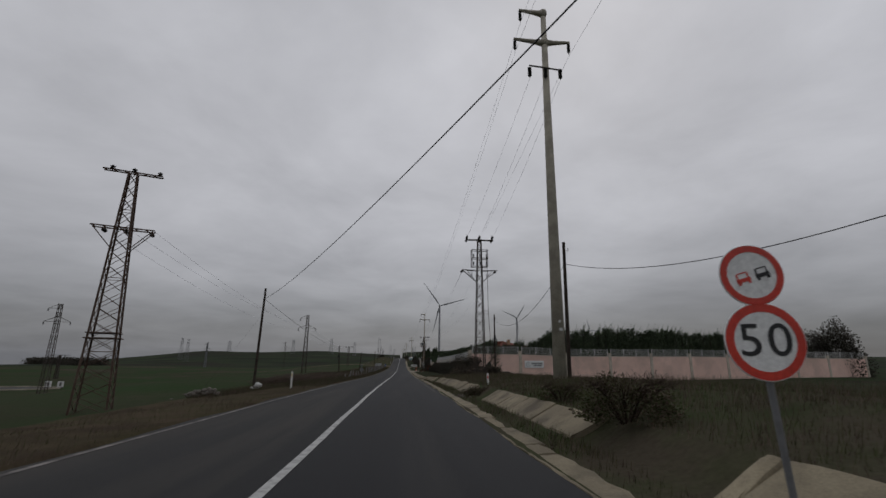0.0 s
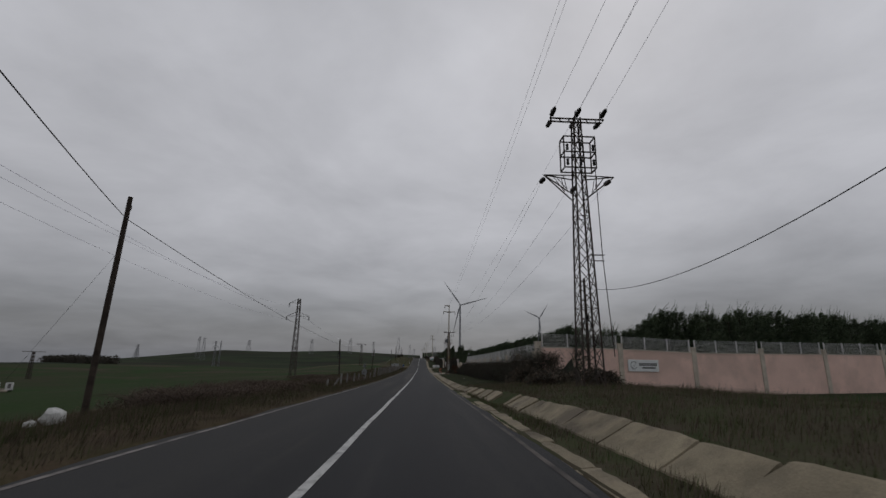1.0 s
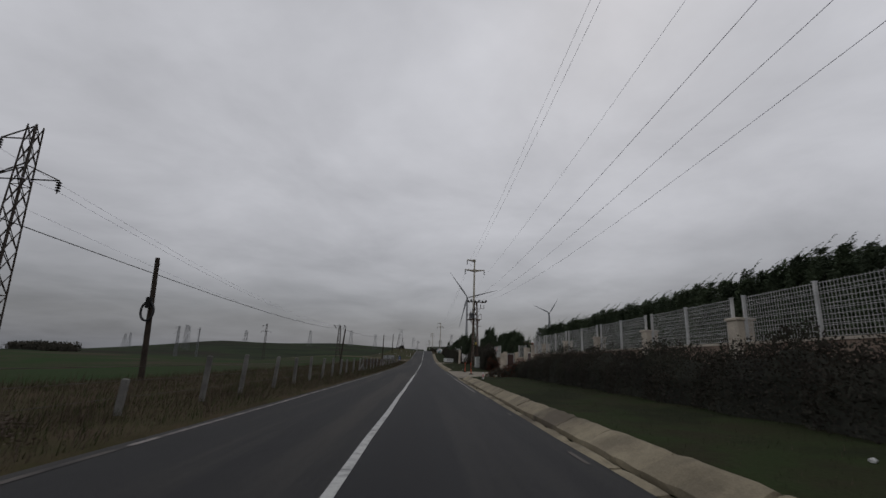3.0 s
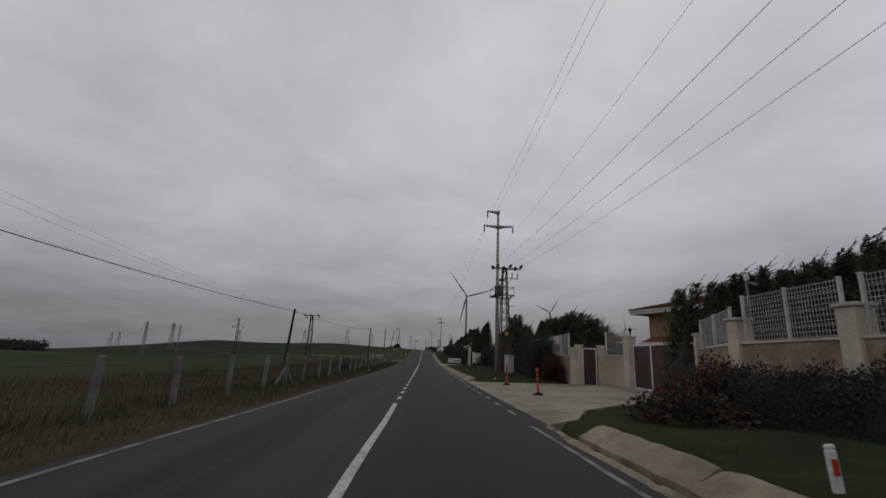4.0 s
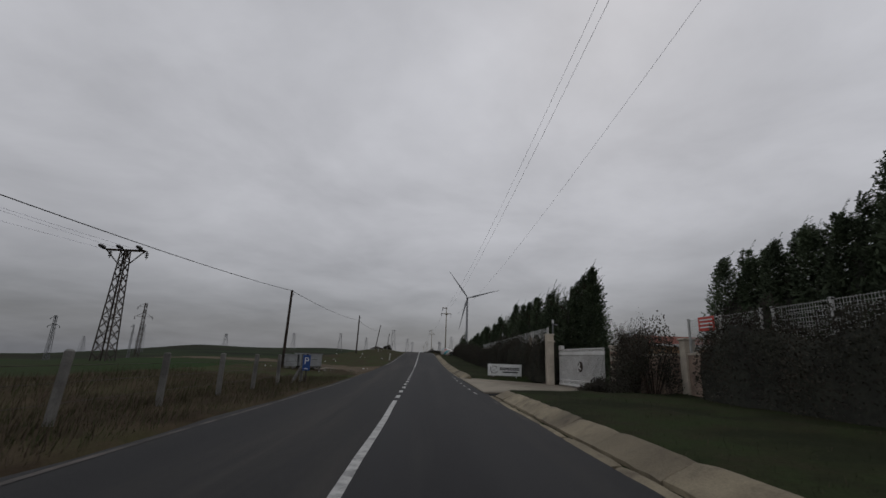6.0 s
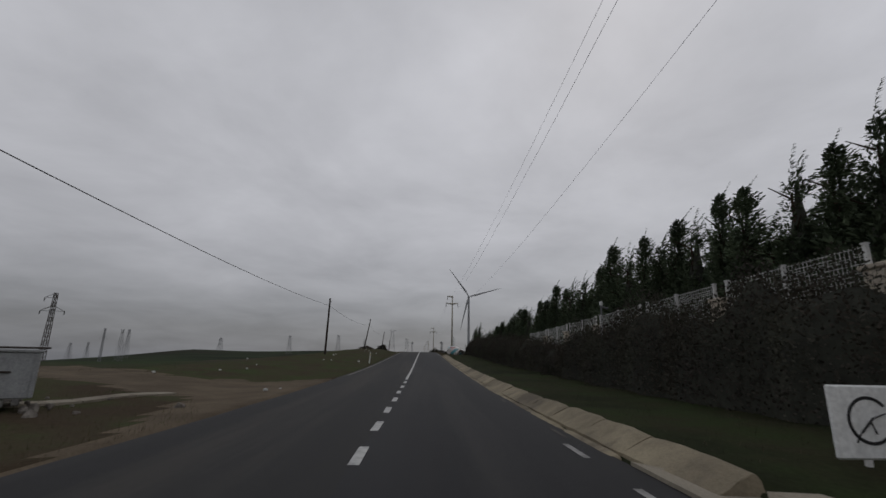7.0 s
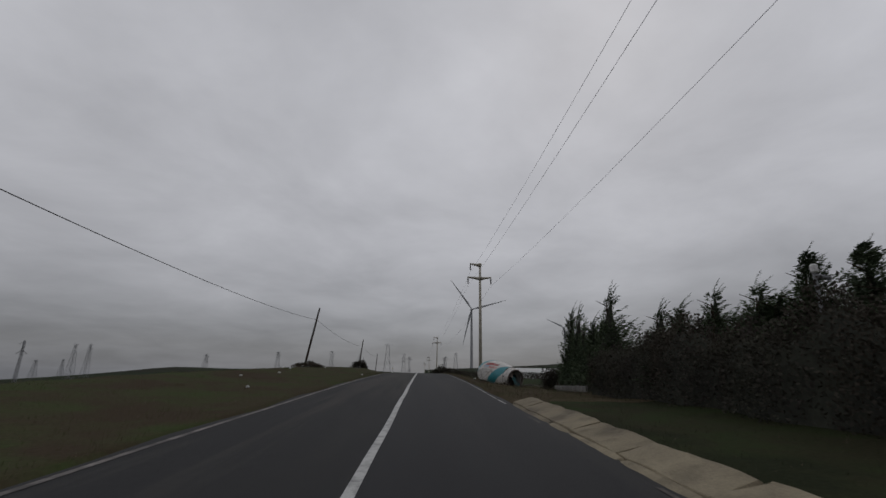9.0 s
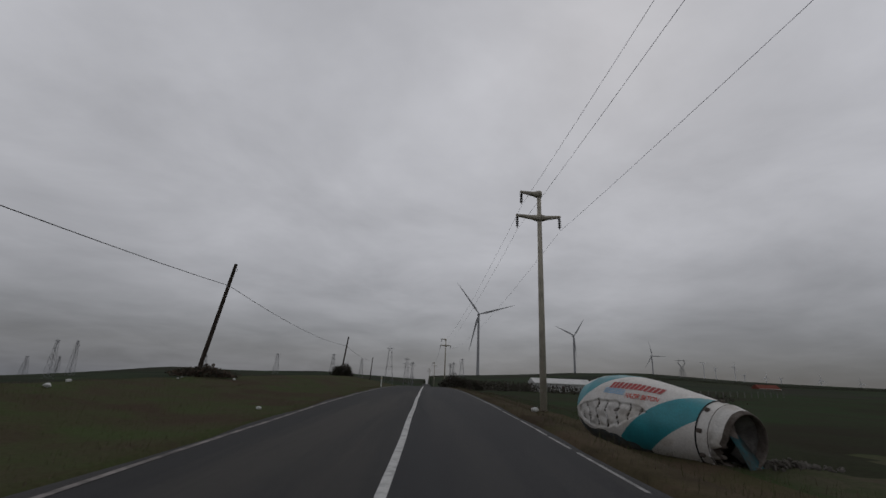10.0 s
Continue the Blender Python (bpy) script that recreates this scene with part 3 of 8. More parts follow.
def slab_piece(x0, x1, y0, y1, z0, z1, thick=0.10, sway=0.03, flat_slab=False):
    """A sloping slab with a rounded, crumbling upper lip."""
    j = lambda a: rnd.uniform(-a, a)
    n = max(3, int((y1 - y0) / 0.3))
    lift, tilt = j(0.016 if flat_slab else 0.010), j(0.014)
    # outline across the slab: foot, face, lip, back
    prof = ((0.0, 0.0), (0.30, 0.34), (0.62, 0.72), (0.82, 0.93), (0.93, 1.0), (1.02, 0.98), (1.10, 0.72), (1.14, 0.2))
    if flat_slab:
        prof = ((0.0, 0.0), (0.02, 0.10), (0.30, 0.36), (0.62, 0.68), (0.90, 0.96), (0.97, 1.0), (1.02, 0.86), (1.04, 0.2))
        tilt *= 1.5
        skew = j(0.16)
    skew = skew if flat_slab else j(0.05)
    vs_ = []
    for i in range(n + 1):
        u = i / n
        y = y0 + (y1 - y0) * u
        zr = float(road_z(y))
        end = 0.02 if i in (0, n) else 0.0
        foot = j(sway) * 0.7
        lip = j(sway)
        for fx, fz in prof:
            x = x0 + foot * (1 - fx) + (x1 - x0 + lip) * fx
            z = zr + z0 + (z1 - z0) * fz + lift + tilt * (u - 0.5) + j(0.007) - end * fz
            vs_.append((x, y + skew * (fx - 0.5) + (0.03 * (1 if i == 0 else -1) * fz if i in (0, n) else 0) + (j(0.018) if i in (0, n) else 0), z))
        vs_.append((x1 + 0.1, y, zr + z0 - thick))
        vs_.append((x0, y, zr + z0 - thick))
    m = len(prof) + 2
    b = Build()
    b.add(vs_, [(i * m + k, i * m + (k + 1) % m, (i + 1) * m + (k + 1) % m, (i + 1) * m + k) for i in range(n) for k in range(m)] + [tuple(range(m - 1, -1, -1)), tuple(n * m + k for k in range(m))])
    return b


def slabs(y0, y1, gaps=()):
    y = y0
    while y < y1:
        ln = rnd.uniform(1.7, 2.4) if y > 57 else rnd.uniform(1.2, 2.6)
        if not any(a < y + ln / 2 < c for a, c in gaps):
            x0 = float(slab_x(y))
            part("concrete_slab", slab_piece(x0, x0 + float(slab_w(y)) * rnd.uniform(0.97, 1.04), y, min(y + ln - (0.02 if 57 < y < 205 else 0.03), y1), -0.10 if y < 50 else -0.02, float(slab_up(y)) * rnd.uniform(0.95, 1.07), 0.10, 0.035 if y < 57 or y > 205 else 0.03, y < 57 or y > 205), CONCRETE, ditch)
        y += ln


slabs(-4, 5.0)
slabs(9.0, 19.1)
slabs(23.8, 41.1)
slabs(41.25, 43.9)
slabs(46.6, 57)
slabs(57, 112.5)
slabs(133.6, 174.0)
slabs(186.8, 248.5)
# broken kerb between the asphalt and the slabs
for y0, y1, w0, w1, lost in ((-4, 54, 3.44, 3.82, 0.10), (54.3, 113.8, 3.36, 3.52, 0.06), (133.4, 174.2, 3.30, 3.46, 0.1), (187.0, 248.0, 3.24, 3.44, 0.1)):
    y = y0
    while y < y1:
        ln = rnd.uniform(0.8, 2.6)
        if rnd.random() > lost:
            part("kerb_stone", slab_piece(w0 + rnd.uniform(-0.01, 0.01), w1 + rnd.uniform(-0.02, 0.02) * (3 if y < 54 else 1), y, min(y + ln - rnd.uniform(0.01, 0.1), y1), -0.095 if y < 54 else -0.06, -0.045 if y < 54 else -0.015, 0.12, 0.045 if y < 54 else 0.012), CONCRETE, ditch_strip)
        y += ln

# ---- driveways ----


def yard(name, outline, label):
    b = Build()
    vs = [(x, y, float(road_z(y)) + (0.0 if x < 3.8 else 0.045 + float(yard_fall(y)) * (x - 3.8))) for x, y in outline]
    n = len(vs)
    low = [(x, y, z - 0.25) for x, y, z in vs]
    b.add(vs + low, [tuple(range(n))] + [(i, n + i, n + (i + 1) % n, (i + 1) % n) for i in range(n)])
    return tagged(part(name, b, YARD), label, "driveway", kind="structure")


yard("pavement_1", YARD_SOUTH, "pale concrete driveway in front of the brown gate")
yard("pavement_2", YARD_NORTH, "pale concrete driveway in front of the white gate")
part("dark_culvert", Build().tube([(3.5, 174.9, -1.62), (4.6, 175.3, -1.6)], 0.2, 12), BLACK, bpy.data.objects["pavement_2"])


# ---- boundary walls ----
def wall_run(name, p, q, z0, height, mat, label, pier_at, pier_mat, pier_h, pier_w=0.42, thick=0.24):
    """A wall from p to q whose top steps along the ground, with a coping and piers."""
    p, q = Vector(p), Vector(q)
    d = (q - p)
    ln = d.length
    d.normalize()
    nrm = Vector((-d.y, d.x))
    root = thing(name, pose(0, 0, 0), label, "wall", kind="structure")
    n = max(1, int(ln / 3))
    b = Build()
    vs = []
    for i in range(n + 1):
        c = p + d * (ln * i / n)
        zb, zt = z0(c), z0(c) + height
        for off in (-thick / 2, thick / 2):
            vs += [(c.x + nrm.x * off, c.y + nrm.y * off, zb - 0.6), (c.x + nrm.x * off, c.y + nrm.y * off, zt)]
    fs = []
    for i in range(n):
        a, e = 4 * i, 4 * i + 4
        fs += [(a, e, e + 1, a + 1), (a + 2, a + 3, e + 3, e + 2), (a + 1, e + 1, e + 3, a + 3)]
    fs += [(0, 1, 3, 2), (4 * n, 4 * n + 2, 4 * n + 3, 4 * n + 1)]
    part("render", b.add(vs, fs), mat, root)
    cop = Build()
    vs = []
    for i in range(n + 1):
        c = p + d * (ln * i / n)
        zt = z0(c) + height
        for off in (-thick / 2 - 0.04, thick / 2 + 0.04):
            vs += [(c.x + nrm.x * off, c.y + nrm.y * off, zt + 0.003), (c.x + nrm.x * off, c.y + nrm.y * off, zt + 0.07)]
    part("coping", cop.add(vs, fs), pier_mat, root)
    turn = Matrix.Rotation(math.atan2(d.y, d.x), 4, "Z")
    for s in pier_at:
        c = p + d * s
        b = Build()
        zb = z0(c)
        b.box((c.x, c.y, zb + (pier_h - 0.6) / 2), (pier_w, pier_w, pier_h + 0.6), 0.02, 0, turn)
        b.box((c.x, c.y, zb + pier_h + 0.045), (pier_w + 0.1, pier_w + 0.1, 0.09), 0.02, 0, turn)
        part("pier", b, pier_mat, root)
    return root


def fence_mesh(w, h, pitch=0.095, rows=10):
    """A welded wire panel with pressed folds, on its own x-z plane."""
    b = Build()
    n = int(w / pitch)
    for i in range(n + 1):
        x = -w / 2 + w * i / n
        b.beam((x, 0, 0), (x, 0, h + 0.03), 0.008)
    for i in range(rows + 1):
        z = h * i / rows
        fold = 0.03 if i in (2, 5, 8) else 0.0
        b.beam((-w / 2, -0.01 - fold, z), (w / 2, -0.01 - fold, z), 0.011)
        if fold:
            b.beam((-w / 2, -0.01, z + 0.04), (w / 2, -0.01, z + 0.04), 0.009)
    return b.mesh("fence_panel", GALV)


def fence_run(label, p, q, z0, h, piers, panels=2):
    """Wire panels in the bays between the piers, with a post beside each pier and between the panels."""
    p, q = Vector(p), Vector(q)
    d = (q - p).normalized()
    root = thing("fence", pose(0, 0, 0), label, "fence")
    post = Build().box((0, 0, h / 2), (0.085, 0.085, h + 0.12), 0.012)
    post.box((0, 0, h + 0.08), (0.10, 0.10, 0.03), 0.0)
    pm = post.mesh("fence_post", GALV)
    ang = math.atan2(d.y, d.x)
    shared = {}
    for a, e in zip(piers, piers[1:]):
        a, e = a + 0.27, e - 0.27
        w = (e - a) / panels
        key = round(w, 1)
        if key not in shared:
            shared[key] = fence_mesh(w - 0.1, h)
        for i in range(panels + 1):
            c = p + d * (a + w * i)
            o = part("fence_post", pm, None, root)
            o.matrix_basis = Matrix.Translation((c.x, c.y, z0(c))) @ Matrix.Rotation(ang, 4, "Z")
        for i in range(panels):
            c, f = p + d * (a + w * (i + 0.02)), p + d * (a + w * (i + 0.98))
            mid = (c + f) / 2
            slope = math.atan2(z0(f) - z0(c), (f - c).length)
            o = part("fence_panel", shared[key], None, root)
            o["kind"] = "stuff"
            o.matrix_basis = Matrix.Translation((mid.x, mid.y, (z0(c) + z0(f)) / 2 + 0.03)) @ Matrix.Rotation(ang, 4, "Z") @ Matrix.Rotation(-slope, 4, "Y")
    return root


CORNER = (10.35, 60.9)
zA = lambda c: float(np.interp(c.x, [10, 17, 25, 45, 81], [-0.75, -0.72, -0.88, -0.62, -0.45]))
far_end = (81.3, 73.65)
wall_run("wall_south", CORNER, far_end, zA, 3.05, PINK, "long pink rendered boundary wall with pale piers", [0.0] + [7.18 + 7.0 * i for i in range(9)] + [71.9], PIER, 3.45)
fence_run("white welded wire fence on the pink wall", CORNER, far_end, lambda c: zA(c) + 3.12, 0.95, [0.1] + [7.18 + 7.0 * i for i in range(9)] + [71.9], 3)
zB = lambda c: float(road_z(c.y)) + 0.2
WEST = [0.25] + [6.8 + 5.66 * i for i in range(9)] + [55.9]
wall_run("wall_west", (10.35, 61.2), (10.3, 117.3), zB, 1.85, TAN, "stone-faced garden wall along the road, half hidden by the hedge", WEST, PIER, 2.55, 0.5)
fence_run("white welded wire fence on the roadside garden wall", (10.35, 61.2), (10.3, 117.3), lambda c: zB(c) + 1.93, 1.27, WEST)
wall_run("wall_gate_south", (10.3, 117.3), (12.4, 122.6), lambda c: -1.38, 2.0, TAN, "short rendered wall beside the brown gate", [5.55], PIER, 2.6, 0.45)
fence_run("white wire fence on the short wall", (10.3, 117.3), (12.4, 122.6), lambda c: 0.70, 1.05, [0.1, 5.55])
wall_run("wall_gate_north", (12.3, 129.0), (11.75, 131.35), lambda c: -1.36, 1.72, DULL_PINK, "pink rendered wall between the gate and the door", [0.1], PIER, 2.75, 0.5)
fence_run("white wire grille on the wall by the door", (12.25, 129.3), (11.78, 131.25), lambda c: 0.44, 1.25, [-0.2, 2.2], 1)
wall_run("wall_door", (10.35, 131.62), (9.7, 131.65), lambda c: -1.36, 2.1, PIER, "cream pier beside the small door", [0.1], PIER, 2.25, 0.38)
wall_run("wall_door_east", (11.35, 131.45), (11.75, 131.42), lambda c: -1.36, 2.1, PIER, "cream pier on the hinge side of the door", [0.2], PIER, 2.25, 0.4)
zC = lambda c: float(road_z(c.y)) + 0.15
wall_run("wall_middle", (9.75, 131.7), (11.6, 178.6), zC, 1.62, TAN, "stone-faced wall behind the roadside hedge", [4.75 * i + 4.6 for i in range(9)], PIER, 2.2, 0.45)
fence_run("white welded wire fence above the roadside hedge", (9.75, 131.7), (11.6, 178.6), lambda c: zC(c) + 1.70, 1.24, [0.0] + [4.75 * i + 4.6 for i in range(9)])
zD = lambda c: -1.4 + 2.6 * float(step(214, 250, c.y))
NORTH = [0.0] + [4.55 + 4.43 * i for i in range(6)] + [31.6]
wall_run("wall_north", (8.8, 185.1), (8.8, 216.6), zD, 2.42, TAN, "stone-faced wall behind the tall hedge", NORTH, PIER, 3.05, 0.45)
fence_run("white welded wire fence along the cypress row", (8.8, 185.1), (8.8, 216.2), lambda c: zD(c) + 2.50, 1.0, NORTH)
low = Build()
for i in range(3):
    low.box((8.25, 256.2 + 1.7 * i, 1.12 - 0.02 * i), (0.2, 1.68, 0.6), 0.03)
tagged(part("wall_low", low, POST_CONCRETE), "low grey concrete wall in front of the last cypresses", "wall", kind="structure")


# ---- gates and doors ----
def slab_gate(p, q, z, h, label):
    p, q = Vector(p), Vector(q)
    d = (q - p)
    ln = d.length
    root = thing("metal_gate", Matrix.Translation((p.x, p.y, z)) @ Matrix.Rotation(math.atan2(d.y, d.x), 4, "Z"), label, "gate")
    w = ln / 3
    for i in range(3):
        leaf = part("gate_leaf", Build().box((w * (i + 0.5), 0, h / 2 + 0.06), (w - 0.05, 0.05, h - 0.04), 0.01), BROWN_DOOR, root)
        for x in (w * i + 0.03, w * (i + 1) - 0.03):
            part("stile", Build().box((x, -0.035, h / 2 + 0.06), (0.06, 0.04, h), 0.004), WHITE, leaf)
    part("bottom_rail", Build().box((ln / 2, -0.04, 0.05), (ln, 0.06, 0.09), 0.01), WHITE, root)
    part("top_rail", Build().box((ln / 2, -0.04, h + 0.09), (ln, 0.06, 0.07), 0.01), WHITE, root)
    part("handle", Build().box((w * 1.5, -0.09, 1.05), (0.03, 0.05, 0.22), 0.01), STEEL, root, "steel pull handle")


slab_gate((12.3, 128.6), (12.45, 123.0), -1.36, 2.2, "wide dark brown sheet-metal gate in a white frame")
door = thing("door_1", pose(10.5, 131.62, -1.36, 0, 0, -13), "dark brown panelled garden door between cream piers", "door", kind="structure")
part("door_leaf", Build().box((0.38, 0, 1.06), (0.74, 0.05, 2.05), 0.01), BROWN_DOOR, door)
fr = Build().box((0.0, 0, 1.07), (0.06, 0.1, 2.14), 0.0).box((0.76, 0, 1.07), (0.06, 0.1, 2.14), 0.0).box((0.38, 0, 2.12), (0.82, 0.1, 0.07), 0.0)
part("door_frame", fr, WHITE, door)
part("door_handle", Build().box((0.12, -0.06, 1.02), (0.03, 0.06, 0.16), 0.008), STEEL, door)
for zz in (0.62, 1.5):
    part("door_panel", Build().box((0.38, -0.03, zz), (0.5, 0.02, 0.7), 0.006), BROWN_DOOR, door)

gate2 = thing("bar_gate", Matrix.Translation((9.3, 184.75, -1.48)) @ Matrix.Rotation(math.atan2(179.7 - 184.75, 10.2 - 9.3), 4, "Z") @ Matrix.Diagonal((1, 1, 1.12, 1)), "white painted sliding gate of upright bars with a round emblem", "gate")
GL = 5.1
rail = lambda z, w, h: Build().box((GL / 2, 0, z), (GL, w, h), 0.008)
part("bottom_rail", rail(0.18, 0.09, 0.1), WHITE, gate2)
part("bottom_rail", rail(0.42, 0.06, 0.06), WHITE, gate2)
part("top_rail", rail(1.78, 0.07, 0.17), WHITE, gate2)
part("top_rail", rail(2.0, 0.06, 0.05), WHITE, gate2)
bar_me = Build().box((0, 0, 1.1), (0.045, 0.03, 1.75), 0.0).mesh("bar", WHITE)
short_me = Build().box((0, 0, 1.08), (0.03, 0.03, 1.85), 0.0).mesh("bar", WHITE)
for i in range(44):
    o = part("bar", bar_me if i % 2 else short_me, None, gate2)
    o.location = (0.06 + i * (GL - 0.12) / 43, 0, 0)
part("emblem", Build().lathe([(0.05, -0.02), (0.25, -0.02), (0.26, 0.0), (0.25, 0.02), (0.05, 0.02)], 24, pose(2.68, -0.06, 1.12, 90)), STEEL, gate2, "dark round metal emblem")
part("emblem_figure", Build().box((2.64, -0.11, 1.17), (0.12, 0.02, 0.3), 0.01, 0, Matrix.Rotation(0.5, 4, "Y")).box((2.73, -0.11, 1.03), (0.24, 0.02, 0.07), 0.01, 0, Matrix.Rotation(0.4, 4, "Y")), WHITE, gate2)
part("guide_box", Build().box((0.25, 0.05, 2.12), (0.3, 0.25, 0.2), 0.02), WHITE, gate2)
part("track", Build().box((GL / 2 - 0.1, 0, 0.05), (GL + 0.8, 0.12, 0.06), 0.01), STEEL, gate2)


def gate_pier(x, y, z, h, label, w=0.52, turn=0):
    root = thing("gate_pier", pose(x, y, z, 0, 0, turn), label, "pier", "gate piers")
    part("shaft", Build().box((0, 0, h / 2 - 0.2), (w, w, h + 0.4), 0.02), PIER, root)
    part("cap", Build().box((0, 0, h + 0.05), (w + 0.12, w + 0.12, 0.1), 0.02), PIER, root)
    return root


gate_pier(8.74, 184.75, -1.45, 2.65, "cream rendered gate pier with a flat cap", 0.39)
p2 = gate_pier(11.25, 180.6, -1.34, 2.2, "stone-faced gate pier half covered by a shrub", 0.55, 30)
for k in range(4):
    part("stone_course", Build().box((0, 0, 0.35 + 0.5 * k), (0.6, 0.6, 0.3), 0.05), TAN, p2)
for px, py, pz, n_ in ((12.3, 128.95, 1.45, "lantern"),):
    lan = thing("lantern", pose(px, py, pz), "small black lantern on the gate pier", "lantern")
    part("base", Build().lathe([(0.07, 0), (0.07, 0.03), (0.025, 0.06), (0.025, 0.16)], 10), BLACK, lan)
    part("cage", Build().lathe([(0.05, 0.16), (0.09, 0.36), (0.09, 0.38)], 8), BLACK, lan)
    part("roof", Build().lathe([(0.12, 0.38), (0.04, 0.47), (0.01, 0.52)], 8), BLACK, lan)


def camera_post(x, y, z, h):
    root = thing("security_camera_post", pose(x, y, z), "slim grey post with a white surveillance unit on the wall", "camera post", "camera posts")
    part("post", Build().tube([(0, 0, 0), (0, 0, h)], 0.04, 10), GREY_STEEL, root)
    part("head", Build().box((0, -0.02, h + 0.1), (0.13, 0.13, 0.2), 0.03), WHITE, root)
    part("arm_unit", Build().tube([(0.05, 0, h - 0.05), (0.3, -0.05, h - 0.12)], 0.05, 8), GREY_STEEL, root)


camera_post(10.6, 61.6, 1.75, 1.75)
camera_post(9.1, 185.3, 1.2, 1.25)
camera_post(8.85, 202.65, 1.5, 1.1)
camera_post(10.55, 116.9, 0.6, 1.95)
camera_post(9.0, 243.0, 2.6, 1.3)


# ---- bollards ----
def bollard(x, y, lean):
    root = thing("lane_bollard", Matrix.Translation((x, y, float(road_z(y)) + 0.06)) @ Matrix.Rotation(lean, 4, "Y"), "orange flexible lane bollard on a black rubber foot, on the driveway", "bollard", "orange bollards")
    part("foot", Build().lathe([(0.21, 0), (0.21, 0.03), (0.17, 0.07), (0.07, 0.1), (0.06, 0.12)], 18), BLACK, root)
    part("tube", Build().lathe([(0.05, 0.1), (0.055, 0.14), (0.05, 0.2), (0.05, 1.0), (0.045, 1.03)], 14), ORANGE, root)
    for z in (0.50, 0.66, 0.82):
        part("band", Build().lathe([(0.0515, z), (0.053, z + 0.005), (0.053, z + 0.075), (0.0515, z + 0.08)], 14), STEEL, root, "dark worn reflective band")


bollard(5.31, 121.9, -0.05)
bollard(5.31, 128.9, 0.02)


# ---- marker posts ----
def marker(x, y, h=0.95, lean=0.0, red=False):
    root = thing("marker_post", Matrix.Translation((x, y, gz(x, y) - 0.05)) @ Matrix.Rotation(lean, 4, "Y"), "white plastic roadside marker post in the grass", "marker post", "marker posts")
    part("shaft", Build().box((0, 0, h / 2), (0.11, 0.05, h), 0.015), WHITE, root)
    part("reflector", Build().box((0, -0.028, h - 0.16), (0.06, 0.01, 0.15), 0.0), SIGN_RED if red else YELLOW, root)
    part("tip", Build().box((0, 0, h + 0.02), (0.10, 0.045, 0.05), 0.012), WHITE, root)


marker(-5.1, 28.6, 0.95)
marker(6.0, 24.7, 0.58, -0.06, True)
marker(-3.95, 223.5, 0.95, 0.06)
marker(-3.95, 305.0, 0.95)
marker(-3.95, 147.0, 0.32, -1.2)
marker(4.76, 108.1, 0.44, -0.08, True)


# ---- traffic signs ----
def round_sign(root, z, r, tilt, name="disc"):
    m = Matrix.Translation((0, -0.05, z)) @ Matrix.Rotation(tilt, 4, "Y") @ pose(0, 0, 0, 90)
    disc = part(name, Build().lathe([(0.01, -0.004), (r, -0.004), (r + 0.004, 0.004), (r, 0.012), (0.01, 0.012)], 48, m), SIGN_WHITE, root)
    ring = Build()
    n = 48
    vs = [m @ Vector((q * math.cos(2 * math.pi * k / n), q * math.sin(2 * math.pi * k / n), 0.0155)) for q in (r * 0.985, r * 0.77) for k in range(n)]
    ring.add(vs, [(k, (k + 1) % n, n + (k + 1) % n, n + k) for k in range(n)])
    part("red_ring", ring, SIGN_RED, disc)
    return disc, m


limit = thing("speed_limit_sign", Matrix.Translation((4.62, 3.8, 0.12)) @ Matrix.Rotation(radians(-10), 4, "Z") @ Matrix.Rotation(radians(-3.0), 4, "Y"), "round red-rimmed no-overtaking and speed limit signs on one steel post", "traffic sign")
part("post", Build().tube([(0, 0.0, -0.3), (0, 0.0, 2.28)], 0.028, 12), GREY_STEEL, limit)
d50, m50 = round_sign(limit, 1.46, 0.335, radians(2))
for digit, shift in (("5", -0.122), ("0", 0.122)):
    t50 = text_mesh(digit, 0.40)
    part("numeral", t50, None, d50, "black numeral " + digit)
    t50.materials.append(SIGN_BLACK)
    t50.transform(m50 @ Matrix.Translation((shift, 0.0, 0.0165)) @ Matrix.Diagonal((1.08, 1.0, 1, 1)))
dno, mno = round_sign(limit, 2.05, 0.275, radians(-14))


def little_car(mat, x, parent):
    b = Build()
    mm = mno @ Matrix.Translation((x, -0.005, 0.018))
    for c, s in (((0, -0.02, 0), (0.125, 0.035, 0.003)), ((0, 0.045, 0), (0.075, 0.010, 0.003)), ((-0.047, 0.02, 0), (0.012, 0.055, 0.003)), ((0.047, 0.02, 0), (0.012, 0.055, 0.003)), ((-0.045, -0.048, 0), (0.024, 0.022, 0.003)), ((0.045, -0.048, 0), (0.024, 0.022, 0.003))):
        vs = [mm @ Vector((c[0] + sx * s[0] / 2, c[1] + sy * s[1] / 2, 0)) for sx, sy in ((-1, -1), (1, -1), (1, 1), (-1, 1))]
        b.add(vs, [(0, 1, 2, 3)])
    part("car_symbol", b, mat, parent)


little_car(SIGN_RED, -0.085, dno)
little_car(SIGN_BLACK, 0.09, dno)

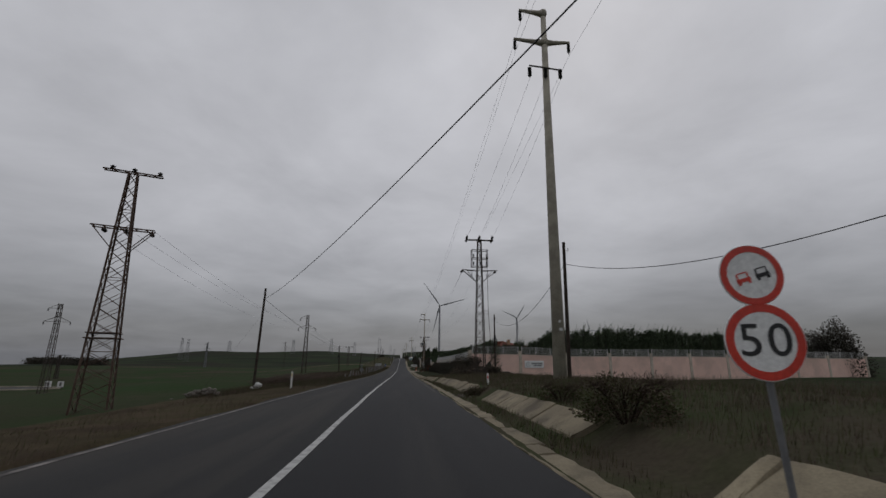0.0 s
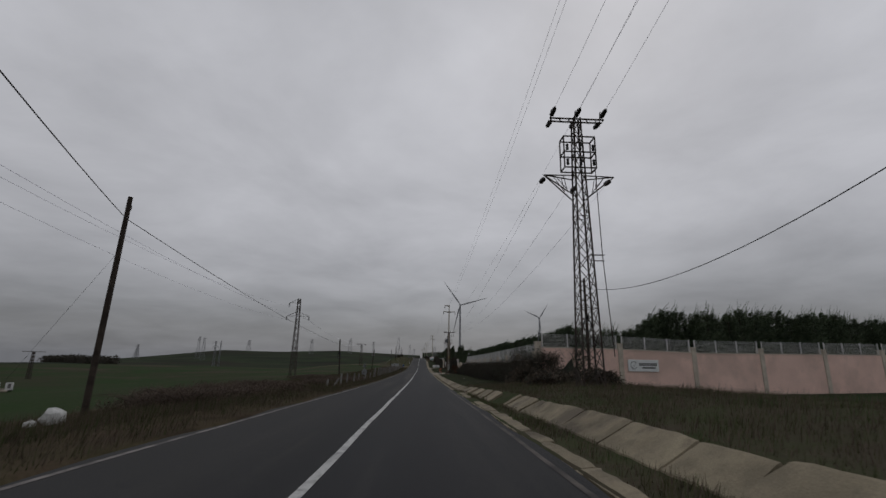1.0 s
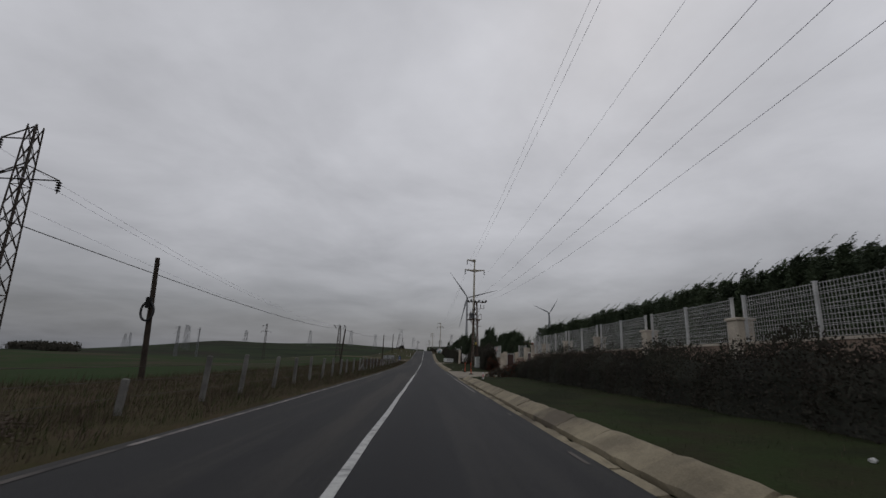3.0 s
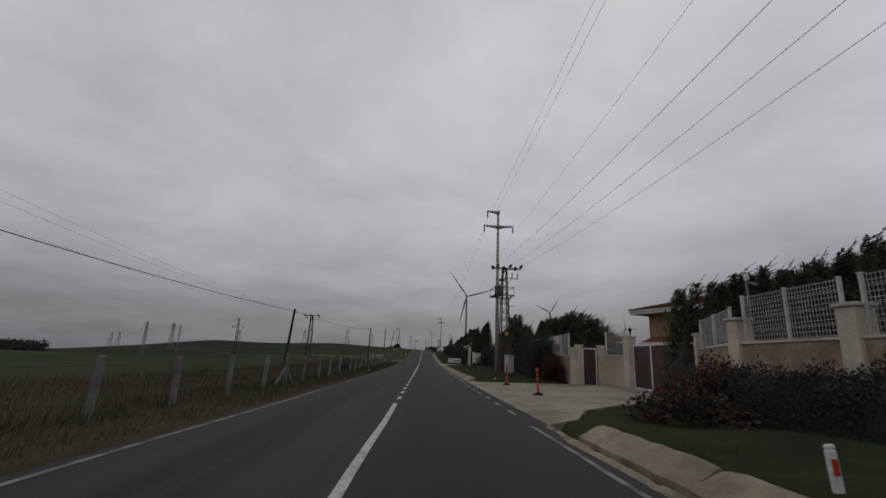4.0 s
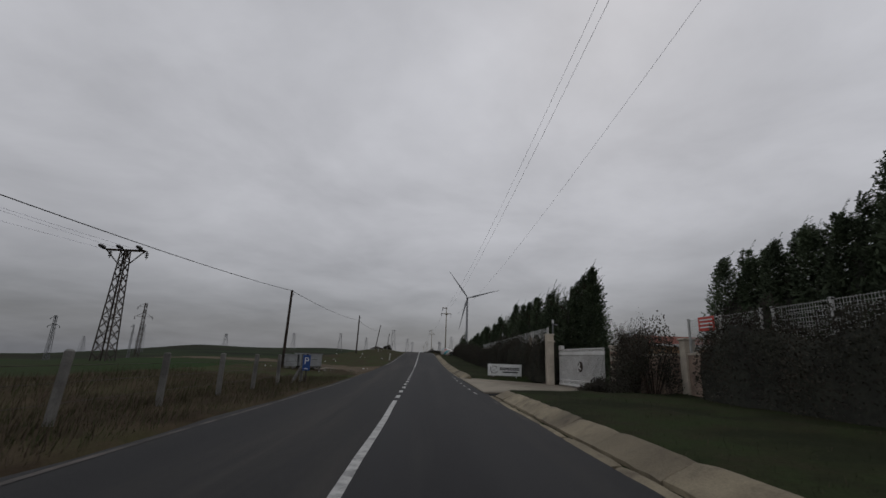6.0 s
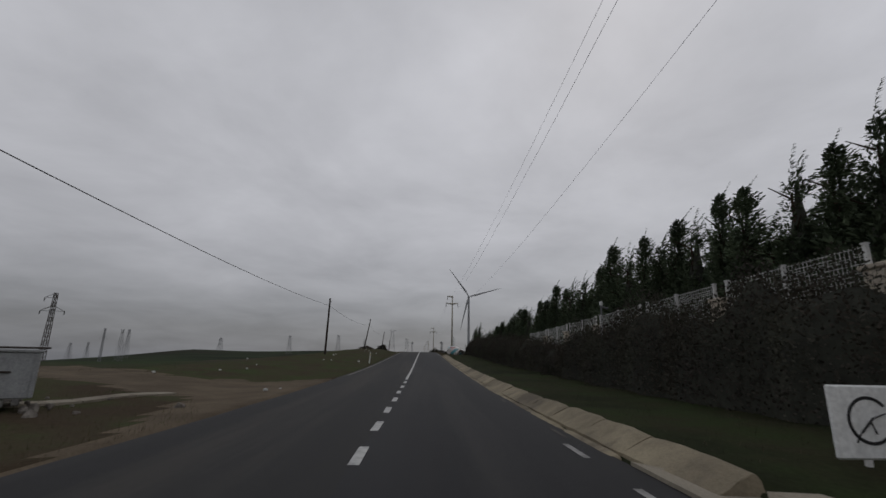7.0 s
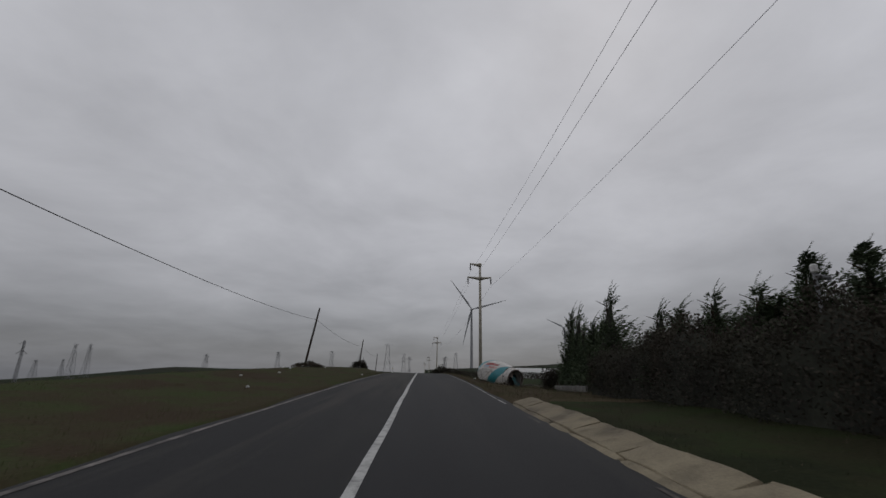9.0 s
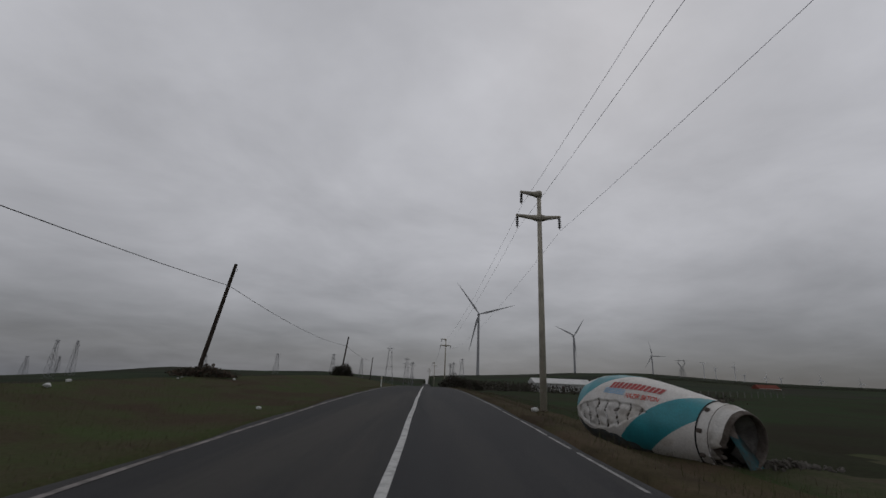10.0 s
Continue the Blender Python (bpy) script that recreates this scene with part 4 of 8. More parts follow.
back = thing("warning_sign", pose(-5.15, 77.6, gz(-5.15, 77.6)), "grey backs of triangular and round road signs on a post", "traffic sign")
part("post", Build().tube([(0, -0.075, -0.2), (0, -0.075, 1.93)], 0.032, 10), GREY_STEEL, back)
tri_b = Build().add([(-0.21, -0.04, 1.50), (0.21, -0.04, 1.50), (0, -0.04, 1.91), (-0.21, 0.0, 1.50), (0.21, 0.0, 1.50), (0, 0.0, 1.91)], [(0, 1, 2), (5, 4, 3), (0, 3, 4, 1), (1, 4, 5, 2), (2, 5, 3, 0)])
part("triangle", tri_b, SIGN_GREY, back)
part("disc", Build().lathe([(0.02, 0.0), (0.3, 0.0), (0.305, 0.01), (0.3, 0.02), (0.02, 0.02)], 32, pose(0, -0.02, 0.93, 90)), SIGN_GREY, back)
for z in (0.93, 1.6):
    part("clamp", Build().box((0, -0.05, z), (0.3, 0.03, 0.05), 0.005), STEEL, back)

park = thing("parking_sign", pose(-4.72, 178.5, gz(-4.72, 178.5), 0, 0, -4), "blue parking sign on a dark post beside the fence", "traffic sign")
part("post", Build().box((0.0, 0.03, 0.6), (0.07, 0.05, 1.5), 0.008), STEEL, park)
pl = part("plate", Build().box((0.0, -0.02, 0.93), (0.36, 0.02, 0.72), 0.006), SIGN_BLUE, park)
pm = text_mesh("P", 0.46)
pm.materials.append(SIGN_WHITE)
pm.transform(Matrix.Translation((0.0, -0.034, 1.0)) @ pose(0, 0, 0, 90))
part("letter", pm, None, pl, "white letter P")
part("text_bar", Build().box((0, -0.034, 0.66), (0.2, 0.004, 0.035)), SIGN_WHITE, pl)


# ---- business signs ----
def company_board(root, w, h, y, z0, dog=True):
    board = part("board", Build().box((0, y, z0 + h / 2), (w, 0.05, h), 0.02), SIGN_WHITE, root)
    f = y - 0.03
    n, r = 28, h * 0.33
    cxr, czr = -w / 2 + h * 0.55, z0 + h * 0.52
    vs = [(cxr + q * math.cos(2 * math.pi * k / n), f, czr + q * math.sin(2 * math.pi * k / n)) for q in (r, r * 0.86) for k in range(n)]
    part("round_mark", Build().add(vs, [(k, (k + 1) % n, n + (k + 1) % n, n + k) for k in range(3, n - 2)]), SIGN_BLACK, board)
    fig = Build()
    for px, pz, qx, qz, t in ((-0.5, -0.5, 0.1, 0.1, 0.22), (0.1, 0.1, 0.75, 0.3, 0.16), (-0.5, -0.5, -0.75, -0.9, 0.1), (0.0, 0.0, 0.2, -0.55, 0.1)):
        fig.beam((cxr + px * r, f, czr + pz * r), (cxr + qx * r, f, czr + qz * r), t * r, 0.004)
    part("figure_mark", fig, SIGN_BLACK, board)
    x = -w / 2 + h * 1.05
    lw = (w / 2 - 0.06 * w - x) / 6
    for i in range(6):
        mark = Build().box((x + lw * (i + 0.45), f, z0 + h * 0.6), (lw * 0.84, 0.004, h * 0.23))
        mark.box((x + lw * (i + 0.5), f - 0.004, z0 + h * 0.6), (lw * 0.34, 0.004, h * 0.07), 0, 1)
        part("name_block", mark, [SIGN_BLACK if i not in (1,) else SIGN_BLACK, SIGN_WHITE], board)
    part("text_bar", Build().box((x + lw * 3.2, f, z0 + h * 0.32), (lw * 4.6, 0.004, h * 0.11)), SIGN_BLACK, board)
    return board


fd = thing("business_sign", pose(6.33, 187.25, gz(6.33, 187.25), 0, 0, 0), "white rounded business signboard on two short legs in the grass", "signboard")
company_board(fd, 2.28, 0.76, 0, -1.12 - gz(6.33, 187.25) + 0.12)
for x in (-0.78, 0.78):
    part("leg", Build().box((x, 0.02, 0.1), (0.07, 0.05, 0.6), 0.01), WHITE, fd)
wm = math.atan2(72.7 - 60.9, 76 - 10.35)
wb = thing("wall_sign", Matrix.Translation((19.42, 62.33, 0)) @ Matrix.Rotation(wm, 4, "Z"), "white business signboard fixed to the pink wall", "signboard")
company_board(wb, 2.85, 0.95, 0.0, 0.6)
ws = thing("fence_notice", pose(9.66, 134.2, 1.33, 0, 0, -87), "small red and white notice on the wire fence", "notice")
nb = part("plate", Build().box((0, 0.0, 0), (0.8, 0.02, 0.55), 0.005), SIGN_WHITE, ws)
for k in range(4):
    part("text_bar", Build().box((0, -0.014, 0.18 - 0.12 * k), (0.66, 0.005, 0.055)), SIGN_RED, nb)
ws2 = thing("fence_notice", pose(10.75, 171.8, 1.4, 0, 0, -84), "dark red notice with pale lines on the wire fence", "notice")
nb = part("plate", Build().box((0, 0.0, 0), (0.8, 0.02, 0.5), 0.005), SIGN_RED, ws2)
for k in range(3):
    part("text_bar", Build().box((0, -0.014, 0.14 - 0.13 * k), (0.62, 0.005, 0.05)), SIGN_WHITE, nb)


# ---- concrete power poles ----
def insulator(root, x, y, z, n=5, r=0.11, name="insulator"):
    b = Build()
    prof = [(0.02, 0.0)]
    for i in range(n):
        zz = -0.10 - i * 0.13
        prof += [(0.03, zz + 0.05), (r, zz), (r * 0.9, zz - 0.03), (0.03, zz - 0.05)]
    prof.append((0.02, -0.10 - n * 0.13 - 0.05))
    b.lathe(prof[::-1], 10, Matrix.Translation((x, y, z)))
    return part(name, b, INSULATOR, root)


def concrete_pole(x, y, zb, zt, r0, r1, arms, lower=False, detail=True, lean=0.0):
    """arms: (height below the top, left reach, right reach)"""
    h = zt - zb
    root = thing("concrete_power_pole", Matrix.Translation((x, y, zb)) @ Matrix.Rotation(lean, 4, "Y"), "tall tapered concrete power pole with concrete crossarms", "power pole", "concrete power poles")
    part("shaft", Build().tube([(0, 0, -0.8), (0, 0, h * 0.5), (0, 0, h)], [r0, (r0 + r1) / 2, r1], 20), POLE_CONCRETE, root, smooth=True)
    ends = []
    for drop, lf, rt in arms:
        b = Build()
        z = h - drop
        for reach, sgn in ((lf, -1), (rt, 1)):
            if reach:
                b.tube([(sgn * r1 * 0.2, 0, z - 0.12), (sgn * reach * 0.35, 0, z - 0.07), (sgn * reach, 0, z + 0.04)], [0.24, 0.15, 0.085], 10)
                insulator(root, sgn * (reach - 0.07), 0, z - 0.04)
                ends.append((x + sgn * (reach - 0.07), y, zb + z - 0.95))
        b.tube([(0, 0, z - 0.35), (0, 0, z - 0.1), (0, 0, z + 0.1)], [r1 + 0.02, r1 + 0.09, r1 + 0.06], 16)
        part("crossarm", b, POLE_CONCRETE, root, smooth=True)
    if lower:
        z = h - 4.5
        part("steel_arm", Build().beam((-1.15, -0.3, z + 0.1), (0.85, -0.3, z - 0.1), 0.07), STEEL, root)
        for xx in (-1.12, -0.12, 0.82):
            insulator(root, xx, -0.3, z, 5, 0.13)
            ends.append((x + xx, y - 0.3, zb + z - 0.8))
    return ends


e1 = concrete_pole(9.8, 24.3, 0.55, 23.7, 0.36, 0.16, ((0.15, 1.6, 0), (2.35, 2.0, 1.65)), True)
e2 = concrete_pole(8.58, 153.1, -1.3, 16.6, 0.23, 0.13, ((0.12, 1.3, 0), (1.85, 1.65, 1.75)))
e3 = concrete_pole(7.12, 286.25, gz(7.12, 286.25), 15.1, 0.21, 0.125, ((0.12, 1.22, 0), (1.75, 1.5, 1.35)))
e4 = concrete_pole(4.95, 382.0, gz(4.95, 382), 14.9, 0.2, 0.12, ((0.12, 1.22, 0), (1.75, 1.5, 1.35)))
e5 = concrete_pole(4.0, 505.0, gz(4, 505), 14.5, 0.2, 0.12, ((0.12, 1.22, 0), (1.75, 1.5, 1.35)))
e6 = concrete_pole(2.0, 640.0, gz(2, 640), 16.0, 0.2, 0.12, ((0.12, 1.22, 0), (1.75, 1.5, 1.35)))
st = thing("pole_notice", pose(9.8, 23.93, 3.1), "torn white paper notice on the concrete pole", "notice")
part("sheet", Build().box((0.05, 0, 0), (0.2, 0.012, 0.16), 0.003), LITTER, st)
part("scrap", Build().box((-0.02, 0.0, 0.42), (0.12, 0.012, 0.15), 0.003, 0, Matrix.Rotation(0.6, 4, "Y")), LITTER, st)


# ---- lattice towers ----
def lattice(root, z0, z1, w0, w1, panels, leg, br, mat, d0=None, d1=None, joined=False):
    d0, d1 = d0 or w0, d1 or w1
    W = lambda z: w0 + (w1 - w0) * (z - z0) / (z1 - z0)
    D = lambda z: d0 + (d1 - d0) * (z - z0) / (z1 - z0)
    cs = ((-1, -1), (1, -1), (1, 1), (-1, 1))
    P = lambda k, z: Vector((cs[k][0] * W(z) / 2, cs[k][1] * D(z) / 2, z))
    for k in range(4):
        b = Build()
        a, c = P(k, z0 - 0.3), P(k, z1)
        sx, sy = -cs[k][0], -cs[k][1]
        b.beam(a + Vector((sx * leg / 2, 0, 0)), c + Vector((sx * leg / 2, 0, 0)), 0.014 if leg < 0.2 else 0.04, leg)
        b.beam(a + Vector((0, sy * leg / 2, 0)), c + Vector((0, sy * leg / 2, 0)), leg, 0.014 if leg < 0.2 else 0.04)
        b.beam(a, c, leg * 0.5)
        part("leg", b, mat, root)
    zs = [z0 + (z1 - z0) * (1 - (1 - i / panels) ** 1.0) for i in range(panels + 1)]
    rest = Build()
    for k in range(4):
        for i in range(panels):
            p0, p1 = (k, (k + 1) % 4) if (i + k) % 2 else ((k + 1) % 4, k)
            bars = [(P(p0, zs[i]), P(p1, zs[i + 1])), (P(p1, zs[i]), P(p0, zs[i + 1]))]
            if i % 5 == 4:
                bars.append((P(p0, zs[i]), P(p1, zs[i])))
            for p, q in bars:
                if joined:
                    rest.beam(p, q, br)
                else:
                    part("brace", Build().beam(p, q, br), mat, root)
    if joined:
        part("bracing", rest, mat, root)["kind"] = "stuff"
    return P


def dead_end(root, x, y, z, dy, ln=0.55, r=0.13):
    """A fat string of discs pulled along the line."""
    b = Build()
    prof = [(0.02, 0), (0.03, 0.12), (r * 0.8, 0.16), (r, 0.22)]
    n = int(ln / 0.11)
    for i in range(n):
        zz = 0.2 + i * 0.11
        prof += [(r, zz), (r * 0.86, zz + 0.06)]
    prof += [(r * 0.6, 0.25 + n * 0.11), (0.02, 0.32 + n * 0.11)]
    b.lathe(prof, 12, Matrix.Translation((x, y, z)) @ pose(0, 0, 0, -90 * (1 if dy > 0 else -1) + (6 if dy > 0 else -6)))
    return part("insulator", b, INSULATOR, root)


def flat_arm(root, z, half, mat, y=0.0, deep=0.35, w=0.07):
    b = Build()
    for s in (-1, 1):
        b.beam((-half, y + s * deep / 2, z), (half, y + s * deep / 2, z), w)
    for k in range(7):
        x = -half + 2 * half * k / 6
        b.beam((x, y - deep / 2, z), (x + (0.25 if k < 6 else 0), y + deep / 2, z), w * 0.6)
    part("crossarm", b, mat, root)


# tower at the corner of the pink wall
ta = thing("lattice_tower", pose(9.35, 47.05, 0.28), "dark steel lattice tower with switch frame and crossarms", "lattice tower", "lattice towers")
lattice(ta, -0.3, 14.0, 1.06, 0.40, 15, 0.065, 0.030, STEEL, 1.1, 0.42)
flat_arm(ta, 13.9, 1.5, STEEL)
for x in (-1.45, -0.1, 1.3):
    dead_end(ta, x, -0.2, 13.95, -1)
    dead_end(ta, x + 0.12, 0.2, 13.95, 1)
    part("bracket", Build().beam((x, 0, 13.6), (x + 0.1, 0, 14.5), 0.05), STEEL, ta)
frame_b = Build()
for x in (-0.85, 0.85):
    for yy in (-0.35, 0.35):
        frame_b.beam((x, yy, 10.95), (x, yy, 12.75), 0.06)
    for z in (10.95, 11.85, 12.75):
        frame_b.beam((x, -0.35, z), (x, 0.35, z), 0.06)
for z in (10.95, 11.85, 12.75):
    for yy in (-0.35, 0.35):
        frame_b.beam((-0.85, yy, z), (0.85, yy, z), 0.06)
part("switch_frame", frame_b, STEEL, ta)
for x in (-0.7, 0.0, 0.7):
    for z in (11.35, 12.2):
        part("switch", Build().lathe([(0.05, -0.3), (0.09, -0.25), (0.05, -0.2), (0.09, -0.15), (0.05, -0.1), (0.09, 0.0), (0.05, 0.05)], 8, Matrix.Translation((x, -0.42, z))), INSULATOR, ta)
armb = Build()
for s in (-1, 1):
    for yy in (-0.3, 0.3):
        armb.beam((s * 0.25, yy, 10.5), (s * 1.9, 0, 10.6), 0.05)
        armb.beam((s * 0.3, yy, 9.3), (s * 1.9, 0, 10.6), 0.05)
        armb.beam((s * 0.9, yy * 0.6, 10.52), (s * 0.75, yy * 0.7, 9.75), 0.03)
        armb.beam((s * 1.35, yy * 0.3, 10.55), (s * 0.75, yy * 0.7, 9.75), 0.03)
part("lower_arm", armb, STEEL, ta)
for x in (-1.85, -0.15, 1.75):
    dead_end(ta, x, 0.1, 10.45 if abs(x) > 1 else 10.0, 1)
part("operating_rod", Build().tube([(0.75, -0.4, 11.0), (0.85, -0.35, 6.2), (1.15, -0.3, 1.2)], 0.022, 6), STEEL, ta)
part("rod_bracket", Build().beam((0.2, -0.3, 6.2), (0.95, -0.35, 6.2), 0.05).beam((0.2, -0.3, 5.9), (0.95, -0.35, 5.9), 0.04), STEEL, ta)

# tower on the left at the start
tl = thing("lattice_tower", Matrix.Translation((-16.02, 28.6, -1.8)) @ Matrix.Rotation(radians(-0.4), 4, "Y") @ Matrix.Rotation(radians(22), 4, "Z"), "rusty steel lattice tower with two crossarms in the field", "lattice tower", "lattice towers")
lattice(tl, 0, 14.6, 1.8, 0.5, 17, 0.085, 0.032, RUST)
flat_arm(tl, 14.6, 1.6, RUST)
flat_arm(tl, 10.9, 1.65, RUST, 0, 0.6)
sb = Build()
for s in (-1, 1):
    for yy in (-0.3, 0.3):
        sb.beam((s * 1.6, yy, 10.9), (s * 0.5, yy, 9.6), 0.05)
part("arm_struts", sb, RUST, tl)
part("anti_climb", Build().box((0, 0, 4.2), (1.7, 1.7, 0.06), 0).box((0, 0, 4.5), (1.6, 1.6, 0.05), 0), RUST, tl)
for x in (-1.1, 0.05, 1.45):
    insulator(tl, x, -0.15, 14.9, 2, 0.16)
    dead_end(tl, x, 0.3, 10.8, 1)


def mast(x, y, zb, h, w, arm_top, arm, turn, label, mat, mat_s=1.0, hang=True):
    """A slim square mast with one upper side arm and a wide lower arm."""
    root = thing("lattice_tower", pose(x, y, zb, 0, 0, turn), label, "lattice tower", "lattice towers")
    lattice(root, 0, h, w, w * 0.48, 12, 0.065 * mat_s, 0.03 * mat_s, mat)
    t = 0.05 * mat_s
    b = Build()
    for yy in (-w * 0.14, w * 0.14):
        b.beam((-arm, 0, h * arm_top), (arm, 0, h * arm_top), t)
        b.beam((-arm, 0, h * arm_top), (0, yy, h * (arm_top + 0.06)), t)
        b.beam((arm, 0, h * arm_top), (0, yy, h * (arm_top + 0.06)), t)
    part("lower_arm", b, mat, root)
    b = Build()
    b.beam((-arm * 0.85, 0, h * 0.945), (0.1, 0, h * 0.945), t)
    b.beam((-arm * 0.85, 0, h * 0.945), (0, 0, h), t)
    part("upper_arm", b, mat, root)
    if hang:
        for xx, zz in ((-arm, arm_top), (arm, arm_top), (-arm * 0.85, 0.945)):
            insulator(root, xx, 0, h * zz, 4, 0.12 * mat_s)
    return root


mast(-18.6, 98.0, -2.0, 12.4, 0.9, 0.777, 1.75, 0, "dark steel lattice mast with three crossarms in the green field", STEEL)
mast(-63.2, 263.0, gz(-63.2, 263) - 0.3, 10.45 - gz(-63.2, 263) + 0.3, 0.95, 0.80, 1.8, 12, "distant steel lattice mast in the field", STEEL, 1.1)
mast(-59.3, 86.0, gz(-59.3, 86) - 0.3, 10.4 - gz(-59.3, 86) + 0.3, 1.1, 0.80, 2.0, 12, "distant steel lattice mast beside the dark hedge", STEEL, 1.1)
mast(-180, 450, gz(-180, 450) - 0.3, 15.5 - gz(-180, 450) + 0.3, 1.3, 0.765, 1.8, 12, "far steel lattice mast on the plain", PYLON_HAZE, 1.6)
mast(-128.8, 322.4, gz(-128.8, 322.4) - 0.3, 10.8 - gz(-128.8, 322.4) + 0.3, 1.4, 0.765, 1.9, 5, "far steel lattice mast on the plain", PYLON_HAZE, 1.6)

te = thing("lattice_tower", pose(-19.8, 187.0, gz(-19.8, 187) - 0.2), "steel lattice tower with a flat top crossarm in the field", "lattice tower", "lattice towers")
HE = 6.35 - gz(-19.8, 187) + 0.2
lattice(te, 0, HE, 1.0, 0.42, 10, 0.065, 0.032, STEEL)
flat_arm(te, HE, 1.35, STEEL)
sb = Build()
for s in (-1, 1):
    sb.beam((s * 1.3, 0, HE), (s * 0.3, 0, HE - 1.0), 0.06)
part("arm_struts", sb, STEEL, te)
for x in (-1.25, -0.1, 1.2):
    dead_end(te, x, -0.15, HE + 0.05, -1, 0.5)
    insulator(te, x + 0.15, 0.15, HE - 0.02, 3, 0.12)

# transformer tower
tt = thing("transformer_tower", pose(8.2, 146.4, -1.35, 0, 0, 6), "rusty steel lattice tower carrying a pole transformer and platform", "transformer tower")
lattice(tt, 0, 9.95, 0.98, 0.42, 13, 0.07, 0.034, RUST)
arm = Build()
for sy in (-0.3, 0.3):
    arm.beam((-1.1, sy, 9.85), (1.6, sy, 9.85), 0.07)
for k in range(6):
    arm.beam((-1.1 + 0.54 * k, -0.3, 9.85), (-0.9 + 0.5 * k, 0.3, 9.85), 0.045)
part("crossarm", arm, RUST, tt)
for x in (-1.2, 0.05, 1.1):
    dead_end(tt, x + 0.35, -0.3, 9.95, -1, 0.45, 0.14)
for x in (-1.3, -0.2, 0.95):
    part("bushing_cap", Build().lathe([(0.05, -0.15), (0.13, -0.1), (0.15, 0.05), (0.13, 0.2), (0.05, 0.25)], 10, Matrix.Translation((x + 0.2, 0.25, 9.9))), INSULATOR, tt)
part("fuse_arm", Build().beam((0.1, 0, 8.95), (1.35, 0, 8.9), 0.05).beam((0.3, 0, 8.3), (0.75, 0, 8.9), 0.04), RUST, tt)
for x in (0.75, 1.3):
    insulator(tt, x, 0, 9.5, 4, 0.06)
plat = Build()
PZ, PX0, PX1, PY0, PY1, RAIL = 7.2, -1.0, 0.8, -0.5, 1.6, 0.77
for y in (PY0, PY1):
    plat.beam((PX0, y, PZ), (PX1, y, PZ), 0.085)
    plat.beam((PX0, y, PZ + RAIL), (PX1, y, PZ + RAIL), 0.04)
for x in (PX0, PX1):
    plat.beam((x, PY0, PZ), (x, PY1, PZ), 0.085)
    plat.beam((x, PY0, PZ + RAIL), (x, PY1, PZ + RAIL), 0.04)
    for y in (PY0, PY1):
        plat.beam((x, y, PZ), (x, y, PZ + RAIL), 0.045)
for y in (-0.3, 0.3):
    plat.beam((-0.85, y, PZ), (-0.3, y, PZ - 0.85), 0.055)
    plat.beam((0.7, y, PZ), (0.3, y, PZ - 0.8), 0.055)
for k in range(4):
    plat.beam((-0.9 + 0.2 * k, PY0, PZ + 0.03), (-0.9 + 0.2 * k, PY1, PZ + 0.03), 0.07)
part("platform", plat, RUST, tt)
tank = part("transformer", Build().box((-0.55, -0.1, PZ + 0.55), (0.75, 0.6, 0.85), 0.05), GREY_STEEL, tt, "grey oil-filled transformer")
fins = Build()
for k in range(7):
    fins.box((-0.85 + 0.1 * k, -0.43, PZ + 0.5), (0.02, 0.1, 0.6))
part("cooling_fins", fins, GREY_STEEL, tank)
for k in range(3):
    part("bushing", Build().lathe([(0.03, 0), (0.06, 0.04), (0.03, 0.08), (0.06, 0.12), (0.03, 0.16), (0.055, 0.2), (0.02, 0.26)], 8, Matrix.Translation((-0.8 + 0.25 * k, -0.1, PZ + 0.97))), INSULATOR, tank)
part("conservator", Build().tube([(-0.5, 0.25, PZ + 1.55), (0.05, 0.25, PZ + 1.55)], 0.13, 12), GREY_STEEL, tank)
part("low_arm", Build().beam((0.3, -0.3, 6.15), (0.95, -0.3, 6.25), 0.045).beam((0.4, -0.3, 6.0), (0.4, -0.3, 6.4), 0.04), RUST, tt)
part("drop_cable", Build().tube([(-1.0, -0.2, 9.75), (-1.15, -0.3, 9.2), (-0.95, -0.3, 8.7), (-0.75, -0.1, 8.4)], 0.012, 5).tube([(0.0, -0.2, 9.75), (-0.25, -0.3, 9.1), (-0.5, -0.1, 8.4)], 0.012, 5).tube([(0.5, -0.45, 2.2), (0.42, -0.4, 4.5), (0.34, -0.33, 6.2)], 0.03, 6), CABLE, tt)
part("warning_plate", Build().box((0.05, -0.55, 3.6), (0.25, 0.02, 0.35), 0.005), YELLOW, tt)

cab = thing("electrical_cabinet", pose(8.47, 145.17, gz(8.47, 145.17) - 0.12, 0, 0, -77), "pale grey steel electrical cabinet on a concrete plinth", "electrical cabinet")
part("plinth", Build().box((0, 0, 0.05), (0.88, 0.6, 0.3), 0.02), POST_CONCRETE, cab)
part("body", Build().box((0, 0, 0.95), (0.82, 0.54, 1.45), 0.012), CABINET_GREY, cab)
part("roof", Build().box((0, -0.01, 1.69), (0.9, 0.62, 0.06), 0.01), CABINET_GREY, cab)
for s in (-1, 1):
    dr = part("cabinet_door", Build().box((s * 0.2, -0.28, 0.93), (0.385, 0.02, 1.32), 0.006), CABINET_GREY, cab)
    part("handle", Build().box((s * 0.06, -0.305, 0.85), (0.03, 0.03, 0.16), 0.006), BLACK, dr)
part("warning_label", Build().box((0.2, -0.295, 1.32), (0.16, 0.006, 0.2)).box((0.2, -0.299, 1.36), (0.07, 0.006, 0.09), 0, 1), [SIGN_WHITE, SIGN_BLACK], cab)
part("danger_bar", Build().box((0.2, -0.296, 1.17), (0.2, 0.006, 0.05)), SIGN_RED, cab)
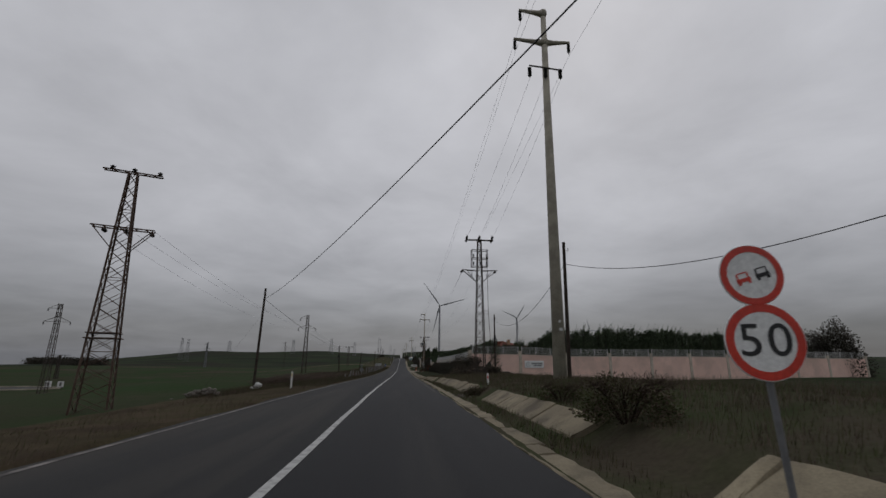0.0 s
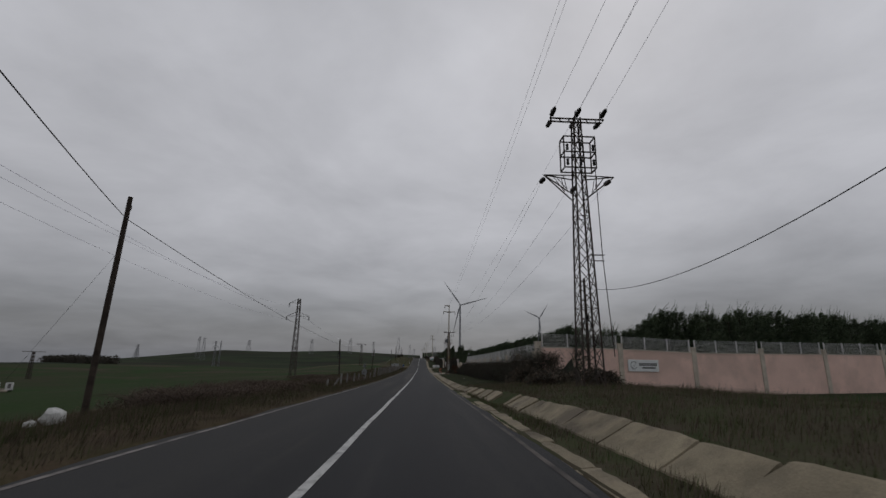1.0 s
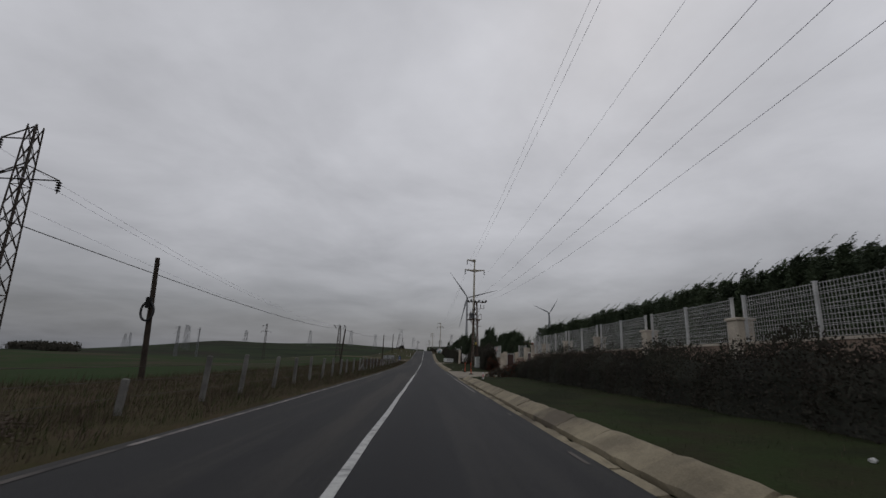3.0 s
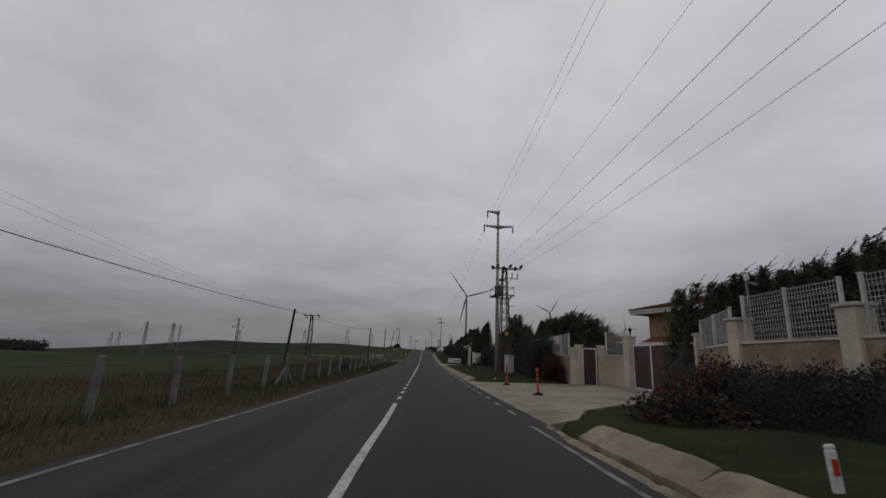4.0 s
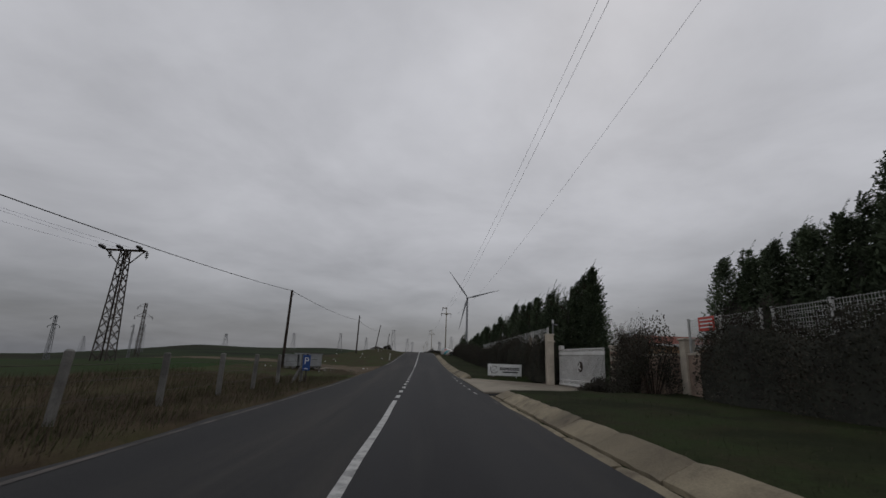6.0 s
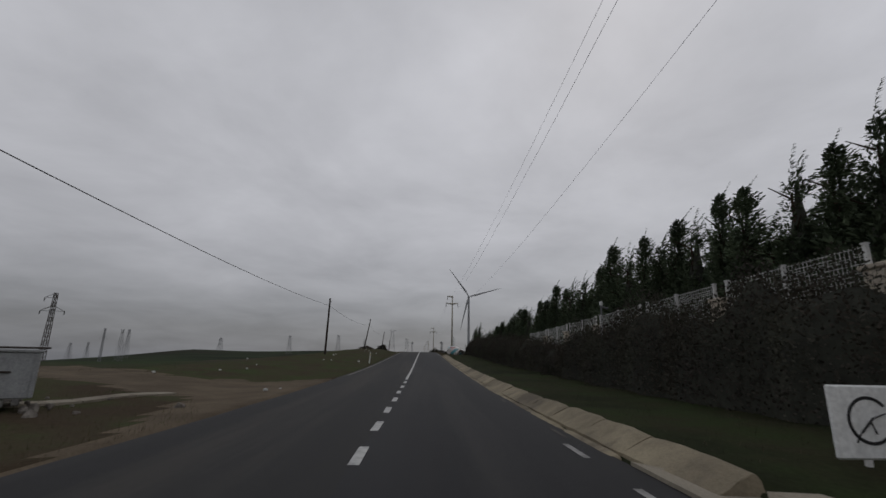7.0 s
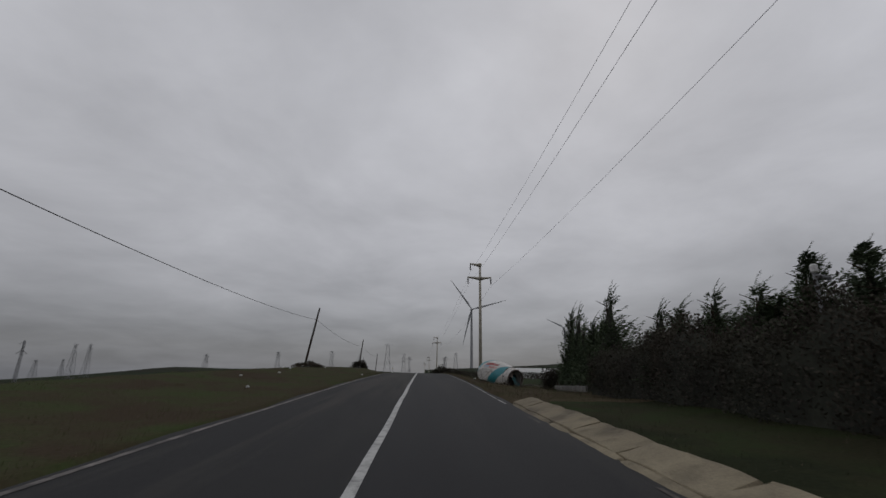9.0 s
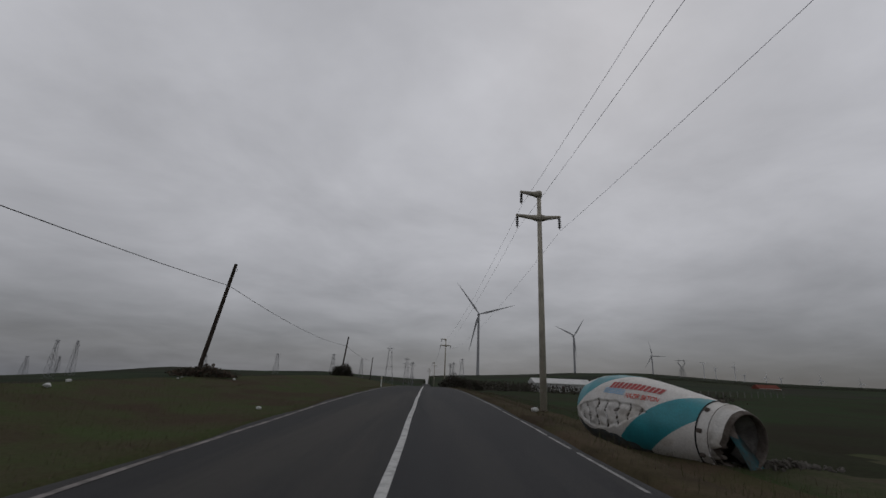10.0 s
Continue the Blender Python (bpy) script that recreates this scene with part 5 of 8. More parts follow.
part("sticker", Build().box((-0.22, -0.295, 1.27), (0.1, 0.006, 0.2)), YELLOW, cab)


# ---- wooden poles ----
def wood_pole(x, y, zb, xt, zt, label="leaning dark tarred wooden telephone pole", r=0.13, coil=False):
    root = thing("wooden_pole", pose(x, y, zb), label, "telephone pole", "wooden poles")
    dxp, h = xt - x, zt - zb
    part("pole", Build().tube([(-dxp * 0.1, 0, -h * 0.1), (dxp * 0.5, 0, h * 0.5), (dxp, 0, h)], [r, r * 0.88, r * 0.72], 12), WOOD, root)
    part("hook", Build().tube([(dxp * 0.97 + 0.02, -0.12, h * 0.93), (dxp * 0.97 + 0.2, -0.12, h * 0.93), (dxp * 0.97 + 0.2, -0.12, h * 0.95)], 0.02, 6), STEEL, root)
    if coil:
        n = 24
        part("cable_coil", Build().tube([(dxp * 0.75 + 0.28 * math.cos(2 * math.pi * k / n), -0.16, h * 0.55 + 0.42 * math.sin(2 * math.pi * k / n)) for k in range(n + 1)], 0.05, 6), CABLE, root)
        part("joint_box", Build().box((dxp * 0.7, -0.18, h * 0.62), (0.22, 0.2, 0.5), 0.03), BLACK, root)
    return (xt, y, zt - 0.75)


W1 = (lambda p: (p[0], p[1], p[2] - 0.25))(wood_pole(-12.0, 44.3, gz(-12.0, 44.3), -11.84, 7.9))
W2 = wood_pole(-11.5, 98.2, gz(-11.5, 98.2), -11.75, 4.15, coil=True)
W3 = (lambda p: (p[0], p[1], p[2] + 0.6))(wood_pole(-11.5, 145.2, gz(-11.5, 145.2), -11.1, 3.65))
W4 = (lambda p: (p[0], p[1], p[2] + 0.7))(wood_pole(-9.75, 191.7, gz(-9.75, 191.7), -9.66, 4.78, "dark wooden telephone pole behind the grey boxes", 0.12))
W5 = (lambda p: (p[0] - 0.05, p[1], p[2] - 0.1))(wood_pole(-10.72, 237.0, gz(-10.72, 237.0), -10.62, 7.22, "leaning dark wooden telephone pole on the grassy bank"))
W6 = (lambda p: (p[0] - 0.17, p[1], p[2] - 0.6))(wood_pole(-12.5, 286.2, gz(-12.5, 286.2), -11.4, 9.27, "strongly leaning dark wooden telephone pole on the bank"))
W7 = (lambda p: (p[0] - 0.2, p[1], p[2] - 0.6))(wood_pole(-12.7, 331.0, gz(-12.7, 331), -12.05, 9.45, "leaning dark wooden telephone pole above a round bush"))
W8 = wood_pole(-14, 378.0, gz(-14, 378), -13.6, 9.0, "far wooden telephone pole")
R1 = wood_pole(10.8, 25.6, 0.5, 10.85, 8.4, "dark wooden telephone pole beside the concrete power pole", 0.12)
R2 = wood_pole(12.9, 56.8, gz(12.9, 56.8) - 0.05, 12.85, 7.15, "dark wooden telephone pole beside the pink wall", 0.115, True)
part("guy_wire", Build().tube([(0.15, 0, W1[2] - 0.2), (-4.6, 0.5, -0.2)], 0.005, 5), CABLE, bpy.data.objects["wooden_pole"])


# ---- wires ----
def wire(p, q, sag, r, mat, n=26):
    p, q = Vector(p), Vector(q)
    return [p.lerp(q, i / n) - Vector((0, 0, 4 * sag * (i / n) * (1 - i / n))) for i in range(n + 1)]


def line(label, spans, r, mat):
    root = thing("overhead_wire", pose(0, 0, 0), label, "overhead wire", "overhead wires")
    for p, q, sag in spans:
        part("span", Build().tube(wire(p, q, sag, r, mat), r, 5, False), mat, root)


# upper three conductors on the concrete poles
for i in range(3):
    line("thin power conductor slung between the concrete poles", [((e1[i][0], -40, e1[i][2] + 0.5), e1[i], 0.8), (e1[i], e2[i], 2.3), (e2[i], e3[i], 2.6), (e3[i], e4[i], 1.6), (e4[i], e5[i], 1.6), (e5[i], e6[i], 1.6)], 0.0085, WIRE)
# lower three: concrete pole to tower, tower to transformer
for i, (x, x2, x3) in enumerate(((-1.45, -1.85, -0.95), (-0.1, -0.15, 0.3), (1.3, 1.75, 1.35))):
    line("thin power conductor between the lattice towers", [(e1[3 + i], (9.35 + x, 46.4, 14.3), 0.35), ((9.35 + x2, 48.1, 10.7), (8.3 + x3, 145.3, 8.58), 2.4)], 0.0085, WIRE)
for i, x in enumerate((-1.5, 0.05, 1.45)):
    line("thin power conductor over the field", [((-16 + x, 29.2, 9.1), (-18.6 + (-1.75, -1.5, 1.75)[i], 98, (7.1, 9.2, 7.1)[i]), 1.2), ((-18.6 + (-1.75, -1.5, 1.75)[i], 98, (7.1, 9.2, 7.1)[i]), (-19.8 + x * 0.8, 186.5, 6.3), 1.6)], 0.0085, WIRE)
line("thick black telephone cable slung pole to pole across the road", [((13, -16, 9.15), W1, 1.4), (W1, W2, 0.5), (W2, W3, 0.48), (W3, W4, 0.56), (W4, W5, 0.35), (W5, W6, 0.62), (W6, W7, 0.6), (W7, W8, 0.6)], 0.017, CABLE)
line("black telephone cable beside the concrete pole", [((13.57, -5.3, 7.0), (R1[0], R1[1], R1[2] - 0.58), 2.3), ((R1[0], R1[1], R1[2] - 0.58), (R2[0], R2[1], R2[2] + 0.1), 1.9)], 0.016, CABLE)


# ---- fence on the left ----
post_me = Build().box((0, 0, 0.55), (0.14, 0.14, 1.5), 0.03).mesh("post", POST_CONCRETE)
brace_me = Build().beam((0, 0, 0.72), (0.0, -0.72, -0.1), 0.1).mesh("brace", POST_CONCRETE)
lf = thing("field_fence", pose(0, 0, 0), "row of weathered concrete fence posts with slanting braces and wire", "fence")
fy_ = []
spots = []
for y, hgt in ((64.4, 0.70), (68.1, 0.68), (72.3, 0.64), (75.8, 0.60), (81.2, 0.55), (87.5, 0.58)):
    spots.append((-5.5 + rnd.uniform(-0.06, 0.06), y, hgt))
for k in range(11):
    spots.append((-5.5 + rnd.uniform(-0.08, 0.08), 90.9 + 3.13 * k + rnd.uniform(-0.06, 0.06), rnd.uniform(0.92, 1.04)))
for y in (125.2, 128.4, 132.1, 135.2, 138.8, 143.6, 147.0, 151.2, 154.4, 157.9, 161.2, 164.5, 167.8, 171.0, 174.0):
    spots.append((-5.5 + rnd.uniform(-0.03, 0.03), y, 1.08 if y < 126 else 0.9 if 143 < y < 148 else rnd.uniform(0.93, 1.0)))
spots += [(-5.5, 176.9, 1.0), (-5.12, 179.3, 1.04)]
for k, (x, y, hgt) in enumerate(spots):
    o = part("post", post_me, None, lf)
    o.matrix_basis = Matrix.Translation((x, y, gz(x, y))) @ Matrix.Rotation(rnd.uniform(-0.02, 0.07), 4, "Y") @ Matrix.Rotation(rnd.uniform(-0.03, 0.03), 4, "X") @ Matrix.Diagonal((1, 1, hgt, 1))
    fy_.append((x, y))
    if y in (125.2, 151.2) or y > 178:
        for side_ in (-1, 1) if y == 125.2 else (-1,):
            b_ = part("brace", brace_me, None, lf)
            b_.matrix_basis = Matrix.Translation((x - 0.02, y + 0.06 * side_, gz(x, y))) @ Matrix.Rotation(-0.35 if side_ < 0 else 2.9, 4, "Z")
for x, y, turn, hgt in ((-5.5, 61.6, 0.55, 0.55), (-5.7, 59.9, 0.12, 0.42)):
    o = part("post", post_me, None, lf, "broken leaning post")
    o.matrix_basis = Matrix.Translation((x, y, gz(x, y))) @ Matrix.Rotation(turn, 4, "Y") @ Matrix.Diagonal((1, 1, hgt, 1))
for h in (0.35, 0.7, 1.0):
    part("fence_wire", Build().tube([(x - 0.06, y, gz(x, y) + h) for x, y in fy_], 0.006, 4, False), STEEL, lf)


# ---- house behind the brown gate ----
HX0, HX1, HY0, HY1, HZ0, HZ1 = 24.1, 40.0, 148.0, 160.0, -1.2, 5.0
house = thing("house", pose(22.3, 151.1, 0, 0, 0, -69.3) @ Matrix.Translation((-(HX0 - 1.37), -(HY0 - 1.37), 0)), "two-storey ochre house with white eaves and a red tiled hip roof", "house")
b = Build()
cxh, cyh = (HX0 + HX1) / 2, (HY0 + HY1) / 2
b.box((cxh, cyh, (HZ0 + HZ1) / 2), (HX1 - HX0, HY1 - HY0, HZ1 - HZ0), 0.03)
part("wall", b, HOUSE, house)
ov = 1.25
eave = Build().box((cxh, cyh, HZ1 + 0.12), (HX1 - HX0 + 2 * ov, HY1 - HY0 + 2 * ov, 0.22), 0.02)
part("soffit", eave, WHITE, house)
part("fascia", Build().box((cxh, cyh, HZ1 + 0.36), (HX1 - HX0 + 2 * ov + 0.15, HY1 - HY0 + 2 * ov + 0.15, 0.26), 0.03), WHITE, house)
rx0, rx1, ry0, ry1, rz = HX0 - ov - 0.12, HX1 + ov + 0.12, HY0 - ov - 0.12, HY1 + ov + 0.12, HZ1 + 0.5
run, RISE = (ry1 - ry0) / 2, 2.0
roof = part("roof", Build().add([(rx0, ry0, rz), (rx1, ry0, rz), (rx1, ry1, rz), (rx0, ry1, rz), (rx0 + run, cyh, rz + RISE), (rx1 - run, cyh, rz + RISE)], [(0, 1, 5, 4), (1, 2, 5), (2, 3, 4, 5), (3, 0, 4), (3, 2, 1, 0)]), TILE, house)
rows = Build()
for i in range(14):
    u = i / 14
    z = rz + RISE * u + 0.035
    rows.beam((rx0 + run * u, ry0 + run * u, z), (rx1 - run * u, ry0 + run * u, z), 0.09)
    rows.beam((rx0 + run * u, ry0 + run * u, z), (rx0 + run * u, ry1 - run * u, z), 0.09)
part("tile_course", rows, TILE, roof)
part("ridge_tiles", Build().tube([(rx0 + run, cyh, rz + RISE + 0.05), (rx1 - run, cyh, rz + RISE + 0.05)], 0.14, 8), TILE, roof)
part("chimney", Build().box((37.5, 153.5, rz + 1.4), (0.7, 0.7, 1.9), 0.02).box((37.5, 153.5, rz + 2.4), (0.85, 0.85, 0.12), 0.02), HOUSE, roof)


def house_window(x, z, w, h, awning=False):
    wdw = part("window", Build().box((x, HY0 - 0.02, z), (w + 0.24, 0.1, h + 0.24), 0.01), WHITE, house)
    part("pane", Build().box((x - w / 4, HY0 - 0.075, z), (w / 2 - 0.05, 0.02, h)), GLASS, wdw)
    part("pane", Build().box((x + w / 4, HY0 - 0.075, z), (w / 2 - 0.05, 0.02, h)), GLASS, wdw)
    part("sill", Build().box((x, HY0 - 0.1, z - h / 2 - 0.16), (w + 0.4, 0.2, 0.08), 0.01), WHITE, wdw)


house_window(28.3, 4.1, 1.9, 1.45)
house_window(31.7, 4.1, 1.5, 1.45)
house_window(35.0, 4.1, 1.5, 1.45)
house_window(38.3, 4.1, 1.5, 1.45)
part("awning", Build().add([(24.4, HY0 - 0.05, 2.75), (31.5, HY0 - 0.05, 2.75), (31.7, HY0 - 1.5, 2.1), (24.2, HY0 - 1.5, 2.1), (24.4, HY0 - 0.05, 2.65), (31.5, HY0 - 0.05, 2.65), (31.7, HY0 - 1.5, 2.0), (24.2, HY0 - 1.5, 2.0)], [(0, 1, 2, 3), (7, 6, 5, 4), (3, 2, 6, 7), (0, 3, 7, 4), (1, 5, 6, 2)]), TILE, house)
part("porch_fascia", Build().box((27.95, HY0 - 1.52, 2.02), (7.6, 0.06, 0.22), 0.01), WHITE, house)


def low_house(x0, x1, y0, y1, z0, z1, roof_h, label, wall_mat=HOUSE, roof_mat=TILE):
    root = thing("outbuilding", pose(0, 0, 0), label, "building")
    cx_, cy_ = (x0 + x1) / 2, (y0 + y1) / 2
    part("wall", Build().box((cx_, cy_, (z0 + z1) / 2), (x1 - x0, y1 - y0, z1 - z0), 0.02), wall_mat, root)
    o_ = 0.4
    part("roof", Build().add([(x0 - o_, y0 - o_, z1), (x1 + o_, y0 - o_, z1), (x1 + o_, y1 + o_, z1), (x0 - o_, y1 + o_, z1), (x0 - o_, cy_, z1 + roof_h), (x1 + o_, cy_, z1 + roof_h)], [(0, 1, 5, 4), (2, 3, 4, 5), (1, 2, 5), (3, 0, 4), (3, 2, 1, 0)]), roof_mat, root)
    part("fascia", Build().box((cx_, y0 - o_ - 0.02, z1), (x1 - x0 + 0.8, 0.05, 0.22), 0.01), WHITE, root)
    part("door", Build().box((cx_, y0 - 0.03, z0 + 1.0), (0.9, 0.06, 2.0), 0.01), BROWN_DOOR, root)


low_house(16.2, 19.6, 146.5, 150.5, -1.3, 1.9, 0.9, "low outbuilding with a red tiled roof behind the garden wall")
low_house(22.8, 32.5, 199, 206, -1.2, 2.1, 1.1, "long low building with a red roof behind the white gate")
low_house(33, 50, 400, 409, gz(40, 404) - 0.3, gz(40, 404) + 2.4, 1.6, "long white-roofed farm shed in the fields", ROOF_GREY, ROOF_GREY)
low_house(217, 231, 560, 568, 4.0, 9.5, 2.6, "far red farmhouse in a dark field", BRICK_RED, TILE)
low_house(244, 262, 556, 562, 4.0, 8.0, 0.5, "far low white farm building beside the red farmhouse", ROOF_GREY, ROOF_GREY)

tank_b = thing("roof_terrace", pose(69.9, 80.5, -0.9), "pale block with a railed roof terrace and antenna above the trees", "building")
part("body", Build().box((2.1, 1.3, 4.0), (6.5, 2.4, 10.5), 0.05), BOX_GREY, tank_b)
part("terrace", Build().box((0, 1.2, 9.38), (10.7, 2.6, 0.24), 0.03), BOX_GREY, tank_b)
rl = Build()
for z in (9.95, 10.5, 11.1):
    rl.beam((-5.3, 0.05, z), (5.3, 0.05, z), 0.07)
    rl.beam((-5.3, 0.05, z), (-5.3, 2.4, z), 0.07)
for k in range(14):
    rl.beam((-5.2 + 0.8 * k, 0.05, 9.45), (-5.2 + 0.8 * k, 0.05, 11.1), 0.07)
part("railing", rl, STEEL, tank_b)
part("antenna", Build().tube([(-0.9, 1, 9.4), (-0.9, 1, 12.6)], 0.18, 8).tube([(-0.9, 1, 12.6), (-1.2, 1, 19.6)], [0.07, 0.03], 6), STEEL, tank_b)
part("vent", Build().tube([(-4.6, 1, 9.4), (-4.6, 1, 11.3)], 0.12, 8).box((-4.4, 1, 11.4), (0.7, 0.3, 0.2), 0.05), STEEL, tank_b)
part("round_mark", Build().lathe([(0.02, 0), (0.75, 0.0), (0.78, 0.02), (0.02, 0.03)], 24, pose(3.2, -0.02, 8.1, 90)), SIGN_BLACK, tank_b)

# ---- grey boxes by the dirt track ----


def skip_box(x, y, w, d, h, turn, label):
    root = thing("metal_box", pose(x, y, gz(x, y) + 0.06, 0, 0, turn), label, "metal container", "grey boxes")
    part("body", Build().box((0, 0, h / 2 + 0.12), (w, d, h), 0.02), BOX_GREY, root)
    part("lid", Build().box((0, 0, h + 0.14), (w + 0.06, d + 0.06, 0.06), 0.015), BOX_GREY, root)
    for sx in (-1, 1):
        part("skid", Build().box((sx * w * 0.36, 0, 0.06), (0.12, d, 0.14), 0.01), POST_CONCRETE, root)
        part("stone_block", Build().box((sx * w * 0.2, -d * 0.38, 0.03), (0.22, 0.2, 0.16), 0.03), POST_CONCRETE, root)
        part("stiffener", Build().box((sx * w * 0.47, -d / 2 - 0.015, h / 2 + 0.12), (0.05, 0.03, h - 0.04), 0.0), BOX_GREY, root)


skip_box(-8.95, 191.2, 0.92, 0.75, 0.82, 7, "dull grey sheet-metal box standing on skids in the grass")
skip_box(-7.85, 191.75, 1.72, 1.0, 0.88, 40, "weathered grey sheet-metal box on rusty skids by the dirt track")

part("handle", Build().box((0.25, -0.52, 0.62), (0.42, 0.03, 0.035), 0.008), STEEL, bpy.data.objects["metal_box.001"])
part("lid_rail", Build().tube([(-0.7, -0.5, 1.07), (0.98, -0.5, 1.09)], 0.02, 8), STEEL, bpy.data.objects["metal_box.001"])
strip = Build()
for k in range(7):
    ya, yb = 191.6 + 0.75 * k, 192.32 + 0.75 * k
    xa, xb = -8.0 + 0.16 * k, -7.86 + 0.16 * k
    strip.add([(xa, ya, gz(xa, ya) + 0.05), (xa + 0.32, ya, gz(xa + 0.3, ya) + 0.05), (xb + 0.32, yb, gz(xb + 0.3, yb) + 0.05), (xb, yb, gz(xb, yb) + 0.05),
               (xa, ya, gz(xa, ya) - 0.1), (xa + 0.32, ya, gz(xa + 0.3, ya) - 0.1), (xb + 0.32, yb, gz(xb + 0.3, yb) - 0.1), (xb, yb, gz(xb, yb) - 0.1)],
              [(0, 1, 2, 3), (4, 5, 1, 0), (5, 6, 2, 1), (6, 7, 3, 2), (7, 4, 0, 3)])
tagged(part("kerb_strip", strip, YARD), "narrow broken concrete strip at the edge of the dirt track", "kerb", kind="structure")


# ---- cement mixer drum ----
A0, A1 = Vector((6.175, 275.76, 2.346)), Vector((7.753, 271.18, 1.836))
ax_ = (A1 - A0).normalized()
side_v = ax_.cross(Vector((0, 0, 1))).normalized()
up_v = side_v.cross(ax_)
DM = Matrix((side_v, up_v, ax_)).transposed().to_4x4()
DM.translation = A0
drum = thing("mixer_drum", DM, "dented white and teal concrete mixer drum lying in the roadside grass", "mixer drum")
DL = 4.87
PS = DL * np.array([0.0, 0.006, 0.03, 0.088, 0.186, 0.314, 0.45, 0.588, 0.725, 0.863, 1.0])
PR = np.array([0.02, 0.366, 0.663, 0.887, 1.04, 1.125, 1.144, 1.106, 1.02, 0.92, 0.818])


def drum_r(s):
    return float(np.interp(s, PS, PR))


NS, NA = 300, 260


def torn(s, deg):
    """How far a spot lies inside the torn flank, and how deep in one of its slits."""
    if not (0.62 < s < 3.5 and -40 < deg < 40):
        return 0.0, 0.0
    wav = 2.5 * noise.noise(Vector((s * 4, 0, 7)))
    up_a = np.interp(s, [0.65, 0.9, 1.7, 3.2, 3.45], [2, 10, 21, 25, 18]) + wav
    lo_a = np.interp(s, [0.65, 0.8, 1.56, 2.5, 3.45], [-12, -20, -25, -13, 14]) + wav
    inside = min(1, max(0, (up_a - deg) / 1.5)) * min(1, max(0, (deg - lo_a) / 3.0))
    slant = 0.012 * deg * max(0.0, 1.6 - s)
    phase = (s + slant - 0.78) / 0.43 + 0.10 * math.sin(deg * 0.16) + 0.28 * noise.noise(Vector((s * 2, deg * 0.10, 2)))
    wide_slit = 0.20 + 0.14 * noise.noise(Vector((s * 3, deg * 0.15, 11)))
    return inside, max(0.0, 1 - abs(math.sin(math.pi * phase)) / wide_slit) ** 0.6


vs, fs, sl = [], [], []
noise.seed_set(3)
for i in range(NS + 1):
    s = DL * (i / NS) ** 1.15
    for k in range(NA):
        a = 2 * math.pi * k / NA
        r = drum_r(s) + 0.006 * noise.noise(Vector((s * 1.5, 3 * math.cos(a), 3 * math.sin(a))))
        # torn, folded skin on the flank towards the road
        deg = math.degrees(math.remainder(a, 2 * math.pi))
        inside, slit = torn(s, deg)
        if inside:
            r -= inside * (0.045 + 0.24 * slit + 0.035 * noise.noise(Vector((s * 5, deg * 0.10, 0))))
        vs.append((r * math.cos(a), r * math.sin(a), s))
for i in range(NS):
    s = DL * ((i + 0.5) / NS) ** 1.15
    for k in range(NA):
        deg = math.degrees(math.remainder(2 * math.pi * (k + 0.5) / NA, 2 * math.pi))
        # teal sash winding round the drum
        teal = any(3.09 + 0.0195 * (deg + d) < s < 4.33 + 0.0215 * (deg + d) for d in (-360, -180, 0, 180)) or (s < 0.3 and deg > 30)
        inside, slit = torn(s, deg)
        muddy = deg < float(np.interp(s, [0.5, 1.5, 2.5, 3.5], [-22, -28, -28, -40])) + 9 * noise.noise(Vector((s * 2.2, deg * 0.06, 4))) and deg > -150 and 0.5 < s < 3.5
        # slit faces take the dark rusty steel: crease shade painted in with the rust
        sl.append(2 if inside > 0.3 and slit > 0.15 else 3 if muddy else 1 if teal else 0)
        fs.append((i * NA + k, i * NA + (k + 1) % NA, (i + 1) * NA + (k + 1) % NA, (i + 1) * NA + k))
shell = Build()
shell.v, shell.f, shell.mi = vs, fs, sl
shell_ob = part("shell", shell, [DRUM_WHITE, TEAL, DRUM_RUST_SHADE, DRUM_MUD], drum, smooth=True)
part("ring", Build().tube([(0.822 * math.cos(2 * math.pi * k / 48), 0.822 * math.sin(2 * math.pi * k / 48), DL) for k in range(49)], 0.018, 8, False), BLACK, drum, "dark open seam")
part("seam", Build().tube([(0.778 * math.cos(2 * math.pi * k / 48), 0.778 * math.sin(2 * math.pi * k / 48), DL + 0.30) for k in range(49)], 0.013, 6, False), DRUM_RUST_SHADE, drum)
cyl = Build()
NB = 72
prof = [(0.815, DL), (0.81, DL + 0.03), (0.80, DL + 0.14), (0.772, DL + 0.30), (0.785, DL + 0.315), (0.785, DL + 0.345), (0.765, DL + 0.36), (0.735, DL + 0.50), (0.70, DL + 0.62), (0.66, DL + 0.73), (0.63, DL + 0.745), (0.60, DL + 0.70), (0.62, DL + 0.40), (0.66, DL + 0.1), (0.70, DL - 0.6)]
cv = []
for j, (r, z) in enumerate(prof):
    for k in range(NB):
        a = 2 * math.pi * k / NB
        tear, r2 = 0.0, r
        low_ = max(0.0, math.cos(a - radians(-52)))
        if 6 <= j <= 12:
            tear = -0.50 * low_ ** 4 * (0.75 + 0.9 * noise.noise(Vector((k * 0.55, 0, 1))))
            r2 = r * (1 + 0.16 * low_ ** 4 * noise.noise(Vector((k * 0.8, j * 0.7, 5))) + 0.02 * noise.noise(Vector((k * 0.3, j, 9))))
        cv.append((r2 * math.cos(a), r2 * math.sin(a), z + tear))
cyl.add(cv, [(j * NB + k, j * NB + (k + 1) % NB, (j + 1) * NB + (k + 1) % NB, (j + 1) * NB + k) for j in range(len(prof) - 1) for k in range(NB)])
# inside of the mouth: dirt plus the opening's shade, both in the colour
mi = []
for j in range(len(prof) - 1):
    mi += [0 if j < 8 else 1] * NB
cyl.mi = mi
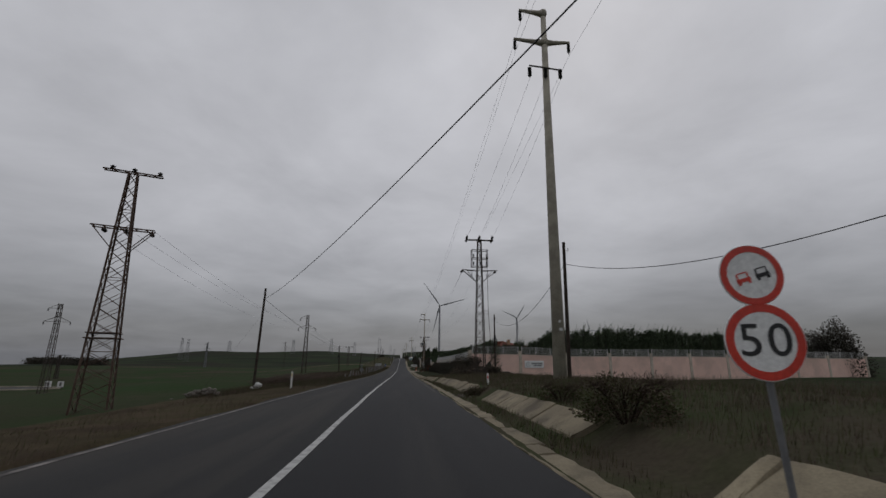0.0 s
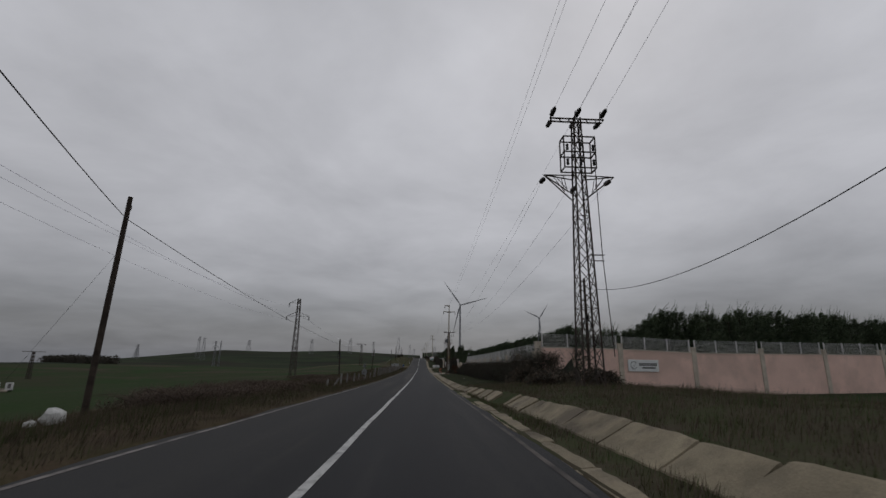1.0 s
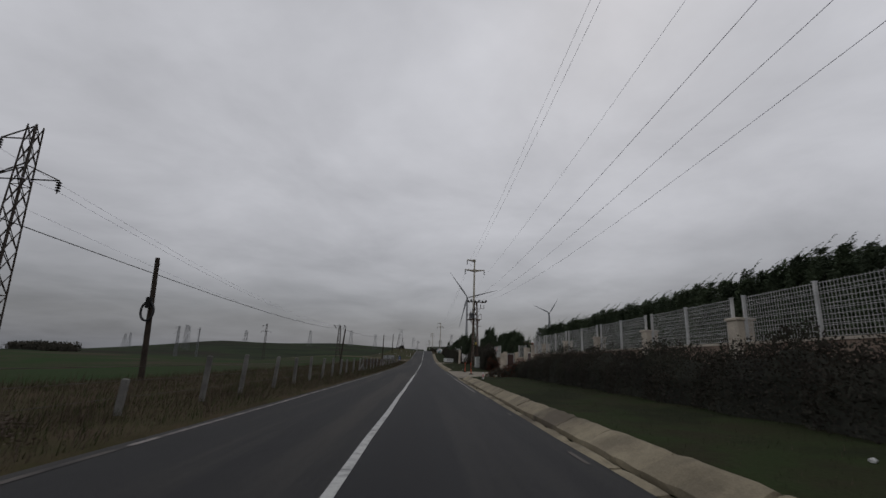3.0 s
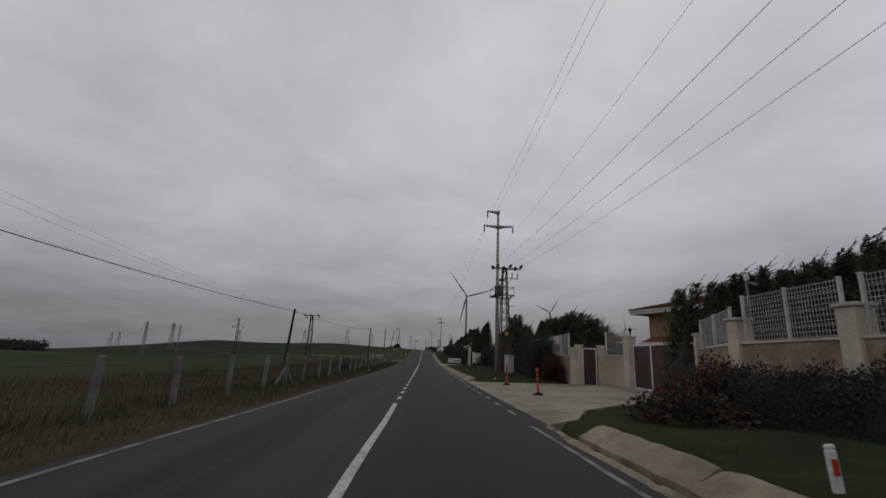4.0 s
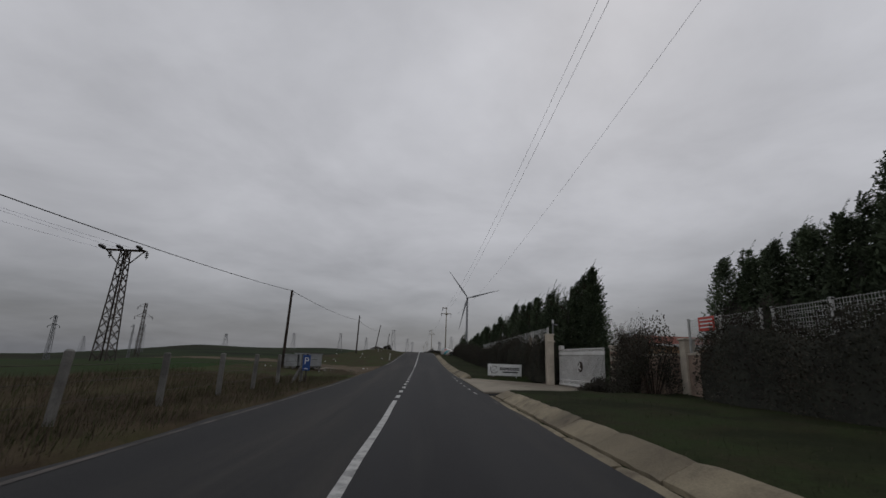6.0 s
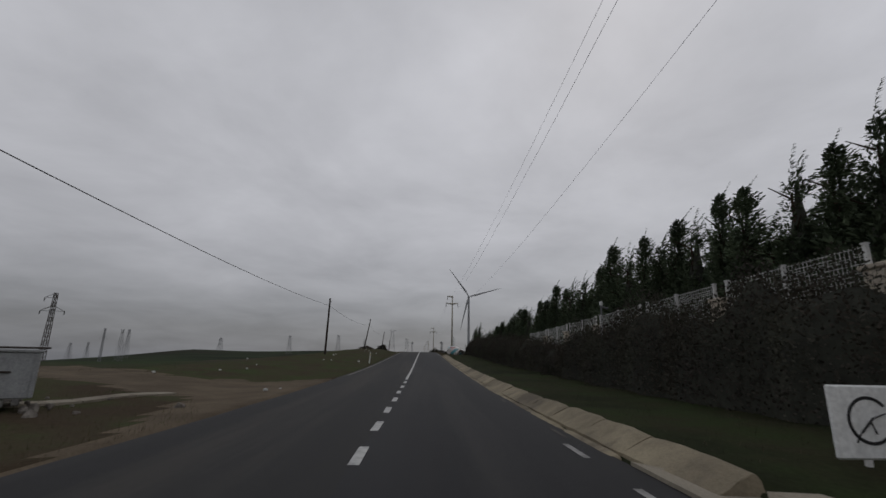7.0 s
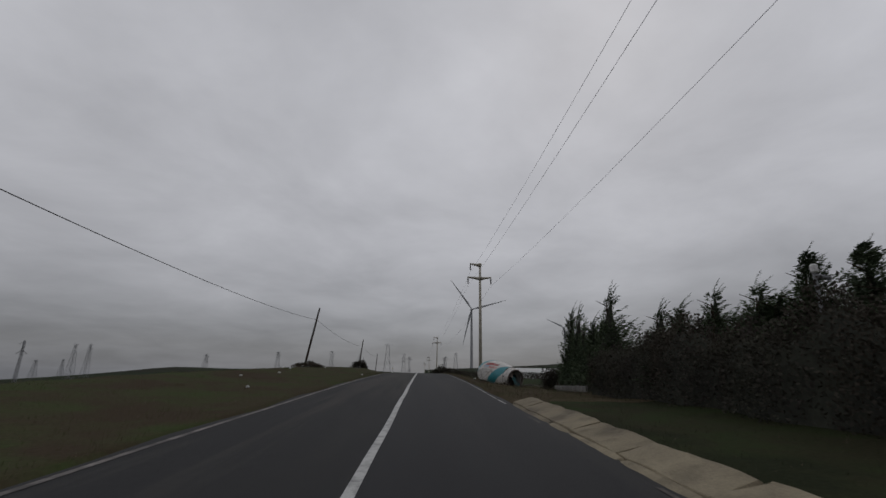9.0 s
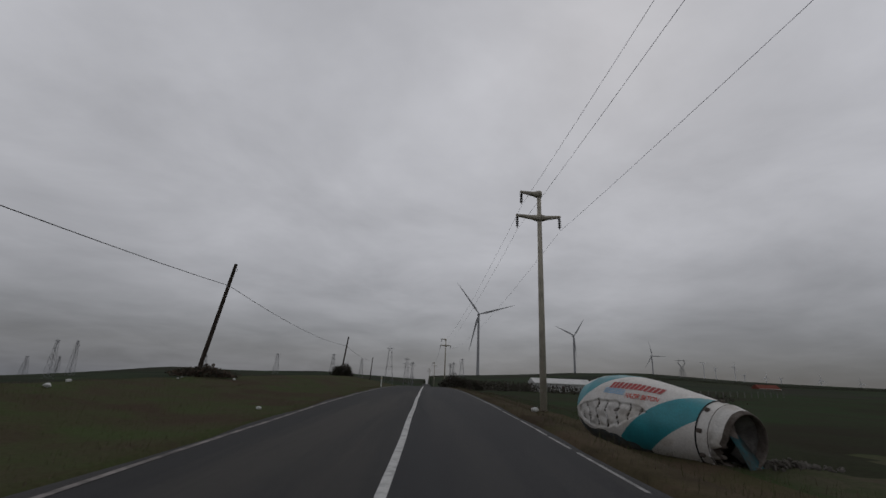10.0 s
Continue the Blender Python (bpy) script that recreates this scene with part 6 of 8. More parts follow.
part("mouth", cyl, [DRUM_WHITE, DRUM_RUST_SHADE], drum, "torn and dirty loading mouth", smooth=True)
# spiral blade inside the mouth and the teal chute flap hanging out of it
blade = Build()
bv = []
for k in range(40):
    a = radians(15) + k * 0.12
    s = DL + 0.62 - 0.03 * k
    for r in (0.62, 0.30):
        bv.append((r * math.cos(a), r * math.sin(a), s + (0.1 if r < 0.5 else 0)))
blade.add(bv, [(2 * k, 2 * k + 1, 2 * k + 3, 2 * k + 2) for k in range(39)])
part("mixing_blade", blade, DRUM_RUST_SHADE, drum)
# broad worn end of the spiral, just inside the rim
scoop = Build()
sv = []
for k in range(33):
    u = k / 32
    a = radians(75 + 175 * u)
    s = DL + 0.66 - 0.20 * u
    inner = 0.40 - 0.14 * math.sin(math.pi * u)
    for r, dz in ((0.64, 0.0), (0.54, -0.10), (inner, -0.30), (inner, -0.33), (0.54, -0.13), (0.64, -0.03)):
        sv.append((r * math.cos(a), r * math.sin(a), s + dz))
scoop.add(sv, [(6 * k + j, 6 * k + (j + 1) % 6, 6 * k + 6 + (j + 1) % 6, 6 * k + 6 + j) for k in range(32) for j in range(6)] + [(5, 4, 3, 2, 1, 0), tuple(192 + j for j in range(6))])
part("scoop_blade", scoop, DRUM_SCALE, drum, "worn grey blade inside the mouth", smooth=True)
flap = Build()
fv = []
for k in range(11):
    u = k / 10
    for w_ in (-1, 1):
        for th in (0, 0.025):
            fv.append((0.12 - 0.42 * u + w_ * (0.20 + 0.12 * u), 0.10 - 0.92 * u ** 1.2 + th, DL + 0.42 + 0.42 * u + 0.05 * w_))
flap.add(fv, [q for k in range(10) for q in ((4 * k, 4 * k + 2, 4 * k + 6, 4 * k + 4), (4 * k + 1, 4 * k + 5, 4 * k + 7, 4 * k + 3), (4 * k, 4 * k + 4, 4 * k + 5, 4 * k + 1), (4 * k + 2, 4 * k + 3, 4 * k + 7, 4 * k + 6))])
part("inside_blade", flap, SHADED_TEAL, drum, "bent teal blade hanging out of the mouth", smooth=True)


def on_drum(me, s_mid, a_mid, lift=0.012, shear=0.0):
    """Lays a flat mesh (x along the drum from its closed end, y up round it) on the shell."""
    for v in me.vertices:
        s = s_mid + v.co.x
        r = drum_r(s) + lift + v.co.z
        a = a_mid + (v.co.y + shear * v.co.x) / drum_r(s_mid)
        v.co = (r * math.cos(a), r * math.sin(a), s)


words = text_mesh("HAZIR BETON", 0.22)
wide_ = max(v.co.x for v in words.vertices) - min(v.co.x for v in words.vertices)
for v in words.vertices:
    v.co.x *= 1.04 / wide_
words.materials.append(SIGN_RED)
on_drum(words, 3.19, radians(37), 0.012, 0.114)
part("lettering", words, None, shell_ob, "dark red lettering HAZIR BETON")
for i in range(12):
    x = -0.88 + 1.78 * i / 12
    block = Build().add([(x, -0.13, 0), (x + 0.118, -0.13, 0), (x + 0.135, 0.13, 0), (x + 0.017, 0.13, 0)], [(0, 1, 2, 3)]).mesh("name_bar", NAME_RED)
    on_drum(block, 2.78, radians(53), 0.012, 0.127)
    part("name_bar", block, None, shell_ob)
stripes = Build()
for i in range(4):
    for n_ in range(8):
        x0_, x1_ = -0.42 + 0.1 * n_, -0.32 + 0.1 * n_
        stripes.add([(x0_, 0.05 * i, 0), (x1_, 0.05 * i, 0), (x1_, 0.05 * i + 0.028, 0), (x0_, 0.05 * i + 0.028, 0)], [(0, 1, 2, 3)])
sm_ = stripes.mesh("stripe_mark", PALE_BLUE)
on_drum(sm_, 2.2, radians(33), 0.012, 0.05)
part("stripe_mark", sm_, None, shell_ob)
for k in range(9):
    a = radians(-30 + 40 * k)
    part("bolt_plate", Build().box((0.815 * math.cos(a), 0.815 * math.sin(a), DL + 0.1), (0.1, 0.1, 0.12), 0.02), DRUM_RUST_SHADE, drum)


def rubble(name, x, y, w, d, h, n, mat, label, category, seed, size=0.17, flat=1.0):
    rr = random.Random(seed)
    b = Build()
    for _ in range(n):
        u, v = rr.gauss(0, 0.4), rr.gauss(0, 0.4)
        s = rr.uniform(0.3, 1.0) * size
        px, py = x + u * w, y + v * d
        t = Euler((rr.uniform(0, 3), rr.uniform(0, 3), rr.uniform(0, 3))).to_matrix().to_4x4()
        b.box((px, py, gz(px, py) + max(0, h * (1 - u * u - v * v)) * rr.uniform(0.3, 1)), (s * rr.uniform(0.8, 2.2), s * rr.uniform(0.8, 1.6), s * flat), s * 0.25 * flat, 0, t)
    return tagged(part(name, b, mat), label, category, kind="stuff")


rubble("spilt_concrete", 9.0, 271.0, 1.5, 0.6, 0.05, 170, MUD, "crusty heap of spilt concrete in front of the drum", "spill", 5, 0.12, 0.45)
rubble("rubble_heap", -12.3, 34.3, 1.6, 1.2, 0.45, 120, STONE, "heap of rubble and dead branches in the weeds", "rubble", 6)
rubble("ditch_stones", 4.4, 22.6, 0.7, 2.0, 0.03, 40, STONE, "loose broken concrete at the ditch", "rubble", 7, 0.12, 0.6)
rubble("roadside_stones", -7.5, 192.5, 3.0, 2.0, 0.03, 22, STONE, "stones scattered on the dirt track", "stones", 8)


def crumple(name, x, y, r, label, seed, mat=LITTER, flat=0.7):
    rr = random.Random(seed)
    bm = bmesh.new()
    bmesh.ops.create_icosphere(bm, subdivisions=2, radius=r)
    for v in bm.verts:
        v.co *= 1 + 0.35 * noise.noise(v.co * (2.5 / r) + Vector((seed, 0, 0)))
        v.co.z *= flat
    me = bpy.data.meshes.new(name)
    bm.to_mesh(me)
    bm.free()
    me.materials.append(mat)
    o = new(name, me)
    o.location = (x, y, gz(x, y) + r * flat * 0.6)
    return tagged(o, label, "litter", "litter")


crumple("plastic_bag", -10.6, 40.9, 0.34, "crumpled white plastic sack in the weeds", 1, LITTER, 1.0)
crumple("plastic_bag", -11.0, 40.5, 0.18, "small white plastic scrap in the weeds", 2)
rl_ = random.Random(12)
for i in range(26):
    lx, ly = rl_.uniform(-16, -4.2), rl_.uniform(222, 300)
    crumple("litter_scrap", lx, ly, rl_.uniform(0.05, 0.12), "scrap of white litter on the grassy bank", 20 + i)
for i in range(10):
    lx, ly = rl_.uniform(-11, -4.2), rl_.uniform(183, 215)
    crumple("litter_scrap", lx, ly, rl_.uniform(0.04, 0.08), "scrap of white litter beside the dirt track", 60 + i)
for i in range(6):
    lx, ly = rl_.uniform(4.8, 7.3), rl_.uniform(60, 168)
    crumple("litter_scrap", lx, ly, rl_.uniform(0.04, 0.07), "scrap of white litter on the mown verge", 80 + i)
crumple("white_debris", 6.2, 284.5, 0.2, "lump of white rubble by the concrete pole", 91, LITTER)


# ---- cypresses ----
def fronds(base, tip, width, droop, out_v, out_f):
    """One kite-shaped spray of needles from base to tip (arrays)."""
    d = tip - base
    side = np.cross(d, np.array([0, 0, 1.0]))
    side /= np.linalg.norm(side, axis=1, keepdims=True) + 1e-6
    roll = rng.uniform(-1, 1, (len(d), 1))
    upv = np.cross(side, d)
    upv /= np.linalg.norm(upv, axis=1, keepdims=True) + 1e-6
    side = side * np.cos(roll * 1.4) + upv * np.sin(roll * 1.4)
    mid = base + d * 0.42
    n0 = sum(len(v) for v in out_v)
    vs_ = np.stack([base, mid + side * width, tip - np.array([0, 0, 1.0]) * droop, mid - side * width], 1).reshape(-1, 3)
    out_v.append(vs_)
    out_f.append(n0 + np.arange(len(vs_)).reshape(-1, 4))


def cypress_mesh(height, radius, n_branch, seed, wind=0.35, lean_tip=0.25, full=False):
    """A ragged cone of separate upswept sprays, bowed by the wind towards +x."""
    global rng
    rng = np.random.default_rng(seed)
    ov, of = [], []
    u = np.sort(1.0 - np.sqrt(rng.uniform(0.004, 1.0, n_branch)))
    if full:
        u = np.sort(rng.uniform(0, 1, n_branch) ** 0.8)
    env = (1.0 - u) ** (0.6 if full else 0.95) * (1 - 0.2 * np.exp(-u * 10)) * 1.1 + 0.03
    az = np.arange(n_branch) * 2.399 + rng.normal(0, 0.4, n_branch)
    reach = radius * env * (0.62 + 0.62 * rng.uniform(0, 1, n_branch) ** 1.6)
    root = np.stack([wind * height * 0.07 * u ** 2.5, np.zeros(n_branch), u * height * 0.93], 1)
    out = np.stack([np.cos(az), np.sin(az), np.zeros(n_branch)], 1)
    for f0 in np.linspace(0.15, 1.0, 14):
        # each spray climbs more steeply towards its tip
        rise = reach * (0.15 * f0 + 0.60 * f0 ** 2.0) + 0.12 * f0 ** 1.5
        c0 = root + out * (reach * f0)[:, None] + np.stack([wind * (0.75 * reach + 0.22) * f0 ** 2, 0 * u, rise], 1)
        for _ in range(2):
            spread = (0.035 + 0.11 * (1 - f0)) * (0.4 + reach)[:, None]
            c = c0 + rng.normal(0, 0.5, (n_branch, 3)) * spread
            dv = out * 0.8 + rng.normal(0, 0.38, (n_branch, 3)) + np.array([wind * 1.0, 0, 0.35 + 0.35 * f0])
            dv /= np.linalg.norm(dv, axis=1, keepdims=True)
            ln = rng.uniform(0.10, 0.24, (n_branch, 1)) * (0.55 + 0.6 * (1 - u))[:, None]
            fronds(c, c + dv * ln, ln * 0.17, 0.015, ov, of)
    # leading shoots
    for s in range(3):
        m = 60
        t = np.linspace(0, 1, m)
        x0, y0 = rng.normal(0, 0.06 * radius, 2)
        top = rng.uniform(0.93, 0.99) if s else 1.03
        px = x0 + wind * height * 0.06 + (lean_tip + 0.1) * t ** 2.0 * rng.uniform(0.7, 1.5)
        c = np.stack([px, y0 + rng.normal(0, 0.012, m), height * (0.82 + (top - 0.82) * t)], 1)
        a2 = rng.uniform(0, 2 * np.pi, m)
        dv = np.stack([np.cos(a2) * 0.5 + 0.8 * t + 0.2, np.sin(a2) * 0.5, np.full(m, 0.7)], 1)
        ln = (0.19 - 0.13 * t)[:, None] * rng.uniform(0.7, 1.2, (m, 1))
        fronds(c, c + dv * ln, ln * 0.15, 0.015, ov, of)
    verts, faces = np.concatenate(ov), np.concatenate(of)
    return card_mesh("crown", verts, faces, FOLIAGE)


# opaque cone inside each crown, coloured dark to stand for inner shade
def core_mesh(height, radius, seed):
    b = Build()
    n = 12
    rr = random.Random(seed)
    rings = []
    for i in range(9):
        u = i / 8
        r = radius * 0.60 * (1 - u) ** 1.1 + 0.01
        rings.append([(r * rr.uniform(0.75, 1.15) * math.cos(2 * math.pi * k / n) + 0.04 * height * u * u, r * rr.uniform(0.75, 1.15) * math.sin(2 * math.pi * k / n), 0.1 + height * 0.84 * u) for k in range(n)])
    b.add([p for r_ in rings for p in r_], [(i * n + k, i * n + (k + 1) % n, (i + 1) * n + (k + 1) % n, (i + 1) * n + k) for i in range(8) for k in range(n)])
    return b.mesh("inner_foliage", FOLIAGE_SHADE)


def trunk_mesh(height):
    b = Build()
    b.tube([(0, 0, -0.3), (0.01, 0, height * 0.5), (0.06, 0, height * 0.8)], [0.11, 0.07, 0.02], 8)
    for k in range(10):
        a, z = k * 2.4, height * (0.15 + 0.07 * k)
        b.tube([(0.02, 0, z), (0.35 * math.cos(a), 0.35 * math.sin(a), z + 0.3)], [0.025, 0.008], 5)
    return b.mesh("trunk", BARK)


KINDS = []
for k, (r, nb) in enumerate(((1.2, 340), (1.35, 380), (1.1, 320), (1.45, 400), (1.25, 350))):
    KINDS.append((cypress_mesh(6.0, r, nb, 11 + k, 0.30 + 0.05 * k), core_mesh(6.0, r, 31 + k), trunk_mesh(6.0)))


def clump_mesh(seed):
    """Four young cypresses grown into one another."""
    cr = random.Random(seed)
    vs_ = []
    for k in range(4):
        me = cypress_mesh(6.0 * cr.uniform(0.93, 1.04), 0.85, 150, seed * 7 + k, 0.5, 0.3, True)
        co = np.empty(len(me.vertices) * 3, np.float32)
        me.vertices.foreach_get("co", co)
        co = co.reshape(-1, 3) + np.array([0.35 * math.cos(k * 1.6), -0.55 + 0.37 * k + cr.uniform(-0.08, 0.08), 0])
        vs_.append(co)
        bpy.data.meshes.remove(me)
    v_ = np.concatenate(vs_)
    return card_mesh("crown", v_, np.arange(len(v_)).reshape(-1, 4), FOLIAGE)


for k in range(3):
    KINDS.append((clump_mesh(61 + k), core_mesh(5.8, 1.9, 41 + k), trunk_mesh(5.0)))
for k in range(3):
    KINDS.append((cypress_mesh(6.0, 0.85, 330, 91 + k, 0.38, 0.3, True), core_mesh(6.0, 0.8, 51 + k), trunk_mesh(6.0)))
tr = random.Random(21)


def cypress(x, y, top, zb=None, wide=1.0, kind=None, label="dark green wind-bent cypress in the boundary row", group="cypress row"):
    zb = gz(x, y) if zb is None else zb
    s = max(0.2, (top - zb) / 6.0)
    sw = wide * (0.75 + 0.25 * s) * tr.uniform(0.9, 1.12)
    cm, im, tm = KINDS[tr.randrange(5) if kind is None else kind]
    root = thing("cypress_tree", Matrix.Translation((x, y, zb)) @ Matrix.Rotation(tr.uniform(-0.5, 0.5), 4, "Z") @ Matrix.Diagonal((sw, sw, s, 1)), label, "cypress tree", group)
    part("trunk", tm, None, root)
    part("crown", cm, None, root)
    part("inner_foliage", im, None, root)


# behind the north wall: pointed tall ones with lower ones filling between
for y, top in ((187.3, 4.7), (188.6, 5.2), (189.9, 5.5), (191.1, 6.1), (192.4, 5.6), (193.7, 5.9), (195.4, 5.7), (196.7, 6.0), (198.2, 5.5), (199.5, 5.9), (200.8, 5.6), (202.3, 6.0), (203.8, 5.8), (204.7, 5.6), (205.6, 6.4), (206.8, 6.1), (207.6, 5.6), (209.2, 4.9), (210.2, 5.55), (211.4, 5.1), (212.9, 5.6), (214.1, 5.4), (216.9, 6.1), (218.1, 5.25), (219.0, 5.2), (220.3, 5.2), (221.7, 5.5), (223.5, 4.6), (225.3, 5.0), (227.1, 5.3), (227.9, 5.5), (229.7, 5.75), (230.6, 4.9), (231.7, 5.55), (232.5, 5.85), (233.8, 5.5), (234.6, 5.3), (235.7, 5.0), (237.0, 4.8), (238.5, 4.6), (240.2, 5.3), (242.0, 4.7), (243.6, 4.9), (245.3, 5.1), (247.2, 4.8), (249.3, 5.0), (251.4, 4.8), (253.2, 5.0)):
    cypress(10.6 + tr.uniform(-0.12, 0.12), y - 0.15, top + 0.1, wide=1.2, kind=tr.choice((8, 9, 10, 0, 1, 2, 4)))
y = 187.0
while y < 254:
    cypress(10.8 + tr.uniform(-0.3, 0.3), y, float(np.interp(y, [187, 203, 214, 219, 222, 226, 232, 237, 250, 254], [4.5, 4.4, 4.0, 2.9, 2.9, 3.5, 3.7, 4.3, 4.3, 3.9])) + tr.uniform(-0.3, 0.2), wide=1.7)
    y += tr.uniform(0.95, 1.25)
for x, y, t_, w in ((9.5, 261.2, 6.25, 0.95), (9.6, 260.3, 6.1, 0.95), (9.5, 259.1, 5.2, 0.85), (9.5, 257.8, 5.15, 0.95), (9.7, 257.2, 4.85, 0.9), (9.5, 256.4, 5.0, 0.95), (9.5, 255.55, 6.35, 1.15), (9.0, 258.6, 3.4, 1.1), (9.0, 257.0, 3.5, 1.2), (9.0, 255.6, 3.4, 1.2), (9.2, 260.2, 3.3, 1.0), (9.1, 254.2, 3.6, 1.2)):
    cypress(x, y, t_, wide=w)
for x, y, t_, w, k_ in ((11.85, 185.95, 6.75, 1.15, 9), (11.75, 186.1, 6.6, 1.2, 8), (12.1, 185.9, 5.6, 0.9, 10), (11.5, 186.7, 6.3, 1.2, 9), (11.3, 187.3, 6.0, 1.2, 10), (11.2, 188.2, 5.7, 1.1, 8), (11.8, 186.2, 5.2, 0.5, 6), (11.2, 187.7, 5.0, 0.55, 6)):
    cypress(x, y, t_, wide=w, kind=k_, label="broad dark green cypress beside the white gate")
# in front, merging into the hedge
y = 215.2
while y < 252.5:
    cypress(8.4 + tr.uniform(-0.3, 0.4), y, float(road_z(y)) + tr.uniform(1.9, 2.4) - 0.3 * float(step(246, 252, y)), wide=1.4)
    y += tr.uniform(0.9, 1.3)
# middle garden
y = 136.2
while y < 173:
    cypress(12.7 + tr.uniform(-0.4, 0.5), y, float(np.interp(y, [135, 137, 139, 142, 145.6, 150, 151.5, 153.5, 155.3, 157.8, 160.5, 162.5, 165.4, 168, 172], [2.4, 3.2, 3.7, 4.15, 3.9, 4.2, 3.7, 3.0, 2.4, 2.8, 2.8, 4.3, 6.0, 4.9, 4.3])) + tr.uniform(-0.2, 0.2), wide=1.25, kind=tr.choice((5, 6, 7)))
    y += tr.uniform(0.95, 1.3)
for x, y, t_ in ((16.0, 170.0, 5.6), (15.2, 167.5, 5.2)):
    cypress(x, y, t_)
# west wall
y = 62.0
while y < 124.2:
    cypress(13.1 + tr.uniform(-0.4, 0.5), y, float(np.interp(y, [61, 66, 75, 90, 118, 126], [4.3, 4.1, 3.95, 3.85, 3.75, 3.6])) + tr.uniform(-0.2, 0.2), wide=1.3, kind=tr.choice((5, 6, 7)))
    y += tr.uniform(0.75, 0.95)
# south wall
x = 14.5
while x < 72:
    yy = 60.9 + (x - 10.35) * 0.18 + 5.0 + tr.uniform(-0.7, 0.7)
    tops = float(np.interp(x, [14.5, 20, 25], [3.6, 4.3, 6.6]))
    cypress(x, yy, tops + tr.uniform(-0.45, 0.5), -1.2, wide=1.4, kind=tr.choice((5, 6, 7)))
    cypress(x + 0.5, yy - 0.5, tops + 0.3 + tr.uniform(-0.5, 0.6), -1.2, wide=1.1)
    x += tr.uniform(1.0, 1.5)
for x, y, t_ in ((13.5, 66.5, 4.0), (16.0, 68.0, 4.2), (18.5, 69.0, 4.8)):
    cypress(x, y, t_, wide=1.5)
cypress(22.0, 138.5, 4.6, wide=1.8, kind=1, label="bushy dark evergreen behind the garden wall", group="")
for x, y, t_ in ((14.5, 139.0, 3.4), (14.5, 138.0, 2.9), (14.5, 137.1, 2.6), (14.4, 136.4, 2.2)):
    cypress(x, y, t_, wide=0.9)


# ---- hedges and shrubs ----
def leaf_cloud(points, size, normal_bias, mats, name, slots=None, seed=1):
    g = np.random.default_rng(seed)
    n = len(points)
    d = g.normal(0, 1, (n, 3)) + normal_bias
    d /= np.linalg.norm(d, axis=1, keepdims=True)
    e = np.cross(d, g.normal(0, 1, (n, 3)))
    e /= np.linalg.norm(e, axis=1, keepdims=True) + 1e-6
    ln = size * g.uniform(0.6, 1.5, (n, 1))
    a, b_ = points, points + d * ln
    m = points + d * ln * 0.5
    verts = np.stack([a, m + e * ln * 0.33, b_, m - e * ln * 0.33], 1).reshape(-1, 3)
    return card_mesh(name, verts, np.arange(n * 4).reshape(-1, 4), mats, slots)


